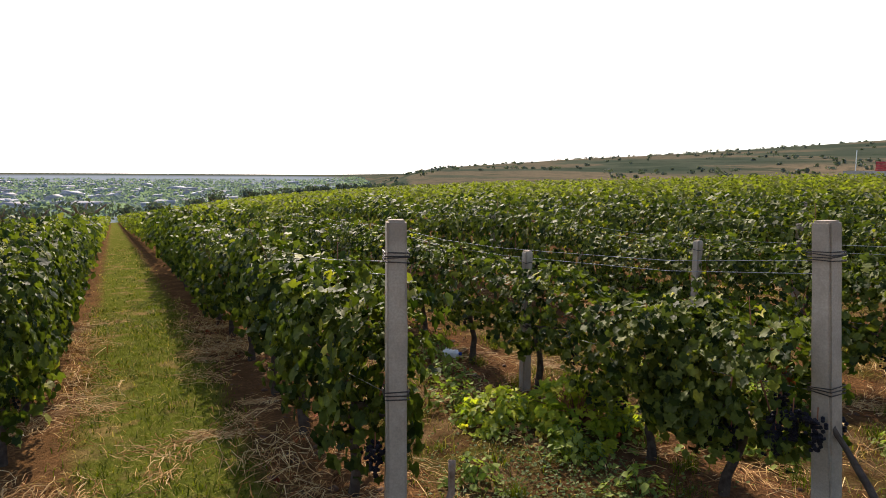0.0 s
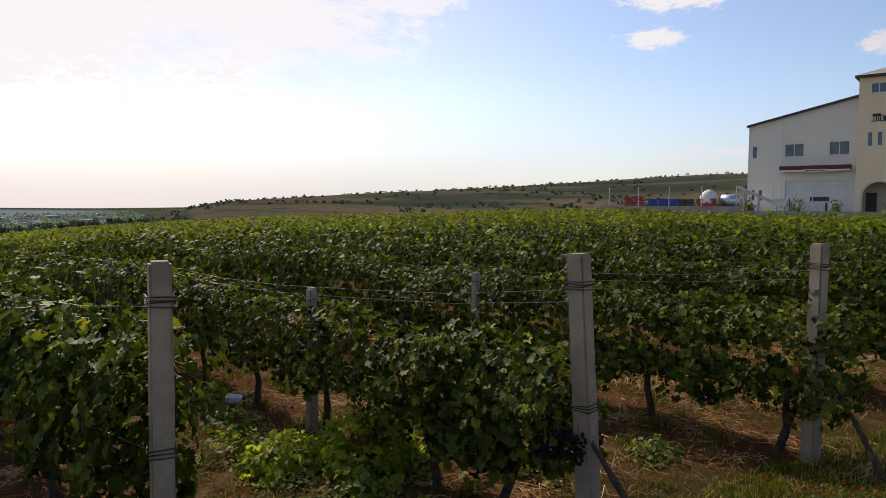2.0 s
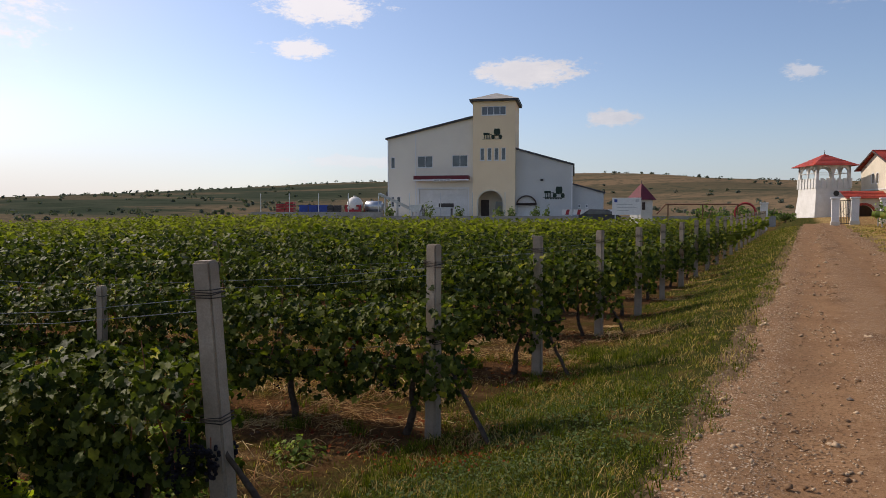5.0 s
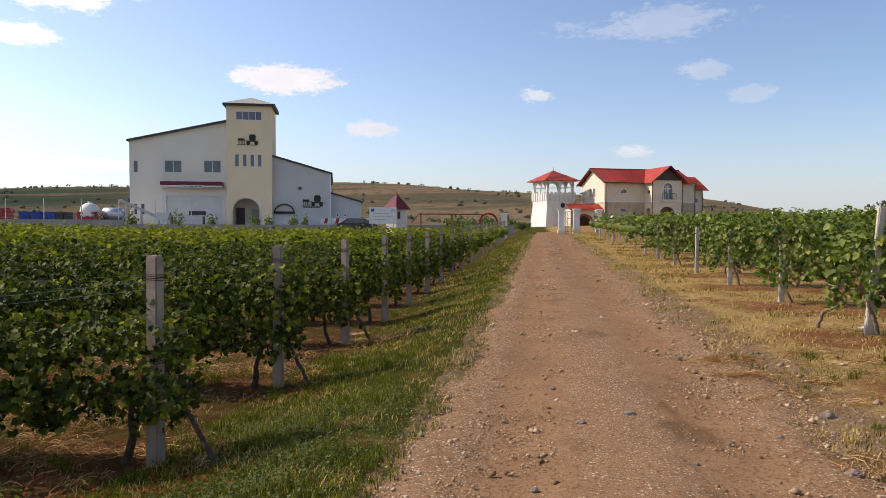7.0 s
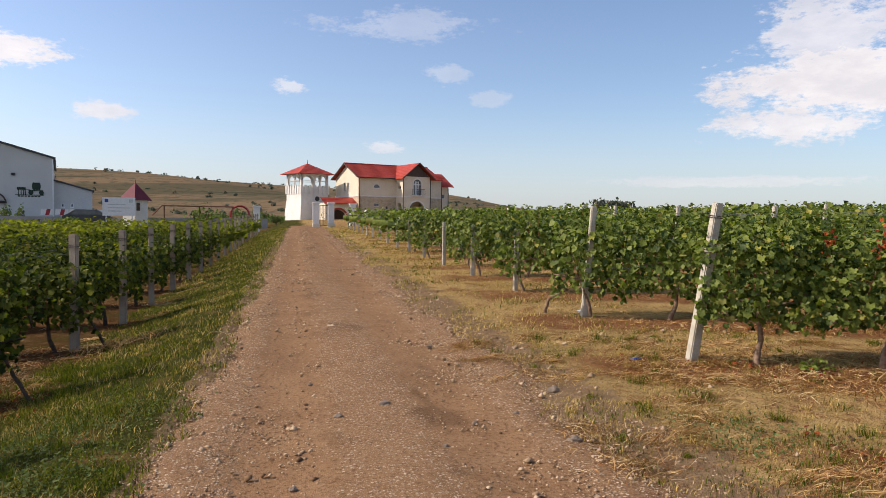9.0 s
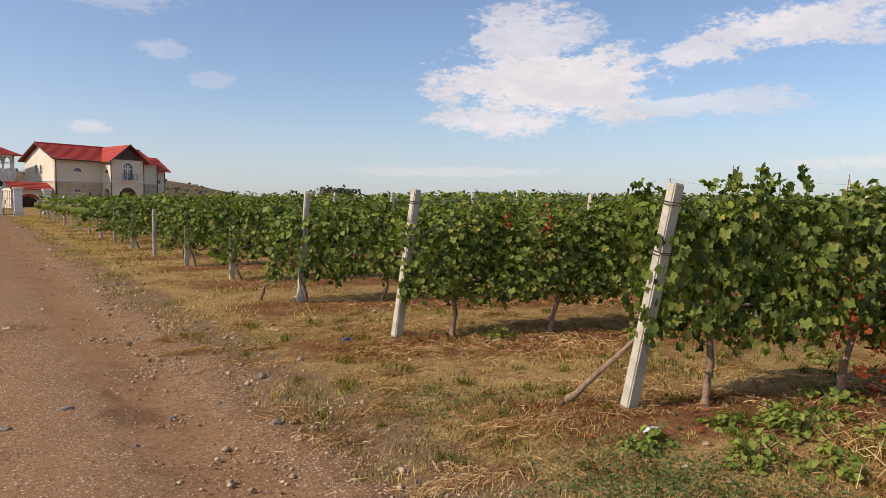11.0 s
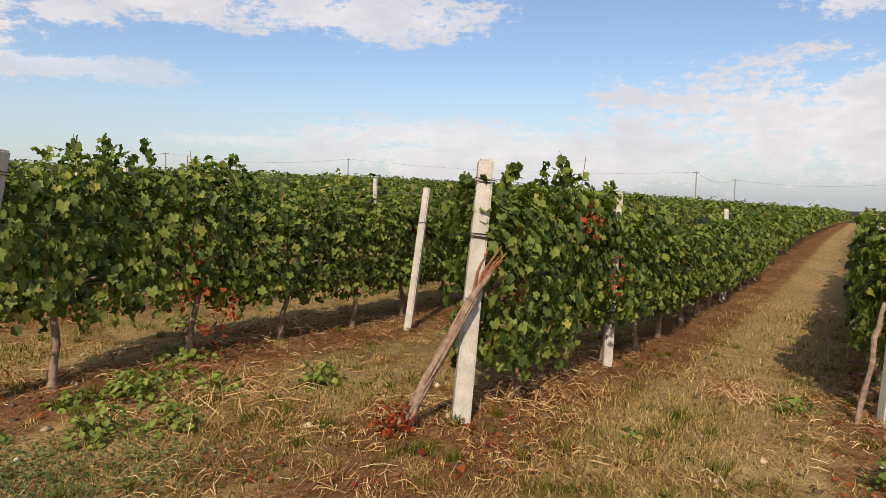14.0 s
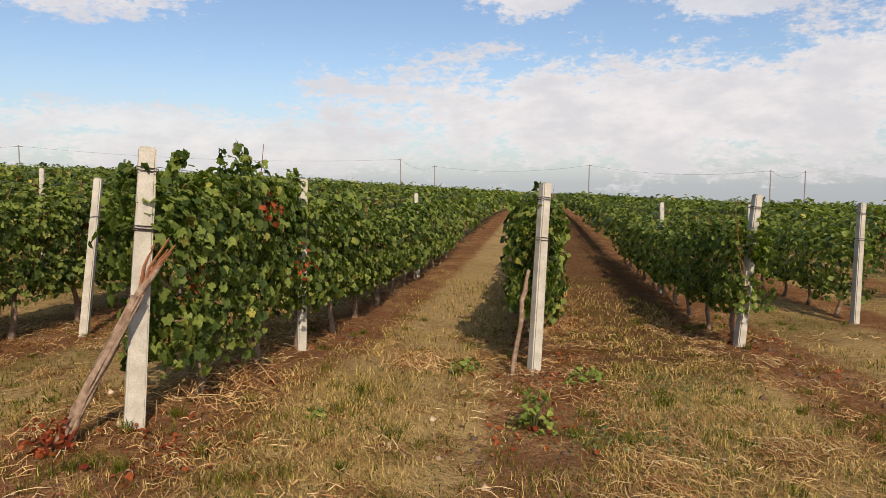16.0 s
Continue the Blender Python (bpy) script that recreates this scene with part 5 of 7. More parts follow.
def build_yard_things():
    for i, (u, h) in enumerate(((-24.9, 1.5), (-23.7, 1.7))):
        t = stand("crate_stack", "stack of red plastic harvest crates", "crates", u, -5.5, "crate stacks")
        for k in range(5):
            part("crate", box(-0.5, 0.5, -0.4, 0.4, 0.33 * k * h / 1.6, 0.31 * (k + 1) * h / 1.6, 0.02), M_REDCRATE, t)
    for u in (-22.2, -21.0, -19.8):
        t = stand("grape_bin", "blue plastic grape bin", "bin", u, -5.2, "blue bins", turn=u * 3)
        part("tub", box(-0.55, 0.55, -0.5, 0.5, 0.18, 1.25, 0.05), M_BLUE, t)
        part("rim", ring(rect(-0.6, 0.6, -0.55, 0.55), rect(-0.48, 0.48, -0.43, 0.43), 1.2, 1.3), M_BLUE, t).data.transform(Matrix.Rotation(radians(90), 4, "X") @ Matrix.Diagonal((1, 1, -1, 1)))
        for a in (-0.4, 0.4):
            part("skid", box(a - 0.08, a + 0.08, -0.5, 0.5, 0, 0.18), M_BLUE, t)
    for u in (-18.8, -17.8):
        t = stand("crate_stack", "stack of dark plastic crates", "crates", u, -5.0, "crate stacks")
        for k in range(4):
            part("crate", box(-0.45, 0.45, -0.4, 0.4, 0.32 * k, 0.32 * k + 0.30, 0.02), M_BLACKCRATE, t)
    # sprayer tank in a red cradle
    t = stand("sprayer_tank", "white tank in a red steel cradle", "tank", -15.8, -5.0)
    bm = bmesh.new()
    bmesh.ops.create_uvsphere(bm, u_segments=20, v_segments=12, radius=0.95, matrix=Matrix.Translation((0, 0, 1.35)))
    part("tank", bm, M_WHITE, t, "round white tank", smooth=True)
    part("lid", tube([(0, 0, 2.26), (0, 0, 2.40)], 0.2, 12), M_WHITE, t)
    for a in (-1.0, 0.9):
        for b in (-0.7, 0.6):
            part("leg", box(a, a + 0.1, b, b + 0.1, 0, 1.35), M_REDCRATE, t)
    part("front_plate", pierced(rect(-1.0, 1.0, 0.35, 1.3), [rect(-0.7, -0.15, 0.75, 1.1), rect(0.15, 0.7, 0.75, 1.1)], -0.82, -0.74), M_REDCRATE, t)
    part("cradle", box(-1.0, 1.0, -0.7, 0.7, 0.3, 0.42), M_REDCRATE, t)
    t = stand("steel_tank", "lying stainless steel tank on a trailer", "tank", -13.6, -4.4)
    part("drum", tube([(-1.1, 0, 1.1), (-0.9, 0, 1.1), (0.9, 0, 1.1), (1.1, 0, 1.1)], [0.4, 0.7, 0.7, 0.4], 18), M_STEEL, t, smooth=True)
    for a in (-0.7, 0.7):
        part("saddle", box(a - 0.08, a + 0.08, -0.6, 0.6, 0, 0.7), M_IRON, t)
    t = stand("conveyor", "grey slanting grape conveyor", "machine", -10.6, -4.2)
    part("belt_frame", tube([(-2.4, 0, 2.6), (2.2, 0, 0.5)], 0.22, 4), M_STEEL, t)
    for a, h in ((-1.7, 2.2), (-0.2, 1.5), (1.6, 0.7)):
        part("leg", box(a - 0.05, a + 0.05, -0.3, 0.3, 0, h), M_STEEL, t)
    part("hopper", prism([(1.6, 0.5), (2.6, 0.5), (2.9, 1.3), (1.3, 1.3)], -0.5, 0.5), M_STEEL, t)
    t = stand("sorting_table", "steel sorting table with a dark rail", "table", -6.2, -3.0)
    part("top", box(-1.9, 1.9, -0.45, 0.45, 0.9, 1.05), M_STEEL, t)
    for a in (-1.7, 1.7):
        for b in (-0.35, 0.35):
            part("leg", box(a - 0.05, a + 0.05, b - 0.05, b + 0.05, 0, 0.9), M_IRON, t)
    part("rail", box(0.2, 1.9, -0.4, 0.4, 1.05, 1.5, 0.05), M_IRON, t)
    for i in range(9):
        u = -26.5 + i * 3.6
        t = stand("fence_pole", "thin grey steel pole of the yard fence", "pole", u, -7.7, "yard fence poles")
        part("pole", tube([(0, 0, -0.4), (0, 0, 2.6)], 0.05, 6), M_STEEL, t)
    # barrier: white and red lengths end to end
    for i in range(6):
        t = stand("road_barrier", "white plastic barrier with a red stripe", "barrier", 9.0 + i * 1.25, -4.5, "barriers")
        part("body", prism([(-0.6, 0.15), (0.6, 0.15), (0.55, 0.75), (-0.55, 0.75)], -0.15, 0.15), M_WHITE, t)
        part("stripe", prism([(-0.2, 0.16), (0.15, 0.16), (0.30, 0.74), (-0.05, 0.74)], -0.165, -0.15), M_REDCRATE, t)
    # kiosk with a steep red roof
    t = thing("kiosk", "small white kiosk with a pointed red roof", "kiosk", place=frame_at(-15.4, 72.5, 1.6, 80) @ Matrix.Diagonal((0.85, 0.85, 0.85, 1)))
    bm = bmesh.new()
    bmesh.ops.create_cone(bm, cap_ends=True, segments=6, radius1=1.5, radius2=1.5, depth=3.6, matrix=Matrix.Translation((0, 0, 0.3)))
    part("wall", bm, M_WHITE, t)
    bm = bmesh.new()
    bmesh.ops.create_cone(bm, cap_ends=True, segments=6, radius1=2.05, radius2=0.06, depth=2.0, matrix=Matrix.Translation((0, 0, 3.1)))
    part("roof", bm, M_MAROON, t, "steep maroon roof")
    part("finial", tube([(0, 0, 4.0), (0, 0, 4.5)], [0.06, 0.02], 6), M_IRON, t)
    part("hatch", box(-0.5, 0.5, -1.42, -1.30, 0.9, 1.8), M_DARKDOOR, t)
    t = thing("notice_board", "large white notice board with faint writing", "sign", place=frame_at(-16.2, 69.5, 1.1, 80))
    part("board", box(-1.4, 1.4, -0.04, 0.04, 0.75, 2.45), M_FRAMEW, t)
    for a in (-1.1, 1.1):
        part("leg", box(a - 0.05, a + 0.05, 0.04, 0.12, -1.0, 2.3), M_STEEL, t)
    for i, w in enumerate((1.5, 1.9, 1.2)):
        part("line_bar", box(-0.95, -0.95 + w, -0.052, -0.04, 1.75 - i * 0.3, 1.83 - i * 0.3), M_STEEL, t)
    part("mark", box(-1.2, -0.9, -0.052, -0.04, 2.0, 2.3), M_BLUE, t)
    part("mark", box(0.85, 1.2, -0.052, -0.04, 2.0, 2.3), M_STEEL, t)


def build_car():
    car = thing("parked_car", "dark parked car beside the yard", "car", place=frame_at(-19.6, 72.0, 0.95, 80))
    side = [(-2.1, 0.35), (2.1, 0.35), (2.15, 0.8), (1.6, 0.95), (0.9, 1.45), (-1.0, 1.5), (-1.6, 1.0), (-2.1, 0.9)]
    part("body", prism(side, -0.85, 0.85, 0.05), M_TRIM, car)
    part("windscreen", prism([(0.95, 0.98), (1.45, 0.98), (0.9, 1.40), (0.85, 1.40)], -0.87, 0.87), M_GLASS, car)
    part("side_window", prism([(-1.35, 0.98), (0.85, 0.98), (0.65, 1.38), (-0.95, 1.40)], -0.865, 0.865), M_GLASS, car)
    for a in (-1.35, 1.35):
        for b in (-0.8, 0.62):
            w = part("wheel", tube([(a, b, 0.33), (a, b + 0.18, 0.33)], 0.33, 16), M_BLACKCRATE, car)
            part("rim", tube([(a, b - 0.01, 0.33), (a, b + 0.19, 0.33)], 0.19, 10), M_STEEL, w)


MANOR = frame_at(9.2, 104.0, 2.3, 70)


def build_manor():
    """Two-storey house with a red roof; its gable faces the road, its long front the vines."""
    h = thing("manor_house", "two-storey cream house with red tiled roof and stone base", "house", place=MANOR)
    L, W, E, R, base = 16.6, 8.6, 5.9, 8.0, -2.0
    part("stone_wall", pierced(rect(0, 6.3, base, 3.0), [rect(2.5, 3.4, 1.5, 2.0)], 0, 0.35), M_ASHLAR, h, "squared tan stone facing")
    part("wall", pierced(rect(0, 6.3, 3.0, E), [arch(2.4, 3.5, 4.3, 4.85)], 0.03, 0.38), M_CREAM, h, "cream render")
    part("stone_wall", pierced(rect(10.9, L - 2.0, base, 3.0), [rect(11.3, 11.9, 1.2, 1.8)], 0, 0.35), M_ASHLAR, h)
    part("wall", pierced(rect(10.9, L - 2.0, 3.0, E), [rect(11.4, 12.1, 4.1, 4.8)], 0.03, 0.38), M_CREAM, h)
    part("wall", pierced(rect(L - 2.0, L, base, 5.0), [rect(L - 1.3, L - 0.7, 3.0, 3.7)], 1.2, 1.5), M_CREAM, h)
    part("cornice", box(-0.08, 6.3, -0.08, 0.0, 2.95, 3.12), M_WHITE, h)
    part("cornice", box(10.9, L - 2.0, -0.08, 0.0, 2.95, 3.12), M_WHITE, h)
    for a, b, c, d in ((2.5, 3.4, 1.5, 2.0), (11.3, 11.9, 1.2, 1.8), (11.4, 12.1, 4.1, 4.8)):
        window(h, a, b, c, d, 0.1, 1, bar=0.06)
    window(h, L - 1.3, L - 0.7, 3.0, 3.7, 1.28, 1, bar=0.06)
    part("fanlight", prism(arch(2.45, 3.45, 4.3, 4.82), 0.2, 0.25), M_GLASS, h)
    part("fanlight_frame", ring(arch(2.3, 3.6, 4.2, 4.95), arch(2.42, 3.48, 4.3, 4.84), -0.02, 0.06), M_WHITE, h)
    # gable towards the road
    g = part("gable_wall", pierced([(0, base), (W, base), (W, E), (W / 2, R), (0, E)], [arch(3.1, 3.7, 3.9, 5.2), arch(4.4, 5.0, 3.9, 5.2)], 0, 0.35), M_CREAM, h, "cream gable wall")
    turn = Matrix(((0, 1, 0, 0), (-1, 0, 0, W), (0, 0, 1, 0), (0, 0, 0, 1)))
    g.data.transform(turn)
    for a in (3.1, 4.4):
        for nm, bm, mt in (("gable_pane", prism(arch(a, a + 0.6, 3.9, 5.2), 0.2, 0.25), M_GLASS), ("gable_frame", ring(arch(a - 0.12, a + 0.72, 3.8, 5.32), arch(a, a + 0.6, 3.9, 5.2), -0.04, 0.05), M_WHITE)):
            part(nm, bm, mt, h).data.transform(turn)
    part("gable_stone", prism(rect(0, W, base, 3.0), -0.05, -0.01), M_ASHLAR, h).data.transform(turn)
    part("gable_cornice", prism(rect(-0.1, W, 2.95, 3.15), -0.12, -0.05), M_WHITE, h).data.transform(turn)
    part("wall", box(0.35, L, W - 0.35, W, base, E), M_CREAM, h)
    part("wall", box(L - 0.3, L, 1.5, W - 0.35, base, 5.0), M_CREAM, h)
    # roof, tile by tile course
    def slope(name, x0, x1, y_eave, z_eave, y_ridge, z_ridge, courses, label=""):
        at = lambda t: (y_eave + (y_ridge - y_eave) * t, z_eave + (z_ridge - z_eave) * t)
        return part(name, stepped(courses, lambda t: ((x0, *at(t)), (x1, *at(t)))), M_REDTILE, h, label)
    slope("roof", -0.6, L - 2.2, -0.7, E - 0.1, W / 2, R + 0.12, 13, "red tiled roof slope")
    slope("roof", -0.6, L - 2.2, W + 0.7, E - 0.1, W / 2, R + 0.12, 13)
    slope("roof", L - 2.4, L + 0.6, 0.4, 4.9, W / 2, 7.2, 11)
    slope("roof", L - 2.4, L + 0.6, W + 0.6, 4.9, W / 2, 7.2, 11)
    part("ridge", tube([(-0.6, W / 2, R + 0.15), (L - 2.2, W / 2, R + 0.15)], 0.14, 8), M_REDTILE, h)
    part("verge", prism([(-0.75, E - 0.2), (W / 2, R + 0.02), (W + 0.75, E - 0.2), (W + 0.75, E - 0.02), (W / 2, R + 0.22), (-0.75, E - 0.02)], -0.62, -0.54), M_DARKDOOR, h).data.transform(turn)
    part("gutter", tube([(-0.5, -0.72, E - 0.12), (6.2, -0.72, E - 0.12)], 0.08, 6), M_IRON, h)
    # projecting bay with arches
    b0, b1, out = 6.3, 10.9, -2.4
    part("bay_front", pierced([(b0 + 0.3, base), (b1, base), (b1, 6.1), ((b0 + 0.3 + b1) / 2, 7.9), (b0 + 0.3, 6.1)], [arch(b0 + 1.0, b1 - 0.9, base, 2.3), arch(b0 + 1.7, b1 - 1.5, 3.35, 5.7)], out, out + 0.35), M_CREAM, h, "cream bay with arches")
    side = part("bay_side", pierced(rect(out, 0.2, base, 6.1), [arch(out + 0.6, -0.4, base, 2.1), arch(out + 0.8, -0.7, 4.2, 4.75)], 0, 0.3), M_CREAM, h)
    side.data.transform(Matrix(((0, 1, 0, b0), (1, 0, 0, 0), (0, 0, 1, 0), (0, 0, 0, 1))))
    part("bay_side", box(b1 - 0.3, b1, out + 0.35, 0.2, base, 6.1), M_CREAM, h)
    part("bay_cornice", box(b0 - 0.05, b1 + 0.06, out - 0.1, out, 2.95, 3.15), M_WHITE, h)
    part("bay_cornice", box(b0 - 0.1, b0, out, 0.1, 2.95, 3.15), M_WHITE, h)
    part("arch_trim", ring(arch(b0 + 0.8, b1 - 0.7, base, 2.5), arch(b0 + 1.0, b1 - 0.9, base + 0.01, 2.3), out - 0.06, out), M_WHITE, h)
    part("upper_arch_trim", ring(arch(b0 + 1.55, b1 - 1.35, 3.25, 5.85), arch(b0 + 1.7, b1 - 1.5, 3.35, 5.7), out - 0.06, out), M_WHITE, h)
    bd = part("balcony_door", prism(arch(b0 + 1.7, b1 - 1.5, 3.35, 5.7), out + 0.2, out + 0.25), M_GLASS, h)
    for k in (0.33, 0.5, 0.67):
        x = b0 + 1.7 + (b1 - 1.5 - b0 - 1.7) * k
        part("door_bar", box(x - 0.05, x + 0.05, out + 0.14, out + 0.2, 3.35, 5.4), M_FRAMEW, bd)
    part("door_bar", box(b0 + 1.7, b1 - 1.5, out + 0.13, out + 0.2, 4.85, 4.95), M_FRAMEW, bd)
    bal = part("balcony_rail", box(b0 + 1.3, b1 - 1.1, out - 0.5, out - 0.46, 4.15, 4.2), M_IRON, h, "black iron balcony")
    for i in range(12):
        x = b0 + 1.3 + i * (b1 - b0 - 2.4) / 11
        part("baluster", box(x - 0.015, x + 0.015, out - 0.495, out - 0.465, 3.2, 4.15), M_IRON, bal)
    part("balcony_floor", box(b0 + 1.2, b1 - 1.0, out - 0.55, out, 3.1, 3.22), M_WHITE, h)
    part("porch_wall", box(b0 + 0.3, b1 - 0.3, 0.4, 0.6, base, 6.0), M_CREAM, h)
    part("porch_door", box(b0 + 1.6, b1 - 1.8, 0.32, 0.4, base, 2.0), M_DARKDOOR, h)
    mid = (b0 + 0.3 + b1) / 2
    for xe in (b0 - 0.5, b1 + 0.6):
        part("bay_roof", stepped(9, lambda t: ((xe + (mid - xe) * t, out - 0.7, 5.75 + 2.45 * t), (xe + (mid - xe) * t, W / 2, 5.75 + 2.45 * t))), M_REDTILE, h)
    part("bay_verge", prism([(b0 - 0.55, 5.6), (mid, 8.05), (b1 + 0.65, 5.6), (b1 + 0.65, 5.78), (mid, 8.25), (b0 - 0.55, 5.78)], out - 0.72, out - 0.64), M_DARKDOOR, h)
    part("bay_pediment", prism([(b0 + 0.1, 6.1), (b1 - 0.1, 6.1), (mid, 7.95)], out - 0.05, out - 0.01), M_DARKDOOR, h)
    for x, y, top in ((0.05, -0.1, E - 0.2), (b0 - 0.1, out - 0.08, 5.7), (b1 + 0.1, out - 0.08, 5.7), (L - 2.05, -0.1, E - 0.2), (L - 0.05, 1.1, 4.8)):
        part("downpipe", tube([(x, y, base), (x, y, top)], 0.06, 6), M_IRON, h)
    # lean-to with its own red roof, on the gable side
    lt = part("lean_to_wall", pierced(rect(-5.0, 0, base, 1.9), [arch(-4.2, -1.6, base, 0.9)], 0.9, 1.2), M_CREAM, h)
    part("lean_to_side", box(-5.0, -4.7, 1.2, 4, base, 1.9), M_CREAM, lt)
    part("lean_to_back", box(-4.7, -0.1, 3.7, 4.0, base, 1.9), M_DARKDOOR, lt)
    part("lean_to_roof", stepped(5, lambda t: ((-5.4, 0.3 + 2 * t, 1.8 + 0.95 * t), (0, 0.3 + 2 * t, 1.8 + 0.95 * t))), M_REDTILE, h)
    part("arch_band", ring(arch(-4.5, -1.3, base, 1.2), arch(-4.2, -1.6, base + 0.01, 0.9), 0.84, 0.9), M_REDTILE, h)


def build_belvedere():
    """White look-out tower with crenellations, an open arcade and a red hipped roof."""
    t = thing("lookout_tower", "white look-out tower with open arcade and red roof", "tower", place=frame_at(1.7, 110.0, 2.0, 62))
    s, top, base = 2.35, 4.6, -2.0
    bm = bmesh.new()
    c0, c1 = s + 0.45, s
    ring0 = [bm.verts.new((x * c0, y * c0, base)) for x, y in ((-1, -1), (1, -1), (1, 1), (-1, 1))]
    ring1 = [bm.verts.new((x * c1, y * c1, 2.8)) for x, y in ((-1, -1), (1, -1), (1, 1), (-1, 1))]
    ring2 = [bm.verts.new((x * c1, y * c1, top)) for x, y in ((-1, -1), (1, -1), (1, 1), (-1, 1))]
    for a, b in ((ring0, ring1), (ring1, ring2)):
        for i in range(4):
            bm.faces.new((a[i], a[(i + 1) % 4], b[(i + 1) % 4], b[i]))
    bm.faces.new(ring2)
    part("shaft", bm, M_WHITE, t, "white rendered battered shaft")
    for k in range(4):
        m = Matrix.Rotation(radians(90 * k), 4, "Z")
        for i in range(7):
            x = -s + 0.05 + i * (2 * s - 0.1) / 6
            part("merlon", box(x - 0.2, x + 0.2, -s - 0.12, -s + 0.12, top - 1.0, top + 0.35, 0.03), M_WHITE, t).data.transform(m)
        part("pillar", box(-s, -s + 0.35, -s, -s + 0.35, top, top + 2.1), M_WHITE, t).data.transform(m)
        part("pillar", tube([(0, -s + 0.15, top), (0, -s + 0.15, top + 1.5)], 0.13, 8), M_WHITE, t).data.transform(m)
        holes = [arch(-s + 0.35, -0.15, top + 1.1, top + 1.95), arch(0.15, s - 0.35, top + 1.1, top + 1.95)]
        part("arcade", pierced(rect(-s, s, top + 1.05, top + 2.25), [[(x, max(z, top + 1.06)) for x, z in q] for q in holes], -s, -s + 0.3), M_WHITE, t).data.transform(m)
        e = s + 0.72
        part("roof_slope", stepped(8, lambda t: ((-e + e * t * 0.999, -e + e * t * 0.999, top + 2.1 + 1.7 * t), (e - e * t * 0.999, -e + e * t * 0.999, top + 2.1 + 1.7 * t)), 0.05), M_REDTILE, t, "red tiles").data.transform(m)
    part("finial", tube([(0, 0, top + 3.7), (0, 0, top + 4.4)], [0.07, 0.02], 6), M_IRON, t)
    part("round_window", tube([(0.4, -s - 0.06, 2.9), (0.4, -s + 0.02, 2.9)], 0.38, 16), M_IRON, t, "round dark window")
    part("ceiling", box(-s, s, -s, s, top + 2.1, top + 2.2), M_WHITE, t)


def build_gate():
    for i, (x, y, h) in enumerate(((1.75, 64.2, 2.12), (3.15, 65.0, 2.08), (5.3, 66.5, 1.95))):
        z = float(ground_z(x, y))
        t = thing("gate_pillar", "white rendered gate pillar with a flat cap", "pillar", "gate pillars", place=frame_at(x, y, z, 88))
        part("shaft", box(-0.28, 0.28, -0.28, 0.28, -0.5, h, 0.02), M_WHITE, t)
        part("cap", box(-0.36, 0.36, -0.36, 0.36, h, h + 0.14, 0.03), M_WHITE, t)
        part("plinth", box(-0.34, 0.34, -0.34, 0.34, -0.5, 0.3, 0.02), M_CREAM, t)
    z = float(ground_z(2.4, 64.6))
    g = thing("iron_gate", "open black iron gate leaf between white pillars", "gate", place=frame_at(2.1, 64.4, z, 60))
    part("gate_frame", ring(rect(0, 1.0, 0.1, 2.0), rect(0.05, 0.95, 0.15, 1.95), 0, 0.04), M_IRON, g)
    for i in range(6):
        part("bar", box(0.12 + i * 0.14, 0.14 + i * 0.14, 0, 0.03, 0.15, 1.95), M_IRON, g)
    bm = bmesh.new()
    for i in range(14):
        a, b = 2 * math.pi * i / 14, 2 * math.pi * (i + 1) / 14
        add_tube(bm, [(0.5 + 0.3 * math.cos(a), 0.02, 1.1 + 0.3 * math.sin(a)), (0.5 + 0.3 * math.cos(b), 0.02, 1.1 + 0.3 * math.sin(b))], 0.018, 4)
    part("scroll", bm, M_IRON, g)
    # garden fence posts with rounded white heads
    for i in range(20):
        x, y = 7.0 + i * 2.05, 71.0 - i * 0.42
        z = float(ground_z(x, y))
        t = thing("fence_post", "white fence post with rounded head", "post", "garden fence posts", place=Matrix.Translation((x, y, z)))
        bm = box(-0.17, 0.17, -0.14, 0.14, -0.3, 1.25, 0.02)
        bmesh.ops.create_uvsphere(bm, u_segments=10, v_segments=6, radius=0.2, matrix=Matrix.Translation((0, 0, 1.25)) @ Matrix.Diagonal((0.95, 0.8, 1.2, 1)))
        part("post", bm, M_WHITE, t)
        if i % 3 == 1:
            part("lantern", box(-0.09, 0.09, -0.09, 0.09, 1.45, 1.8, 0.02), M_IRON, t)
    # pipe stand with a red wheel west of the track
    z = float(ground_z(-9.0, 66))
    t = thing("pipe_frame", "rusty pipe frame with a red wheel", "frame", place=frame_at(-9.0, 66.0, z, 88))
    part("rail", tube([(-3.6, 0, 1.6), (-2.8, 0, 2.5), (3.4, 0, 2.45)], 0.07, 6), M_RUST, t)
    for x in (-2.6, 0.4, 3.3):
        part("leg", tube([(x, 0, -0.4), (x, 0, 2.45)], 0.06, 6), M_RUST, t)
    bm = bmesh.new()
    for i in range(20):
        a, b = 2 * math.pi * i / 20, 2 * math.pi * (i + 1) / 20
        add_tube(bm, [(3.9 + 0.85 * math.cos(a), 0.2, 1.7 + 0.85 * math.sin(a)), (3.9 + 0.85 * math.cos(b), 0.2, 1.7 + 0.85 * math.sin(b))], 0.10, 6)
    part("wheel", bm, M_REDCRATE, t, "red wheel rim")
    z = float(ground_z(-3.2, 66))
    t = thing("gate_pillar", "white rendered gate pillar beside vines", "pillar", "gate pillars", place=frame_at(-3.6, 66.5, z, 88))
    part("shaft", box(-0.3, 0.3, -0.3, 0.3, -0.5, 2.3, 0.02), M_WHITE, t)
    part("cap", box(-0.36, 0.36, -0.36, 0.36, 2.3, 2.44, 0.03), M_WHITE, t)


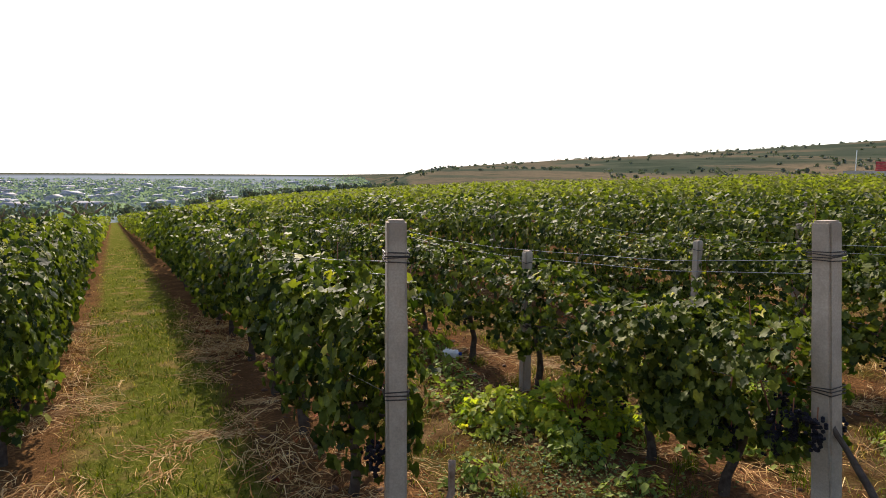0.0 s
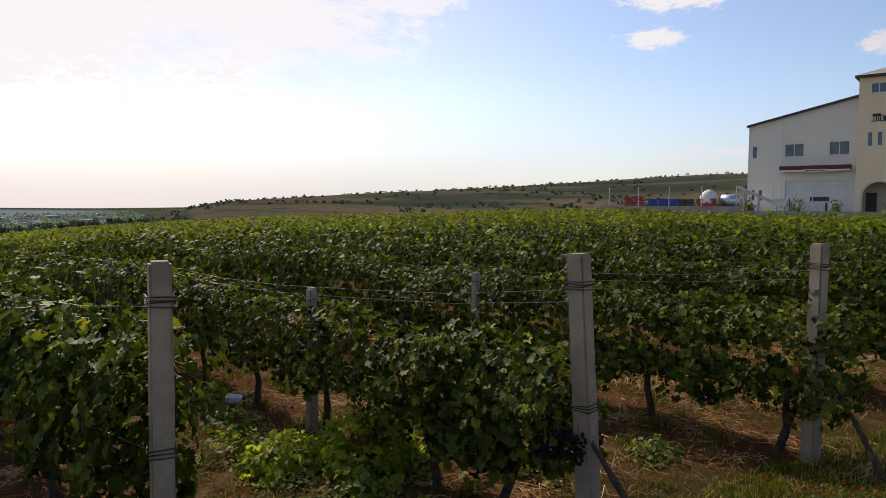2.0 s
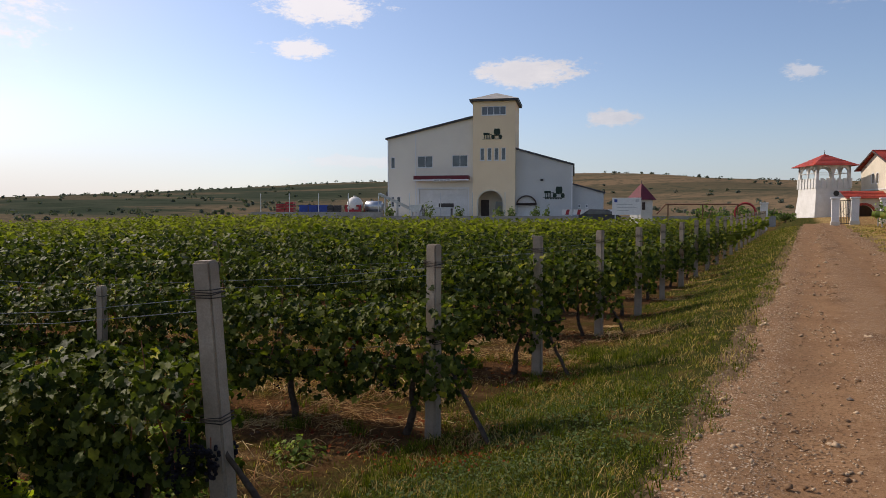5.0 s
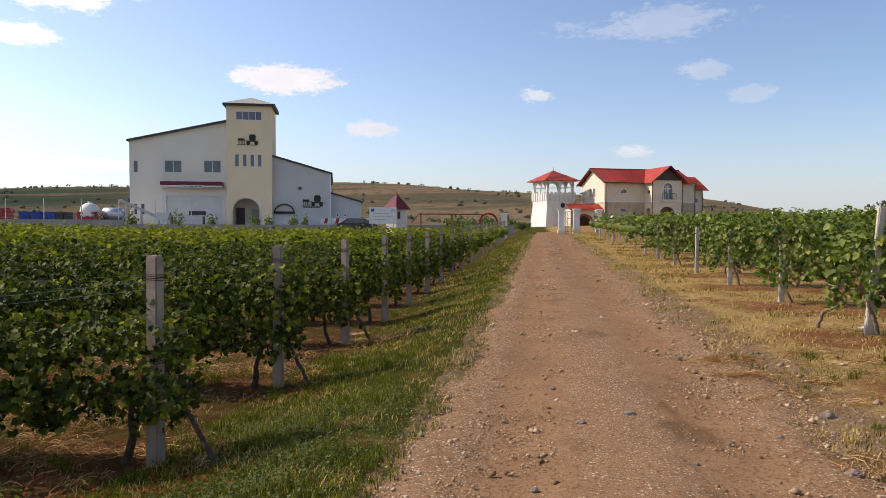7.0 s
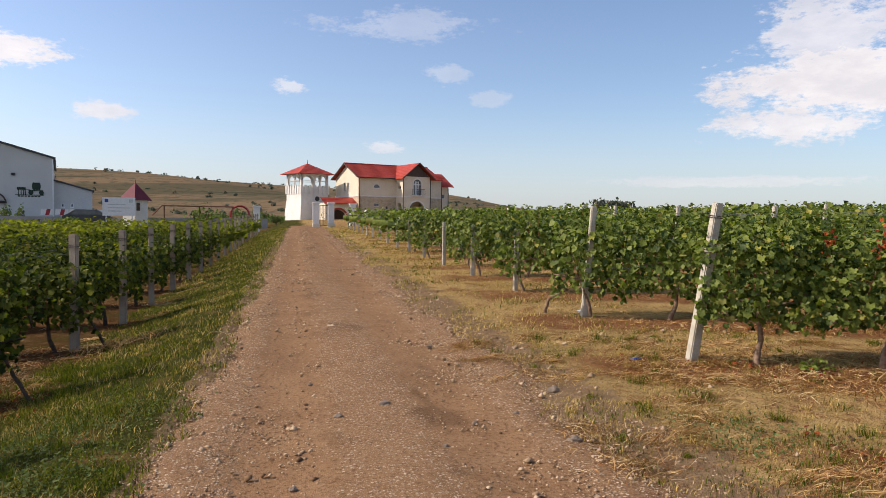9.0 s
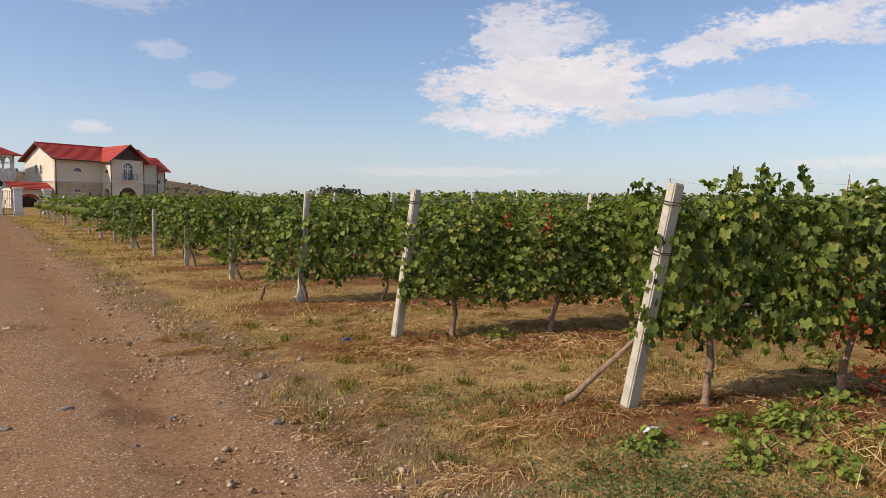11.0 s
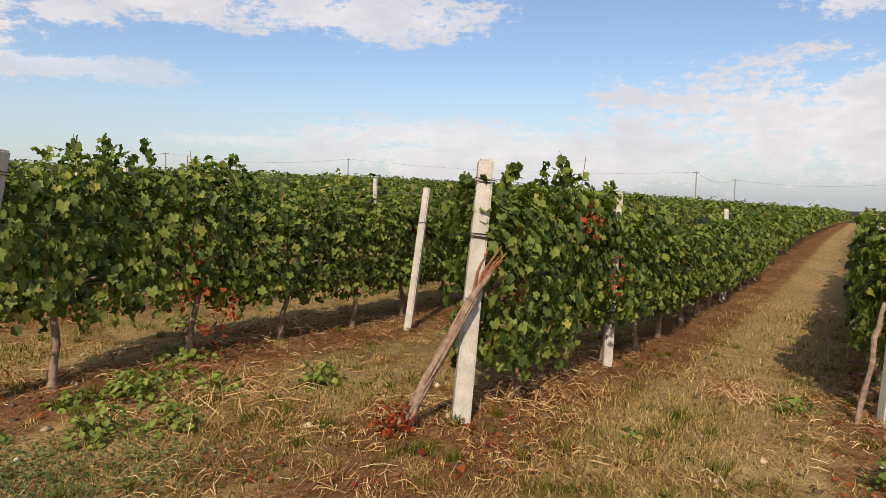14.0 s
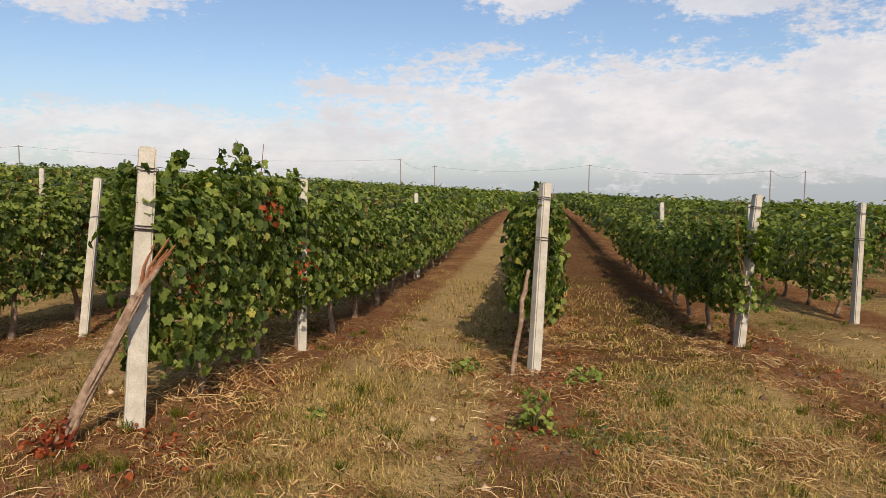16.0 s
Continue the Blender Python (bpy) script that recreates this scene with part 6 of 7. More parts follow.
build_lot()
build_winery()
build_yard_things()
build_car()
build_manor()
build_belvedere()
build_gate()

# ---- ground cover, clutter and distance ----
def patchy(x, y, s=1.0):
    """A soft random field between 0 and 1."""
    a = np.sin(x * 1.7 * s + 2.1 * np.sin(y * 0.9 * s)) * np.sin(y * 2.1 * s + 1.3 * np.sin(x * 1.3 * s + 0.7))
    b = np.sin(x * 5.3 * s + y * 2.9 * s) * np.sin(y * 4.7 * s - x * 3.1 * s + 1.9)
    return np.clip(0.5 + 0.38 * a + 0.22 * b, 0, 1)


def scatter(n, x0, x1, y0, y1, rng, want=None, near=0.0):
    """Random places in a rectangle, thinned by want(x, y)."""
    x, y = rng.uniform(x0, x1, n), rng.uniform(y0, y1, n)
    if want is not None:
        k = rng.random(n) < want(x, y)
        x, y = x[k], y[k]
    return x, y


def floor_z(x, y):
    w, e = road_edges(y)
    on = (x > w + 0.05) & (x < e - 0.05)
    return ground_z(x, y) + np.where(on, 0.012, lumps(x, y) * (1 - smooth(np.hypot(x, y), 20, 40)))


def blades(x, y, height, width, rng, lean=0.5, droop=0.35):
    """Grass blades: a narrow bent strip each."""
    n = len(x)
    a = rng.uniform(0, 2 * math.pi, n)
    d = np.stack([np.cos(a), np.sin(a)], -1)
    side = np.stack([-np.sin(a), np.cos(a)], -1) * (width * rng.uniform(0.6, 1.2, n))[:, None]
    h = height * rng.uniform(0.5, 1.2, n)
    out = h * rng.uniform(0.1, lean, n)
    z = floor_z(x, y) - 0.01
    p = np.stack([x, y], -1)
    low = np.column_stack([p - side, z]), np.column_stack([p + side, z])
    m = p + d * (out * 0.45)[:, None]
    mid = np.column_stack([m - side * 0.7, z + h * 0.62]), np.column_stack([m + side * 0.7, z + h * 0.62])
    tip = np.column_stack([p + d * (out * (1 + droop))[:, None], z + h])
    v = np.stack([*low, *mid, tip], 1).reshape(-1, 3)
    b = (np.arange(n) * 5)[:, None]
    f = np.concatenate([b + [0, 1, 3], b + [0, 3, 2], b + [2, 3, 4]])
    return v, f


def straws(x, y, length, width, rng, lift=0.03):
    """Dry stems lying about, each a narrow bent ribbon."""
    n = len(x)
    a = rng.uniform(0, 2 * math.pi, n)
    L = length * rng.uniform(0.4, 1.3, n)
    k = rng.normal(0, 0.28, n)
    pts = []
    for t in (-0.5, 0.0, 0.5):
        b = a + k * t
        px, py = x + np.cos(b) * L * t, y + np.sin(b) * L * t
        pz = floor_z(px, py) + 0.006 + lift * rng.random(n) * (1 if t else 1.6)
        s = np.stack([-np.sin(b), np.cos(b)], -1) * width * rng.uniform(0.6, 1.3, n)[:, None]
        pts += [np.column_stack([px - s[:, 0], py - s[:, 1], pz]), np.column_stack([px + s[:, 0], py + s[:, 1], pz + 0.003])]
    v = np.stack(pts, 1).reshape(-1, 3)
    b = (np.arange(n) * 6)[:, None]
    f = np.concatenate([b + [0, 1, 3], b + [0, 3, 2], b + [2, 3, 5], b + [2, 5, 4]])
    return v, f


def straw_clumps(cx, cy, radius, count, length, width, rng, lift=0.05):
    """Bundles of dry stems: those of one bundle lie roughly the same way, curling."""
    k = len(cx)
    i = np.repeat(np.arange(k), count)
    n = len(i)
    turn = rng.uniform(0, math.pi, k)[i]
    along, across = rng.normal(0, 1, n) * radius[i] * 0.75, rng.normal(0, 1, n) * radius[i] * 0.4
    x = cx[i] + np.cos(turn) * along - np.sin(turn) * across
    y = cy[i] + np.sin(turn) * along + np.cos(turn) * across
    a = turn + rng.normal(0, 0.45, n) + (rng.random(n) < 0.15) * rng.uniform(0, 3, n)
    L = length * rng.uniform(0.3, 1.25, n)
    bend = rng.normal(0, 0.4, n)
    pts = []
    for t in (-0.5, -0.17, 0.17, 0.5):
        b = a + bend * t
        px, py = x + np.cos(b) * L * t, y + np.sin(b) * L * t
        pz = floor_z(px, py) + 0.005 + lift * rng.random(n) * (0.6 if abs(t) > 0.3 else 1.1)
        s = np.stack([-np.sin(b), np.cos(b)], -1) * width * rng.uniform(0.6, 1.3, n)[:, None]
        pts += [np.column_stack([px - s[:, 0], py - s[:, 1], pz]), np.column_stack([px + s[:, 0], py + s[:, 1], pz + 0.002])]
    v = np.stack(pts, 1).reshape(-1, 3)
    b = (np.arange(n) * 8)[:, None]
    f = np.concatenate([b + [q, q + 1, q + 3] for q in (0, 2, 4)] + [b + [q, q + 3, q + 2] for q in (0, 2, 4)])
    return v, f


def tufts(cx, cy, radius, tall, count, width, rng):
    """Grass tufts: blades that spread from a few close roots."""
    i = np.repeat(np.arange(len(cx)), count)
    x, y = cx[i] + rng.normal(0, 1, len(i)) * radius[i] * 0.5, cy[i] + rng.normal(0, 1, len(i)) * radius[i] * 0.5
    return blades(x, y, tall[i] if hasattr(tall, "shape") else tall, width, rng, 1.1, 0.5)


def pebbles(x, y, size, rng, sink=0.25):
    """Rough small stones, eight faces each."""
    n = len(x)
    t = np.array([(1, 0, 0), (-1, 0, 0), (0, 1, 0), (0, -1, 0), (0, 0, 1), (0, 0, -1)], float)
    f = np.array([(0, 2, 4), (2, 1, 4), (1, 3, 4), (3, 0, 4), (2, 0, 5), (1, 2, 5), (3, 1, 5), (0, 3, 5)])
    a = rng.uniform(0, 2 * math.pi, n)
    v = t[None] * rng.uniform(0.7, 1.3, (n, 6, 1)) + rng.normal(0, 0.14, (n, 6, 3))
    v[:, :, 2] *= rng.uniform(0.45, 0.8, n)[:, None]
    c, s = np.cos(a)[:, None], np.sin(a)[:, None]
    v = np.stack([v[..., 0] * c - v[..., 1] * s, v[..., 0] * s + v[..., 1] * c, v[..., 2]], -1) * size[:, None, None]
    v += np.stack([x, y, floor_z(x, y) + size * sink], -1)[:, None]
    return v.reshape(-1, 3), (f[None] + (np.arange(n) * 6)[:, None, None]).reshape(-1, 3)


def stuff(name, label, category, chunks, material):
    v, f = joined(chunks)
    return tagged(new(name, mesh_of(name, v, [f], material)), label, category, kind="stuff")


def off_rows_a(x, y):
    d = -0.156 * x + 0.988 * y
    d = d - np.maximum(3.34 - d, 0) * 0.33
    return np.abs(((d - 3.34) / 2.70 + 0.5) % 1 - 0.5) * 2.70


def off_rows_b(x, y):
    d = 0.399 * x + 0.917 * y
    d = d + np.minimum(d - 2.12, 0) * 0.214
    return np.abs(((d - 2.12) / 2.95 + 0.5) % 1 - 0.5) * 2.95


def lay_ground_cover():
    rng = np.random.default_rng(21)
    green, dry = [], []
    off_road = lambda x, y: (x < road_edges(y)[0] + 0.12) | (x > road_edges(y)[1] - 0.15)
    # green verge west of the track
    for n, y0, y1, h, w in ((46000, 0.5, 8, 0.055, 0.0038), (26000, 8, 20, 0.06, 0.005), (18000, 20, 62, 0.09, 0.009)):
        x, y = scatter(n, -3.3, -0.75, y0, y1, rng, lambda x, y: off_road(x, y) * (0.3 + 0.7 * smooth(patchy(x, y) + 0.25 * (patchy(x, y, 2.7) - 0.5), 0.25, 0.60)) * (0.6 + 0.4 * smooth(-x, 0.9, 1.2)))
        pick = rng.random(len(x)) < 0.55 + 0.4 * smooth(patchy(x + 5, y, 1.3), 0.35, 0.6)
        green.append(blades(x[pick], y[pick], h * (0.6 + 0.9 * patchy(x[pick], y[pick], 2.2)), w, rng, 1.3, 0.6))
        dry.append(blades(x[~pick], y[~pick], h * 1.1, w, rng, 1.4))
    # sward between the western rows
    for n, x0, x1, y0, y1, h, w in ((34000, -11, -3.2, -3.5, 9, 0.058, 0.0040), (16000, -34, -10, -8, 1, 0.05, 0.011)):
        x, y = scatter(n, x0, x1, y0, y1, rng, lambda x, y: smooth(off_rows_a(x, y), 0.35, 0.75) * (0.3 + 0.7 * patchy(x, y)))
        pick = rng.random(len(x)) < (0.82 if x0 < -20 else 0.55)
        green.append(blades(x[pick], y[pick], h, w, rng, 1.3, 0.6))
        dry.append(blades(x[~pick], y[~pick], h, w, rng, 1.5, 0.6))
    # the grassy alley, tufted
    x, y = scatter(40000, -13, -3.6, -3.2, 1.2, rng, lambda x, y: smooth(off_rows_a(x, y), 0.30, 0.62) * (0.25 + 0.75 * smooth(patchy(x, y, 1.6), 0.3, 0.7)))
    pick = rng.random(len(x)) < 0.7 + 0.3 * smooth(off_rows_a(x, y), 0.45, 0.7)
    green.append(blades(x[pick], y[pick], 0.03 + 0.04 * patchy(x[pick], y[pick], 2.5), 0.005, rng, 1.4, 0.7))
    dry.append(blades(x[~pick], y[~pick], 0.045, 0.0042, rng, 1.6, 0.7))
    # cropped dry sward east of the track
    for n, x0, x1, y0, y1, h, w, g in ((58000, 1.9, 6.0, -5, 9, 0.046, 0.0032, 0.36), (22000, 1.9, 5.5, 9, 30, 0.06, 0.007, 0.25), (28000, 4.5, 14, -11, 6.5, 0.06, 0.004, 0.62), (12000, 2.2, 5.5, 30, 62, 0.08, 0.012, 0.25)):
        x, y = scatter(n, x0, x1, y0, y1, rng, lambda x, y: off_road(x, y) * (1 - 0.85 * smooth(-off_rows_b(x, y), -0.95, -0.55) * smooth(x, 4.0, 5.0)) * (0.08 + 0.92 * smooth(patchy(x, y, 0.8) + 0.5 * (patchy(x, y, 2.9) - 0.5), 0.36, 0.60)))
        pick = patchy(x, y, 1.4) + rng.normal(0, 0.18, len(x)) > 1 - g * 1.25
        green.append(blades(x[pick], y[pick], h * 1.2, w, rng, 0.7))
        dry.append(blades(x[~pick], y[~pick], h, w, rng, 1.1, 0.6))
    # thick golden stubble before the south-eastern rows and down their first alley
    for n, x0, x1, y0, y1, h, w in ((28000, 2.3, 6.2, -5.5, -0.1, 0.050, 0.0034), (15000, 5.5, 15, -7, 0, 0.06, 0.006)):
        x, y = scatter(n, x0, x1, y0, y1, rng, lambda x, y: off_road(x, y) * smooth(off_rows_b(x, y), 0.30, 0.65) * (0.25 + 0.75 * smooth(patchy(x, y, 0.6), 0.25, 0.55)))
        pick = rng.random(len(x)) < 0.16
        green.append(blades(x[pick], y[pick], h, w, rng, 1.2, 0.6))
        dry.append(blades(x[~pick], y[~pick], h, w, rng, 1.4, 0.6))
    # thin growth along the crown and edges of the track
    x, y = scatter(2600, -1.1, 2.5, 0, 30, rng, lambda x, y: np.exp(-((x - road_edges(y)[0]) / 0.2) ** 2) + np.exp(-((x - road_edges(y)[1]) / 0.28) ** 2))
    dry.append(blades(x, y, 0.06, 0.004, rng, 0.9))
    # tufts among the litter
    for n, x0, x1, y0, y1 in ((230, 2.2, 5.0, -5, 9), (260, 4.5, 11, -9, 9)):
        cx, cy = scatter(n, x0, x1, y0, y1, rng, lambda x, y: 0.3 + 0.7 * patchy(x, y, 0.7))
        green.append(tufts(cx, cy, rng.uniform(0.04, 0.13, len(cx)), rng.uniform(0.04, 0.10, len(cx)), 60, 0.0026, rng))
    for n, x0, x1, y0, y1 in ((220, -9, -3.0, 1.2, 9), (90, -3.3, -1.5, 1.5, 10)):
        cx, cy = scatter(n, x0, x1, y0, y1, rng)
        green.append(tufts(cx, cy, rng.uniform(0.05, 0.16, len(cx)), rng.uniform(0.05, 0.16, len(cx)), 70, 0.003, rng))
    cx, cy = scatter(200, 2.2, 9, -7, 9, rng)
    dry.append(tufts(cx, cy, rng.uniform(0.04, 0.12, len(cx)), rng.uniform(0.03, 0.08, len(cx)), 50, 0.0026, rng))
    stuff("grass", "short green grass along the track and rows", "grass", green, M_GRASS)
    stuff("dry_grass", "cropped yellow dry grass", "grass", dry, M_DRYGRASS)
    lie = []
    for n, x0, x1, y0, y1, L in ((9000, -12, -2.9, -2, 12, 0.10), (9000, 3.2, 9.5, -8, 10, 0.08), (7000, 1.8, 5.5, -5, 14, 0.06), (1600, -4.5, -2.4, 12, 40, 0.25)):
        def want(x, y):
            west = smooth(-off_rows_a(x, y), -0.95, -0.35) * (x < 0)
            east = (smooth(-off_rows_b(x, y), -1.2, -0.6) * smooth(x, 3.6, 4.6) + 0.35) * (x > 0)
            return (west + east) * smooth(patchy(x, y, 0.9), 0.3, 0.7)
        x, y = scatter(int(n * 1.5), x0, x1, y0, y1, rng, want)
        lie.append(straws(x, y, L * 1.4, 0.0020, rng))
    # heaps of cut stems by the rows
    for cx, cy, r, n in ((-4.6, 6.6, 0.55, 420), (-3.9, 9.0, 0.5, 260), (-2.6, 11.0, 0.5, 200), (5.6, 5.3, 0.5, 260), (7.6, 2.6, 0.5, 240), (6.6, -2.0, 0.45, 300), (8.2, 7.4, 0.6, 260), (9.5, 9.6, 0.6, 220), (4.9, 1.9, 0.5, 260), (5.6, -0.3, 0.5, 220), (-8.5, -0.2, 0.4, 200), (-6.0, 1.2, 0.4, 200), (-5.0, 0.2, 0.4, 200), (-7.4, -1.6, 0.4, 220), (-10.0, -0.4, 0.5, 220), (-5.4, 6.2, 0.5, 260), (-4.3, 3.9, 0.5, 200), (-5.6, 9.0, 0.6, 260), (-9.0, -1.9, 0.4, 200)):
        x, y = cx + rng.normal(0, r * 0.7, n), cy + rng.normal(0, r * 0.45, n)
        lie.append(straws(x, y, 0.24, 0.0021, rng, 0.09))
    for n, x0, x1, y0, y1 in ((720, 3.0, 9.5, -7, 9), (380, 1.9, 4.6, -4, 9), (620, -11, -2.8, -2.5, 11), (150, -9, -3.6, -1.6, 0.6), (80, -4.2, -2.6, 11, 24)):
        cx, cy = scatter(n, x0, x1, y0, y1, rng, lambda x, y: np.where(x < 0, 0.25 + 0.75 * smooth(-off_rows_a(x, y), -1.0, -0.5), 0.30 + 0.7 * smooth(-off_rows_b(x, y), -1.35, -0.8)) * smooth(patchy(x, y, 0.9), 0.25, 0.6) * (1 - 0.85 * np.exp(-((x - 4.1) ** 2 + (y - 0.9) ** 2) / 0.8)))
        lie.append(straw_clumps(cx, cy, rng.uniform(0.08, 0.30, len(cx)), 52, 0.22, 0.0018, rng, 0.035))
    stuff("straw_litter", "tan cut stems and straw strewn on the ground", "straw", lie, M_STRAW)
    fallen = []
    for n, x0, x1, y0, y1 in ((3400, -11, -2.6, -1, 11), (2300, 3.6, 9.5, -7, 9), (300, -4.2, -2.4, 9, 22)):
        x, y = scatter(n * 3, x0, x1, y0, y1, rng, lambda x, y: np.where(x < 0, smooth(-off_rows_a(x, y), -0.8, -0.2), smooth(-off_rows_b(x, y), -0.9, -0.3)) * smooth(patchy(x, y, 1.2), 0.45, 0.75))
        p = np.column_stack([x, y, floor_z(x, y) + rng.uniform(0.012, 0.035, len(x))])
        up = np.column_stack([rng.normal(0, 0.45, (len(x), 2)), np.ones(len(x))])
        fallen.append(leaves(p, up, rng.uniform(0.018, 0.05, len(x)), "kite", rng))
    # drifts of red leaves
    for cx, cy, r, n in ((-2.75, 4.9, 0.28, 260), (-2.9, 3.2, 0.3, 90), (4.5, 0.0, 0.24, 110), (4.25, -0.4, 0.25, 50), (4.9, 3.5, 0.4, 80), (6.3, 2.7, 0.4, 120), (-3.6, 5.1, 0.4, 160), (-2.9, 7.6, 0.4, 100)):
        x, y = cx + rng.normal(0, r, n), cy + rng.normal(0, r * 0.7, n)
        p = np.column_stack([x, y, floor_z(x, y) + rng.uniform(0.012, 0.04, n)])
        fallen.append(leaves(p, np.column_stack([rng.normal(0, 0.6, (n, 2)), np.ones(n)]), rng.uniform(0.012, 0.034, n), "kite", rng))
    stuff("fallen_leaves", "withered red and brown leaves on the ground", "leaves", fallen, M_REDLEAF)
    rocks = []
    for n, y0, y1, lo in ((34000, 0.8, 9, 0.0068), (12000, 9, 20, 0.011), (3500, 20, 50, 0.018)):
        x, y = scatter(n, -1.15, 2.7, y0, y1, rng, lambda x, y: 0.08 + 0.35 * smooth(patchy(x, y, 0.9), 0.45, 0.8) + 0.6 * np.exp(-((x - 0.62) / 0.30) ** 2) + 0.6 * np.exp(-((x + 0.8) / 0.25) ** 2) + 0.5 * np.exp(-((x - 2.1) / 0.35) ** 2))
        rocks.append(pebbles(x, y, lo * (1 + rng.pareto(3.4, len(x))).clip(1, 5), rng, 0.05))
    x, y = scatter(420, 1.9, 6, -4, 9, rng)
    rocks.append(pebbles(x, y, 0.010 * (1 + rng.pareto(2.5, len(x))).clip(1, 4), rng))
    stuff("gravel", "grey and tan loose stones on the track", "gravel", rocks, M_STONE)
    x, y = scatter(9000, 3.7, 12, -8, 9, rng, lambda x, y: smooth(-off_rows_b(x, y), -1.0, -0.3) * 0.7)
    x2, y2 = scatter(3500, -9, -3.2, -1, 9, rng, lambda x, y: smooth(-off_rows_a(x, y), -0.7, -0.2) * 0.7)
    clods = [pebbles(np.r_[x, x2], np.r_[y, y2], 0.008 * (1 + rng.pareto(2.2, len(x) + len(x2))).clip(1, 5), rng, 0.1)]
    stuff("soil_clods", "crumbled brown soil under the vines", "soil", clods, M_CLOD)


def lay_stones():
    rng = np.random.default_rng(77)
    for i, (x, y, s) in enumerate(((0.72, 6.04, 0.050), (0.30, 5.75, 0.035), (1.95, 4.85, 0.04), (2.35, 6.3, 0.05), (-0.05, 4.3, 0.022), (1.35, 5.4, 0.022), (0.6, 7.9, 0.028), (1.6, 8.6, 0.03), (0.1, 6.9, 0.024), (1.0, 4.9, 0.02), (1.75, 5.6, 0.025))):
        bm = bmesh.new()
        z = float(floor_z(np.array([x]), np.array([y]))[0])
        bmesh.ops.create_icosphere(bm, subdivisions=3, radius=s)
        for v in bm.verts:
            q = v.co / s * 1.3 + Vector((i * 3.7, 0, 0))
            v.co *= 1 + 0.45 * noise.noise(q) + 0.15 * noise.noise(q * 3)
            v.co = Vector((v.co.x * 1.15 + x, v.co.y * 0.9 + y, v.co.z * 0.7 + z + s * 0.28))
        tagged(part("stone", bm, M_ROCK), "rough grey-brown stone lying on the track", "stone", "loose stones")


def leafy_plant(name, label, x, y, radius, tall, n, size, material, seed, shape="lobed", category="plant"):
    """A low plant: stems fanning out from one root, leaves at all heights."""
    rng, rnd = np.random.default_rng(seed), random.Random(seed)
    z = float(floor_z(np.array([x]), np.array([y]))[0])
    root = thing(name, label, category, "low plants", place=Matrix.Translation((x, y, z)))
    bm = bmesh.new()
    for i in range(max(4, n // 14)):
        a, d = rnd.uniform(0, 6.28), radius * rnd.uniform(0.2, 0.9)
        e = Vector((math.cos(a) * d, math.sin(a) * d, tall * rnd.uniform(0.4, 0.95)))
        add_tube(bm, [(0, 0, -0.03), e * 0.5 + Vector((0, 0, tall * 0.15)), e], [0.006, 0.005, 0.002], 4)
    tagged(part("stem", bm, M_CANE if material is M_YELLOWLEAF else M_WEED, root), kind="stuff")
    a = rng.uniform(0, 2 * math.pi, n)
    d = radius * np.sqrt(rng.random(n)) * (1 + 0.25 * np.sin(3 * a + seed))
    h = tall * (0.12 + 0.88 * rng.random(n)) * np.clip(1.15 - (d / radius) ** 2, 0.15, 1)
    p = np.column_stack([np.cos(a) * d, np.sin(a) * d, h])
    f = np.column_stack([np.cos(a) * 0.4 + rng.normal(0, 0.35, n), np.sin(a) * 0.4 + rng.normal(0, 0.35, n), 0.9 + 0 * a])
    v, t = leaves(p, f, rng.uniform(0.6, 1.25, n) * size, shape, rng)
    ob = tagged(new("foliage", mesh_of("foliage", v, [t], material)), kind="stuff")
    ob.parent = root


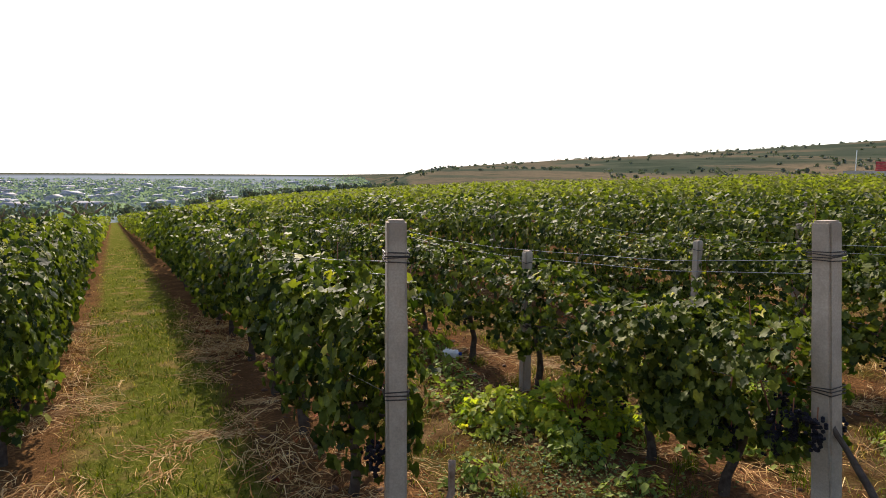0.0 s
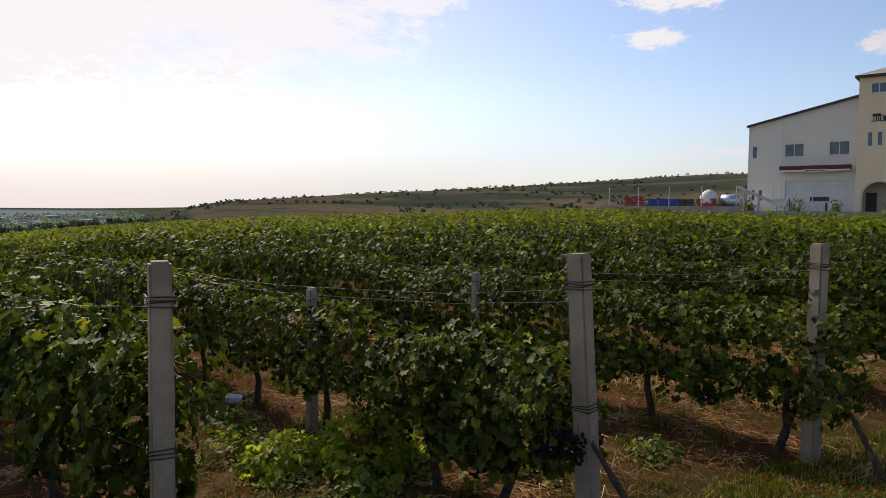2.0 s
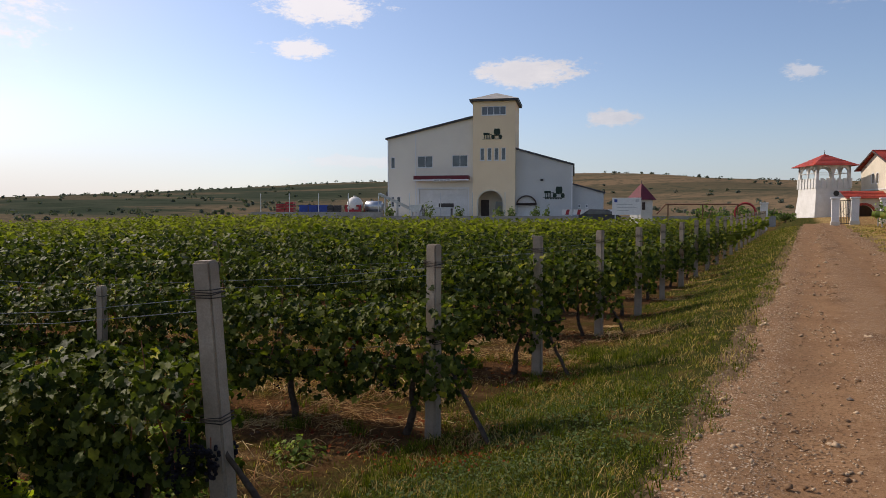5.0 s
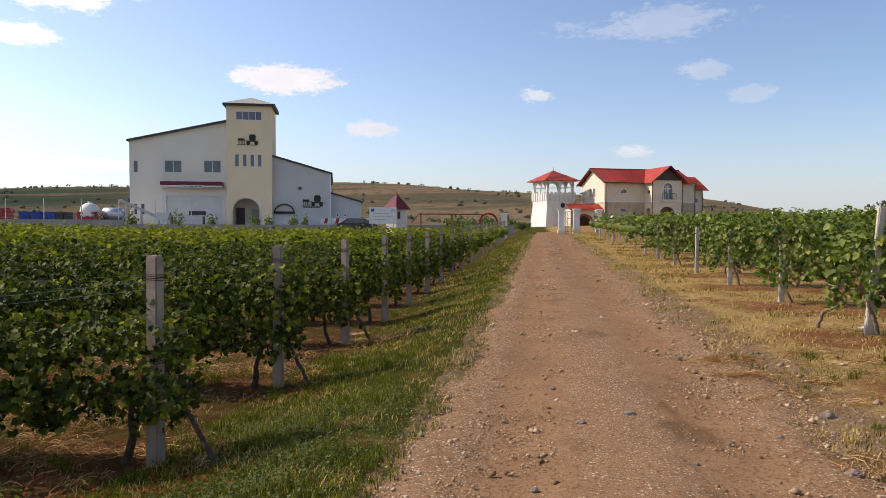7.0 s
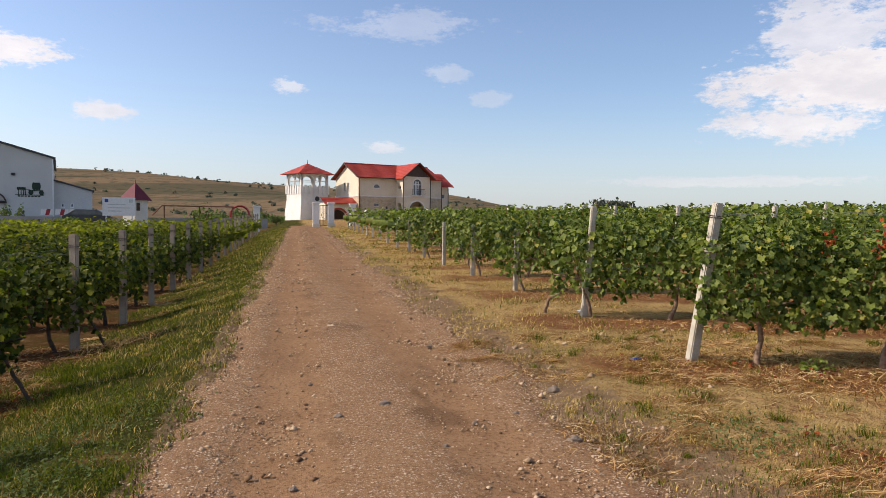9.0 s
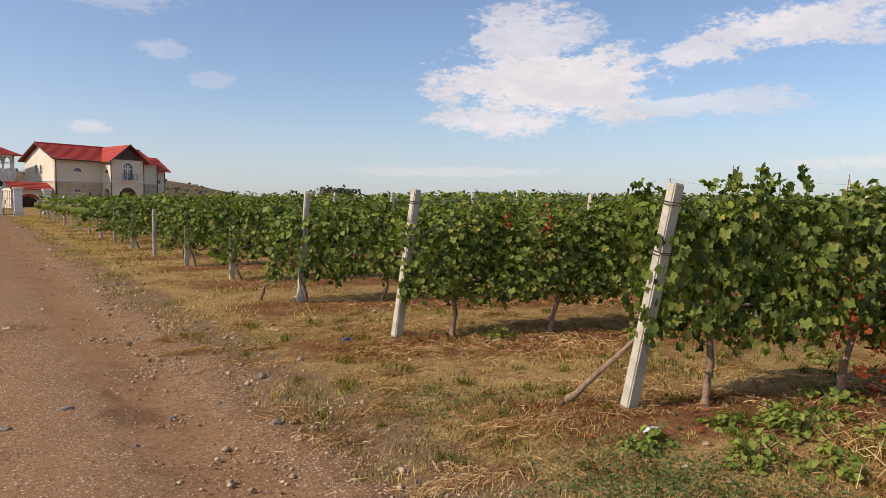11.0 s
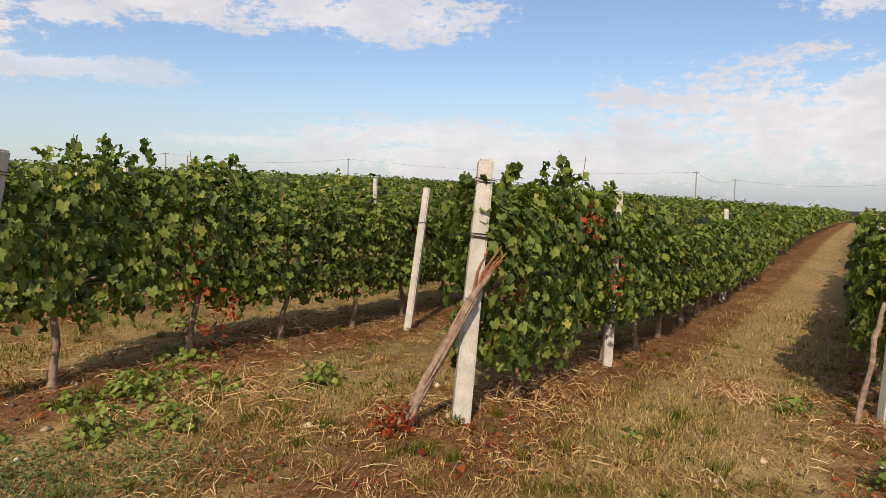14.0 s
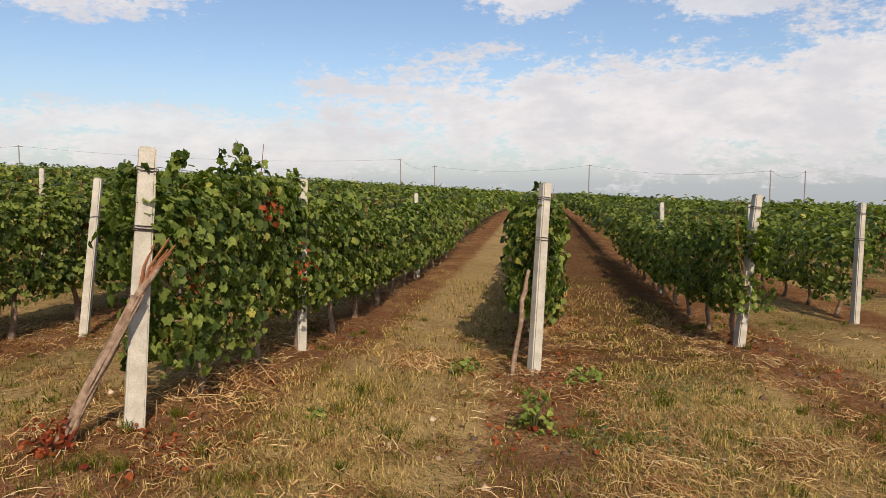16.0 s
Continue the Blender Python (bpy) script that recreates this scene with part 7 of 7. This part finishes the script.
def grow_plants():
    leafy_plant("yellowing_bush", "low spreading bush with bright yellow-green leaves", -5.1, 2.50, 0.50, 0.42, 560, 0.085, M_YELLOWLEAF, 3, category="bush")
    leafy_plant("yellowing_bush", "low spreading bush with bright yellow-green leaves", -5.4, 1.95, 0.36, 0.26, 240, 0.08, M_YELLOWLEAF, 4, category="bush")
    leafy_plant("yellowing_bush", "low leafy shoot with yellow-green leaves", -5.0, 3.55, 0.3, 0.32, 60, 0.11, M_YELLOWLEAF, 5, category="bush")
    spots = [(4.05, 2.35, 0.22, 0.20, 60), (4.35, 2.05, 0.20, 0.16, 50), (4.75, 2.5, 0.25, 0.22, 70), (5.1, 2.1, 0.22, 0.16, 60), (4.55, 2.9, 0.16, 0.14, 36), (4.6, -2.38, 0.16, 0.32, 46), (5.4, 1.4, 0.18, 0.24, 44),
             (6.0, 2.9, 0.28, 0.12, 60), (3.9, 3.0, 0.14, 0.14, 30), (6.3, -2.4, 0.2, 0.14, 44), (5.6, -3.3, 0.18, 0.14, 40), (4.9, -0.9, 0.07, 0.08, 12), (3.65, 2.95, 0.14, 0.12, 30), (4.95, 2.75, 0.2, 0.16, 50), (5.35, 2.55, 0.22, 0.16, 50), (-5.8, 1.7, 0.3, 0.26, 80), (-3.9, 2.3, 0.22, 0.2, 50), (-4.8, 2.75, 0.25, 0.3, 60), (-7.4, 1.9, 0.35, 0.24, 80), (-4.5, 3.3, 0.3, 0.26, 70), (-6.2, 3.6, 0.3, 0.24, 70), (-4.6, 2.2, 0.3, 0.22, 80), (-5.3, 1.9, 0.35, 0.25, 90), (-4.1, 3.6, 0.3, 0.2, 70), (-6.6, 1.9, 0.3, 0.22, 70),
             (-4.0, 4.6, 0.25, 0.16, 50), (-5.2, 4.4, 0.3, 0.24, 80), (-4.4, 1.4, 0.2, 0.2, 50), (7.4, 3.6, 0.25, 0.16, 50), (5.3, 6.4, 0.2, 0.14, 40), (6.9, 5.6, 0.25, 0.16, 50), (8.3, 0.6, 0.22, 0.14, 40)]
    for i, (x, y, r, h, n) in enumerate(spots):
        leafy_plant("weed", "low green broad-leaved weed on bare soil", x, y, r, h, int(n * 1.9), 0.05, M_MALLOW, 30 + i, "kite")
    # mats of tiny clover
    rng = np.random.default_rng(9)
    mats = []
    for cx, cy, r, n in ((3.1, 2.3, 0.36, 1700), (3.45, 2.75, 0.30, 1100), (3.75, 1.85, 0.24, 500), (2.9, 1.75, 0.28, 700), (-3.4, 1.9, 0.35, 1500), (-4.3, 1.9, 0.4, 1500), (-2.9, 3.6, 0.3, 900), (4.3, -2.9, 0.3, 500), (3.2, 4.6, 0.3, 450), (5.3, -4.1, 0.4, 500), (3.0, -0.8, 0.2, 200), (-2.0, 2.2, 0.35, 1500), (-1.6, 3.2, 0.35, 1500), (-2.3, 4.2, 0.35, 1300), (-1.8, 4.8, 0.35, 1300), (-1.7, 6.2, 0.4, 1200), (-2.5, 6.4, 0.4, 1000)):
        x, y = cx + rng.normal(0, r, n), cy + rng.normal(0, r, n)
        p = np.column_stack([x, y, floor_z(x, y) + rng.uniform(0.01, 0.05, n)])
        mats.append(leaves(p, np.column_stack([rng.normal(0, 0.4, (n, 2)), np.ones(n)]), rng.uniform(0.014, 0.03, n), "quad", rng))
    stuff("clover", "mats of small grey-green clover leaves", "plant", mats, M_WEED)


def old_trunks():
    """Thick leaning stocks beside the end posts, and a few red tendrils."""
    rnd = random.Random(4)
    def stock(label, pts, r0, r1, bark=M_BARK):
        P = [Vector(p) for p in pts]
        line, rad = [], []
        for i in range(11):
            t = i / 10 * (len(P) - 1)
            k = min(int(t), len(P) - 2)
            q = P[k].lerp(P[k + 1], t - k)
            q.x += rnd.uniform(-0.012, 0.012)
            q.y += rnd.uniform(-0.012, 0.012)
            line.append((q.x, q.y, q.z + float(ground_z(q.x, q.y))))
            rad.append(r0 + (r1 - r0) * i / 10)
        t = thing("vine_stock", label, "trunk", "leaning vine stocks")
        part("stem", tube(line, rad, 11, 0.28, rnd), bark, t, smooth=True)
        return t
    big = stock("thick leaning old vine stock with shredded bark", [(4.50, 0.60, -0.08), (4.56, 0.47, 0.30), (4.66, 0.30, 0.62), (4.74, 0.18, 0.85), (4.84, 0.06, 1.04)], 0.034, 0.020)
    for k in range(9):
        # shreds of bark lying along the stock
        a0 = 2 * math.pi * k / 9
        line = []
        for j in range(9):
            t = j / 8
            q = Vector((4.50, 0.60, 0.0)).lerp(Vector((4.66, 0.30, 0.62)), t) if t < 0.7 else Vector((4.612, 0.39, 0.434)).lerp(Vector((4.74, 0.18, 0.85)), (t - 0.7) / 0.3)
            rr = 0.036 - 0.010 * t + rnd.uniform(-0.004, 0.007)
            b = a0 + 1.4 * t
            line.append((q.x + math.cos(b) * rr, q.y + math.sin(b) * rr, q.z + float(ground_z(q.x, q.y))))
        part("bark_strip", tube(line, [rnd.uniform(0.006, 0.012) for _ in line], 5, 0.3, rnd), M_BARK, big, smooth=True)
    bm = bmesh.new()
    for i in range(5):
        a = Vector((4.72, 0.20, 0.80))
        e = a + Vector((rnd.uniform(0.06, 0.22), rnd.uniform(-0.28, -0.05), rnd.uniform(0.28, 0.52)))
        add_tube(bm, [a, a.lerp(e, 0.5) + Vector((0.03, 0.02, 0.04)), e], [0.011, 0.009, 0.005], 5)
    tagged(part("cane", bm, M_CANE, big, "bright reddish-brown canes"), kind="stuff")
    rng = np.random.default_rng(6)
    n = 120
    p = np.array([4.47, 0.62, 0.12]) + rng.normal(0, 1, (n, 3)) * [0.08, 0.08, 0.06]
    v, f = leaves(p, rng.normal(0, 1, (n, 3)), rng.uniform(0.02, 0.06, n), "kite", rng)
    tagged(new("withered_leaf_tuft", mesh_of("withered_leaf_tuft", v, [f], M_REDLEAF)), "tuft of bright red withered leaves at a stock's foot", "leaves", kind="stuff")
    stock("bare leaning prop stick against a post", [(3.98, 4.02, -0.05), (4.08, 3.90, 0.12), (4.40, 3.52, 0.62)], 0.028, 0.018)
    stock("gnarled leaning vine stock", [(5.98, -2.74, -0.08), (6.02, -2.84, 0.5), (6.2, -2.98, 0.95)], 0.024, 0.018)
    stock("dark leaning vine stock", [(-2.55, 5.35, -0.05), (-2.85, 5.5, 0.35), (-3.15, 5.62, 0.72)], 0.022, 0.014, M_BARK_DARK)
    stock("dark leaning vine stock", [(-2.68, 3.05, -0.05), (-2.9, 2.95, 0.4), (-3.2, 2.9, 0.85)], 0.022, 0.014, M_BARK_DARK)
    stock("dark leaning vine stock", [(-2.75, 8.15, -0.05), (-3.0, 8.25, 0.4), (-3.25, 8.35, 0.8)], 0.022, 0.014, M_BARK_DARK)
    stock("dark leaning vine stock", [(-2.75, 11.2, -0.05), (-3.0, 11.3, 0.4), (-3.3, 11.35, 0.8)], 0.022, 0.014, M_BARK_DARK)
    stock("curled dry vine stock on the verge", [(3.9, 10.75, -0.03), (3.98, 10.7, 0.25), (4.2, 10.5, 0.42)], 0.03, 0.02)
    stock("thin wooden stake in the ground", [(-3.38, 0.92, -0.1), (-3.39, 0.92, 0.35), (-3.40, 0.93, 0.62)], 0.018, 0.016)
    # red clusters hanging in the eastern rows
    for i, (x, y, z, n, s) in enumerate(((5.88, -0.66, 1.38, 26, 0.055), (5.70, 6.0, 1.36, 22, 0.07), (5.25, 6.2, 1.36, 18, 0.06), (5.74, 2.62, 0.68, 46, 0.16), (6.07, 2.50, 0.40, 44, 0.12), (5.6, 3.0, 0.95, 18, 0.08), (5.2, -0.1, 0.9, 14, 0.07), (6.4, -0.95, 0.9, 16, 0.08), (-3.6, 3.05, 0.85, 20, 0.09), (-4.1, 5.5, 0.75, 26, 0.12))):
        zz = float(ground_z(x, y)) + z
        p = np.array([x, y, zz]) + rng.normal(0, 1, (n, 3)) * [s * 0.6, s * 0.6, s * 1.3]
        v, f = leaves(p, rng.normal(0, 1, (n, 3)) + [-0.6, 0, 0.2], rng.uniform(0.025, 0.06, n), "lobed", rng)
        tagged(new("red_leaf_cluster", mesh_of("red_leaf_cluster", v, [f], M_REDLEAF)), "cluster of withered orange-red vine leaves", "leaves", "red leaf clusters", kind="stuff")
    # grape bunches hanging by a western end post
    for i, (x, y, z) in enumerate(((-3.09, 2.80, 0.74), (-3.14, 2.97, 0.72), (-3.22, 2.77, 0.76), (-3.32, 2.76, 0.70), (-3.40, 2.86, 0.78), (-3.28, 2.72, 0.66), (-3.62, 2.72, 0.52), (-3.85, 2.76, 0.50), (-4.0, 2.78, 0.46), (-3.74, 0.62, 0.60))):
        t = thing("grape_bunch", "dark ripe grape bunch hanging low on a vine", "grapes", "hanging grape bunches", place=Matrix.Translation((x, y, z + float(ground_z(x, y)))))
        bm = bmesh.new()
        for k in range(64):
            q = rnd.random() ** 1.3
            bmesh.ops.create_icosphere(bm, subdivisions=1, radius=0.012, matrix=Matrix.Translation((rnd.gauss(0, 0.030 * (1 - 0.65 * q)), rnd.gauss(0, 0.030 * (1 - 0.65 * q)), -0.17 * q)))
        tagged(part("berry_mass", bm, M_GRAPE, t), kind="stuff")
        part("stalk", tube([(0, 0, 0.06), (0, 0, -0.06)], 0.004, 5), M_CANE, t)
    # scraps of plastic
    for x, y, s, m, label in ((3.72, 7.28, 0.045, M_BLUE, "crumpled blue plastic scrap on the soil"), (4.55, 10.7, 0.06, M_LITTERW, "crumpled white plastic bag on the soil"), (4.05, 3.15, 0.05, M_LITTERW, "pale crumpled scrap on bare soil")):
        bm = bmesh.new()
        bmesh.ops.create_icosphere(bm, subdivisions=3, radius=s)
        for v in bm.verts:
            q = v.co / s
            k = 1 + 0.5 * noise.noise(q * 1.6 + Vector((x, y, 0))) + 0.25 * noise.noise(q * 4)
            v.co = Vector((v.co.x * k * 1.3, v.co.y * k, v.co.z * k * 0.5))
        t = thing("plastic_scrap", label, "litter", "plastic scraps", place=Matrix.Translation((x, y, float(floor_z(np.array([x]), np.array([y]))[0]) + s * 0.3)))
        part("film", bm, m, t)
    # crumpled white litter
    x, y = -7.3, 2.15
    t = thing("plastic_litter", "crumpled pale plastic bottle on the ground", "litter", place=Matrix.Translation((x, y, float(ground_z(x, y)) + 0.05)) @ Matrix.Rotation(0.5, 4, "Z") @ Matrix.Scale(0.72, 4))
    part("bottle", tube([(-0.16, 0, 0.02), (-0.13, 0, 0.01), (-0.05, 0.01, 0), (0.04, 0, 0.02), (0.10, 0, 0.03), (0.14, 0, 0.04), (0.17, 0, 0.045)], [0.03, 0.07, 0.075, 0.06, 0.065, 0.03, 0.022], 10, 0.12, rnd), M_FRAMEW, t)
    part("cap", tube([(0.17, 0, 0.045), (0.20, 0, 0.05)], 0.026, 8), M_BLUE, t)


def shrub(name, label, x, y, wide, tall, seed, material=None, trunk=True, category="tree", leaf=0.5, n=260):
    """A far tree or bush: forked trunk and a ragged crown of leaf clumps."""
    rng, rnd = np.random.default_rng(seed), random.Random(seed)
    z = float(ground_z(x, y))
    root = thing(name, label, category, "far trees and bushes", place=Matrix.Translation((x, y, z)))
    bm = tube([(0, 0, -0.3), (0.02 * wide, 0, tall * 0.3), (0.05 * wide, 0.03, tall * 0.6)], [0.06 * wide, 0.045 * wide, 0.02 * wide], 6, 0.1, rnd)
    for i in range(4):
        a = 1.6 * i + seed
        add_tube(bm, [(0.02 * wide, 0, tall * 0.28), (math.cos(a) * wide * 0.2, math.sin(a) * wide * 0.2, tall * 0.5), (math.cos(a) * wide * 0.32, math.sin(a) * wide * 0.32, tall * 0.72)], [0.03 * wide, 0.02 * wide, 0.01 * wide], 5)
    part("trunk", bm, M_BARK, root)
    u = rng.normal(0, 1, (n, 3))
    u /= np.linalg.norm(u, axis=1)[:, None]
    lob = 1 + 0.25 * np.sin(u[:, 0] * 4 + seed) + 0.2 * np.sin(u[:, 1] * 5 + 2 * seed)
    p = u * (rng.random(n) ** 0.4 * lob)[:, None] * [wide / 2, wide / 2, tall * 0.42] + [0, 0, tall * 0.56]
    v, f = leaves(p, u + rng.normal(0, 0.5, (n, 3)), rng.uniform(0.5, 1.3, n) * leaf, "kite", rng)
    ob = tagged(new("crown", mesh_of("crown", v, [f], material or M_SCRUB)), kind="stuff")
    ob.parent = root


def grow_far_bushes():
    rng = np.random.default_rng(15)
    i = 0
    for az, r, w, h in ((-93, 172, 5, 3), (-91.5, 174, 7, 4), (-89, 172, 5, 3.5), (-87.5, 172, 4, 2.6), (-86, 172, 4.5, 3), (-85, 172, 3.5, 2.6), (-84, 172, 4, 3), (-83, 172, 4, 3), (-81.7, 172, 4, 3.2), (-80.5, 172, 4, 3), (-79.4, 172, 4, 3.2), (-78.3, 172, 4, 3), (-77, 172, 4.5, 3.2), (-101, 150, 14, 6), (-104, 140, 10, 5), (-106, 150, 12, 6), (-98, 165, 6, 4), (-96, 170, 6, 3.6),
                        (25.0, 128, 6, 3.0), (26.6, 130, 4, 2.4), (-7.2, 76, 3.4, 2.6), (-6.0, 80, 2.6, 2.0), (-4.4, 84, 3.0, 2.2), (-2.6, 92, 2.6, 2.0), (-1.6, 90, 2.0, 1.2), (-16.6, 70, 2.0, 1.6)):
        x, y = r * math.sin(radians(az)), r * math.cos(radians(az))
        far = r > 110
        shrub("tree" if h > 2.4 else "bush", "dark green rounded tree beyond the vines" if far else "green garden bush near the gate", x, y, w, h, 100 + i, M_SCRUB if far else M_WEED, category="tree" if h > 2.4 else "bush", leaf=0.8 if far else 0.3, n=130 if far else 240)
        i += 1
    for u, w, h in ((-6.4, 1.4, 1.6), (-2.9, 1.0, 1.2), (1.6, 1.2, 1.2), (5.6, 1.0, 1.2), (6.8, 0.8, 1.0), (-11.0, 1.3, 1.5), (3.0, 1.0, 1.0)):
        q = WINERY @ Vector((u, -7.0, 0))
        t = float(ground_z(q.x, q.y))
        shrub("bush", "small green bush before the winery yard", q.x, q.y, w, h + 1.75 - t, 140 + i, M_WEED, category="bush", leaf=0.22, n=200)
        i += 1
    # scrub on the hillsides
    chunks = []
    for k in range(1100):
        az, r = rng.uniform(-79, 16), rng.uniform(330, 930)
        if k < 60:
            az, r = rng.uniform(-79, -35), rng.uniform(860, 945)
        x, y = r * math.sin(radians(az)), r * math.cos(radians(az))
        if k >= 60 and patchy(np.array(x / 90), np.array(y / 90)) < 0.42:
            continue
        w, h = rng.uniform(2, 6.5), rng.uniform(1.3, 3.6)
        n = 14
        u = rng.normal(0, 1, (n, 3))
        u /= np.linalg.norm(u, axis=1)[:, None]
        p = u * rng.random(n)[:, None] ** 0.4 * [w / 2, w / 2, h / 2] + [x, y, float(ground_z(x, y)) + h * 0.4]
        chunks.append(leaves(p, u + [0, 0, 0.4], rng.uniform(0.9, 2.0, n), "kite", rng))
    stuff("hill_scrub", "dark scrub and small trees on dry hillsides", "scrub", chunks, M_SCRUB)


def build_town():
    rng = np.random.default_rng(33)
    # walls greyed towards blue: distance haze put into their colour
    m_wall = grainy("hazed_town_wall", (0.42, 0.44, 0.46), (0.30, 0.33, 0.36), 0.02, 0.9, 0.05, fine=0.2)
    walls, roofs, trees = [], [], []
    bv = np.array([(-1, -1, 0), (1, -1, 0), (1, 1, 0), (-1, 1, 0), (-1, -1, 1), (1, -1, 1), (1, 1, 1), (-1, 1, 1)], float)
    bf = np.array([(0, 1, 5), (0, 5, 4), (1, 2, 6), (1, 6, 5), (2, 3, 7), (2, 7, 6), (3, 0, 4), (3, 4, 7)])
    rv = np.array([(-1.1, -1.15, 0), (1.1, -1.15, 0), (1.1, 1.15, 0), (-1.1, 1.15, 0), (-1.1, 0, 1), (1.1, 0, 1)], float)
    rf = np.array([(0, 1, 5), (0, 5, 4), (2, 3, 4), (2, 4, 5), (0, 4, 3), (1, 2, 5), (0, 3, 2), (0, 2, 1)])
    for k in range(420):
        az, r = rng.uniform(-112, -74), 620 * math.exp(rng.random() ** 0.8 * 1.35)
        x, y = r * math.sin(radians(az)), r * math.cos(radians(az))
        z = float(ground_z(x, y))
        if z > -22:
            continue
        a = rng.uniform(0, 3.14)
        L, W, H = rng.uniform(4, 7), rng.uniform(3, 4.5), rng.uniform(2.8, 4.5)
        if rng.random() < 0.08:
            L, W, H = L * 2.2, W * 1.8, H * 1.3
        c, s = math.cos(a), math.sin(a)
        def put(t, sx, sy, sz, z0):
            q = t * [sx, sy, sz]
            return np.column_stack([x + q[:, 0] * c - q[:, 1] * s, y + q[:, 0] * s + q[:, 1] * c, z + z0 + q[:, 2]])
        walls.append((put(bv, L, W, H + 1, -1), bf))
        roofs.append((put(rv, L, W, W * 0.5, H), rf))
    for k in range(3000):
        az, r = rng.uniform(-114, -72), 430 * math.exp(rng.random() ** 0.7 * 1.9)
        x, y = r * math.sin(radians(az)), r * math.cos(radians(az))
        z = float(ground_z(x, y))
        if z > -16:
            continue
        w, h = rng.uniform(6, 14), rng.uniform(4, 9)
        n = 12
        u = rng.normal(0, 1, (n, 3))
        u /= np.linalg.norm(u, axis=1)[:, None]
        p = u * [w / 2, w / 2, h / 2] + [x, y, z + h * 0.45]
        trees.append(leaves(p, u + [0, 0, 0.5], rng.uniform(2.5, 5.5, n), "quad", rng))
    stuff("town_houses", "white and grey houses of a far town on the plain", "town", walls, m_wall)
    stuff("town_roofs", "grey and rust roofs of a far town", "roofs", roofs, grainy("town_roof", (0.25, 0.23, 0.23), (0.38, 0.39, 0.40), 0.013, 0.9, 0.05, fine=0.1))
    # tree leaves are pale blue-grey, with the haze painted in
    stuff("town_trees", "hazy green trees among the houses of the plain", "trees", trees, leafy("hazed_town_tree", (0.165, 0.200, 0.220), (0.205, 0.240, 0.262), (0.19, 0.22, 0.22), 0.0, 0.45, gloss=0.9, spec=0.05))


POLES = [(52.5, 255, 13.4), (60.3, 262, 12.8), (74.3, 262, 13.0), (102.2, 250, 10.2), (105.0, 300, 9.0), (117.6, 262, 8.6), (131.0, 255, 6.4), (133.3, 262, 6.2)]


def raise_poles():
    m_pole = grainy("weathered_pole", (0.20, 0.17, 0.15), (0.28, 0.25, 0.22), 2.0, 0.9, 0.1)
    tops = []
    for i, (az, r, top) in enumerate(POLES):
        x, y = r * math.sin(radians(az)), r * math.cos(radians(az))
        z = float(ground_z(x, y))
        t = thing("utility_pole", "grey utility pole with a crossarm far beyond the vines", "pole", "utility poles", place=Matrix.Translation((x, y, z)) @ Matrix.Rotation(radians(-az), 4, "Z"))
        part("shaft", tube([(0, 0, -0.5), (0, 0, top - z)], [0.22, 0.16], 8), m_pole, t)
        arm = part("crossarm", box(-1.1, 1.1, -0.08, 0.08, top - z - 0.5, top - z - 0.34), m_pole, t)
        for a in (-1.0, -0.35, 0.35, 1.0):
            part("insulator", tube([(a, 0, top - z - 0.34), (a, 0, top - z - 0.12)], 0.07, 6), M_WHITE, arm)
        tops.append(Vector((x, y, top - 0.3)))
    for a, b in zip(tops, tops[1:]):
        pts = [a.lerp(b, k / 10) - Vector((0, 0, 2.2 * 4 * (k / 10) * (1 - k / 10))) for k in range(11)]
        tagged(part("power_line", tube(pts, 0.035, 4), M_IRON), "thin sagging power line between poles", "cable", "power lines")


lay_ground_cover()
lay_stones()
grow_plants()
old_trunks()
grow_far_bushes()
build_town()
raise_poles()
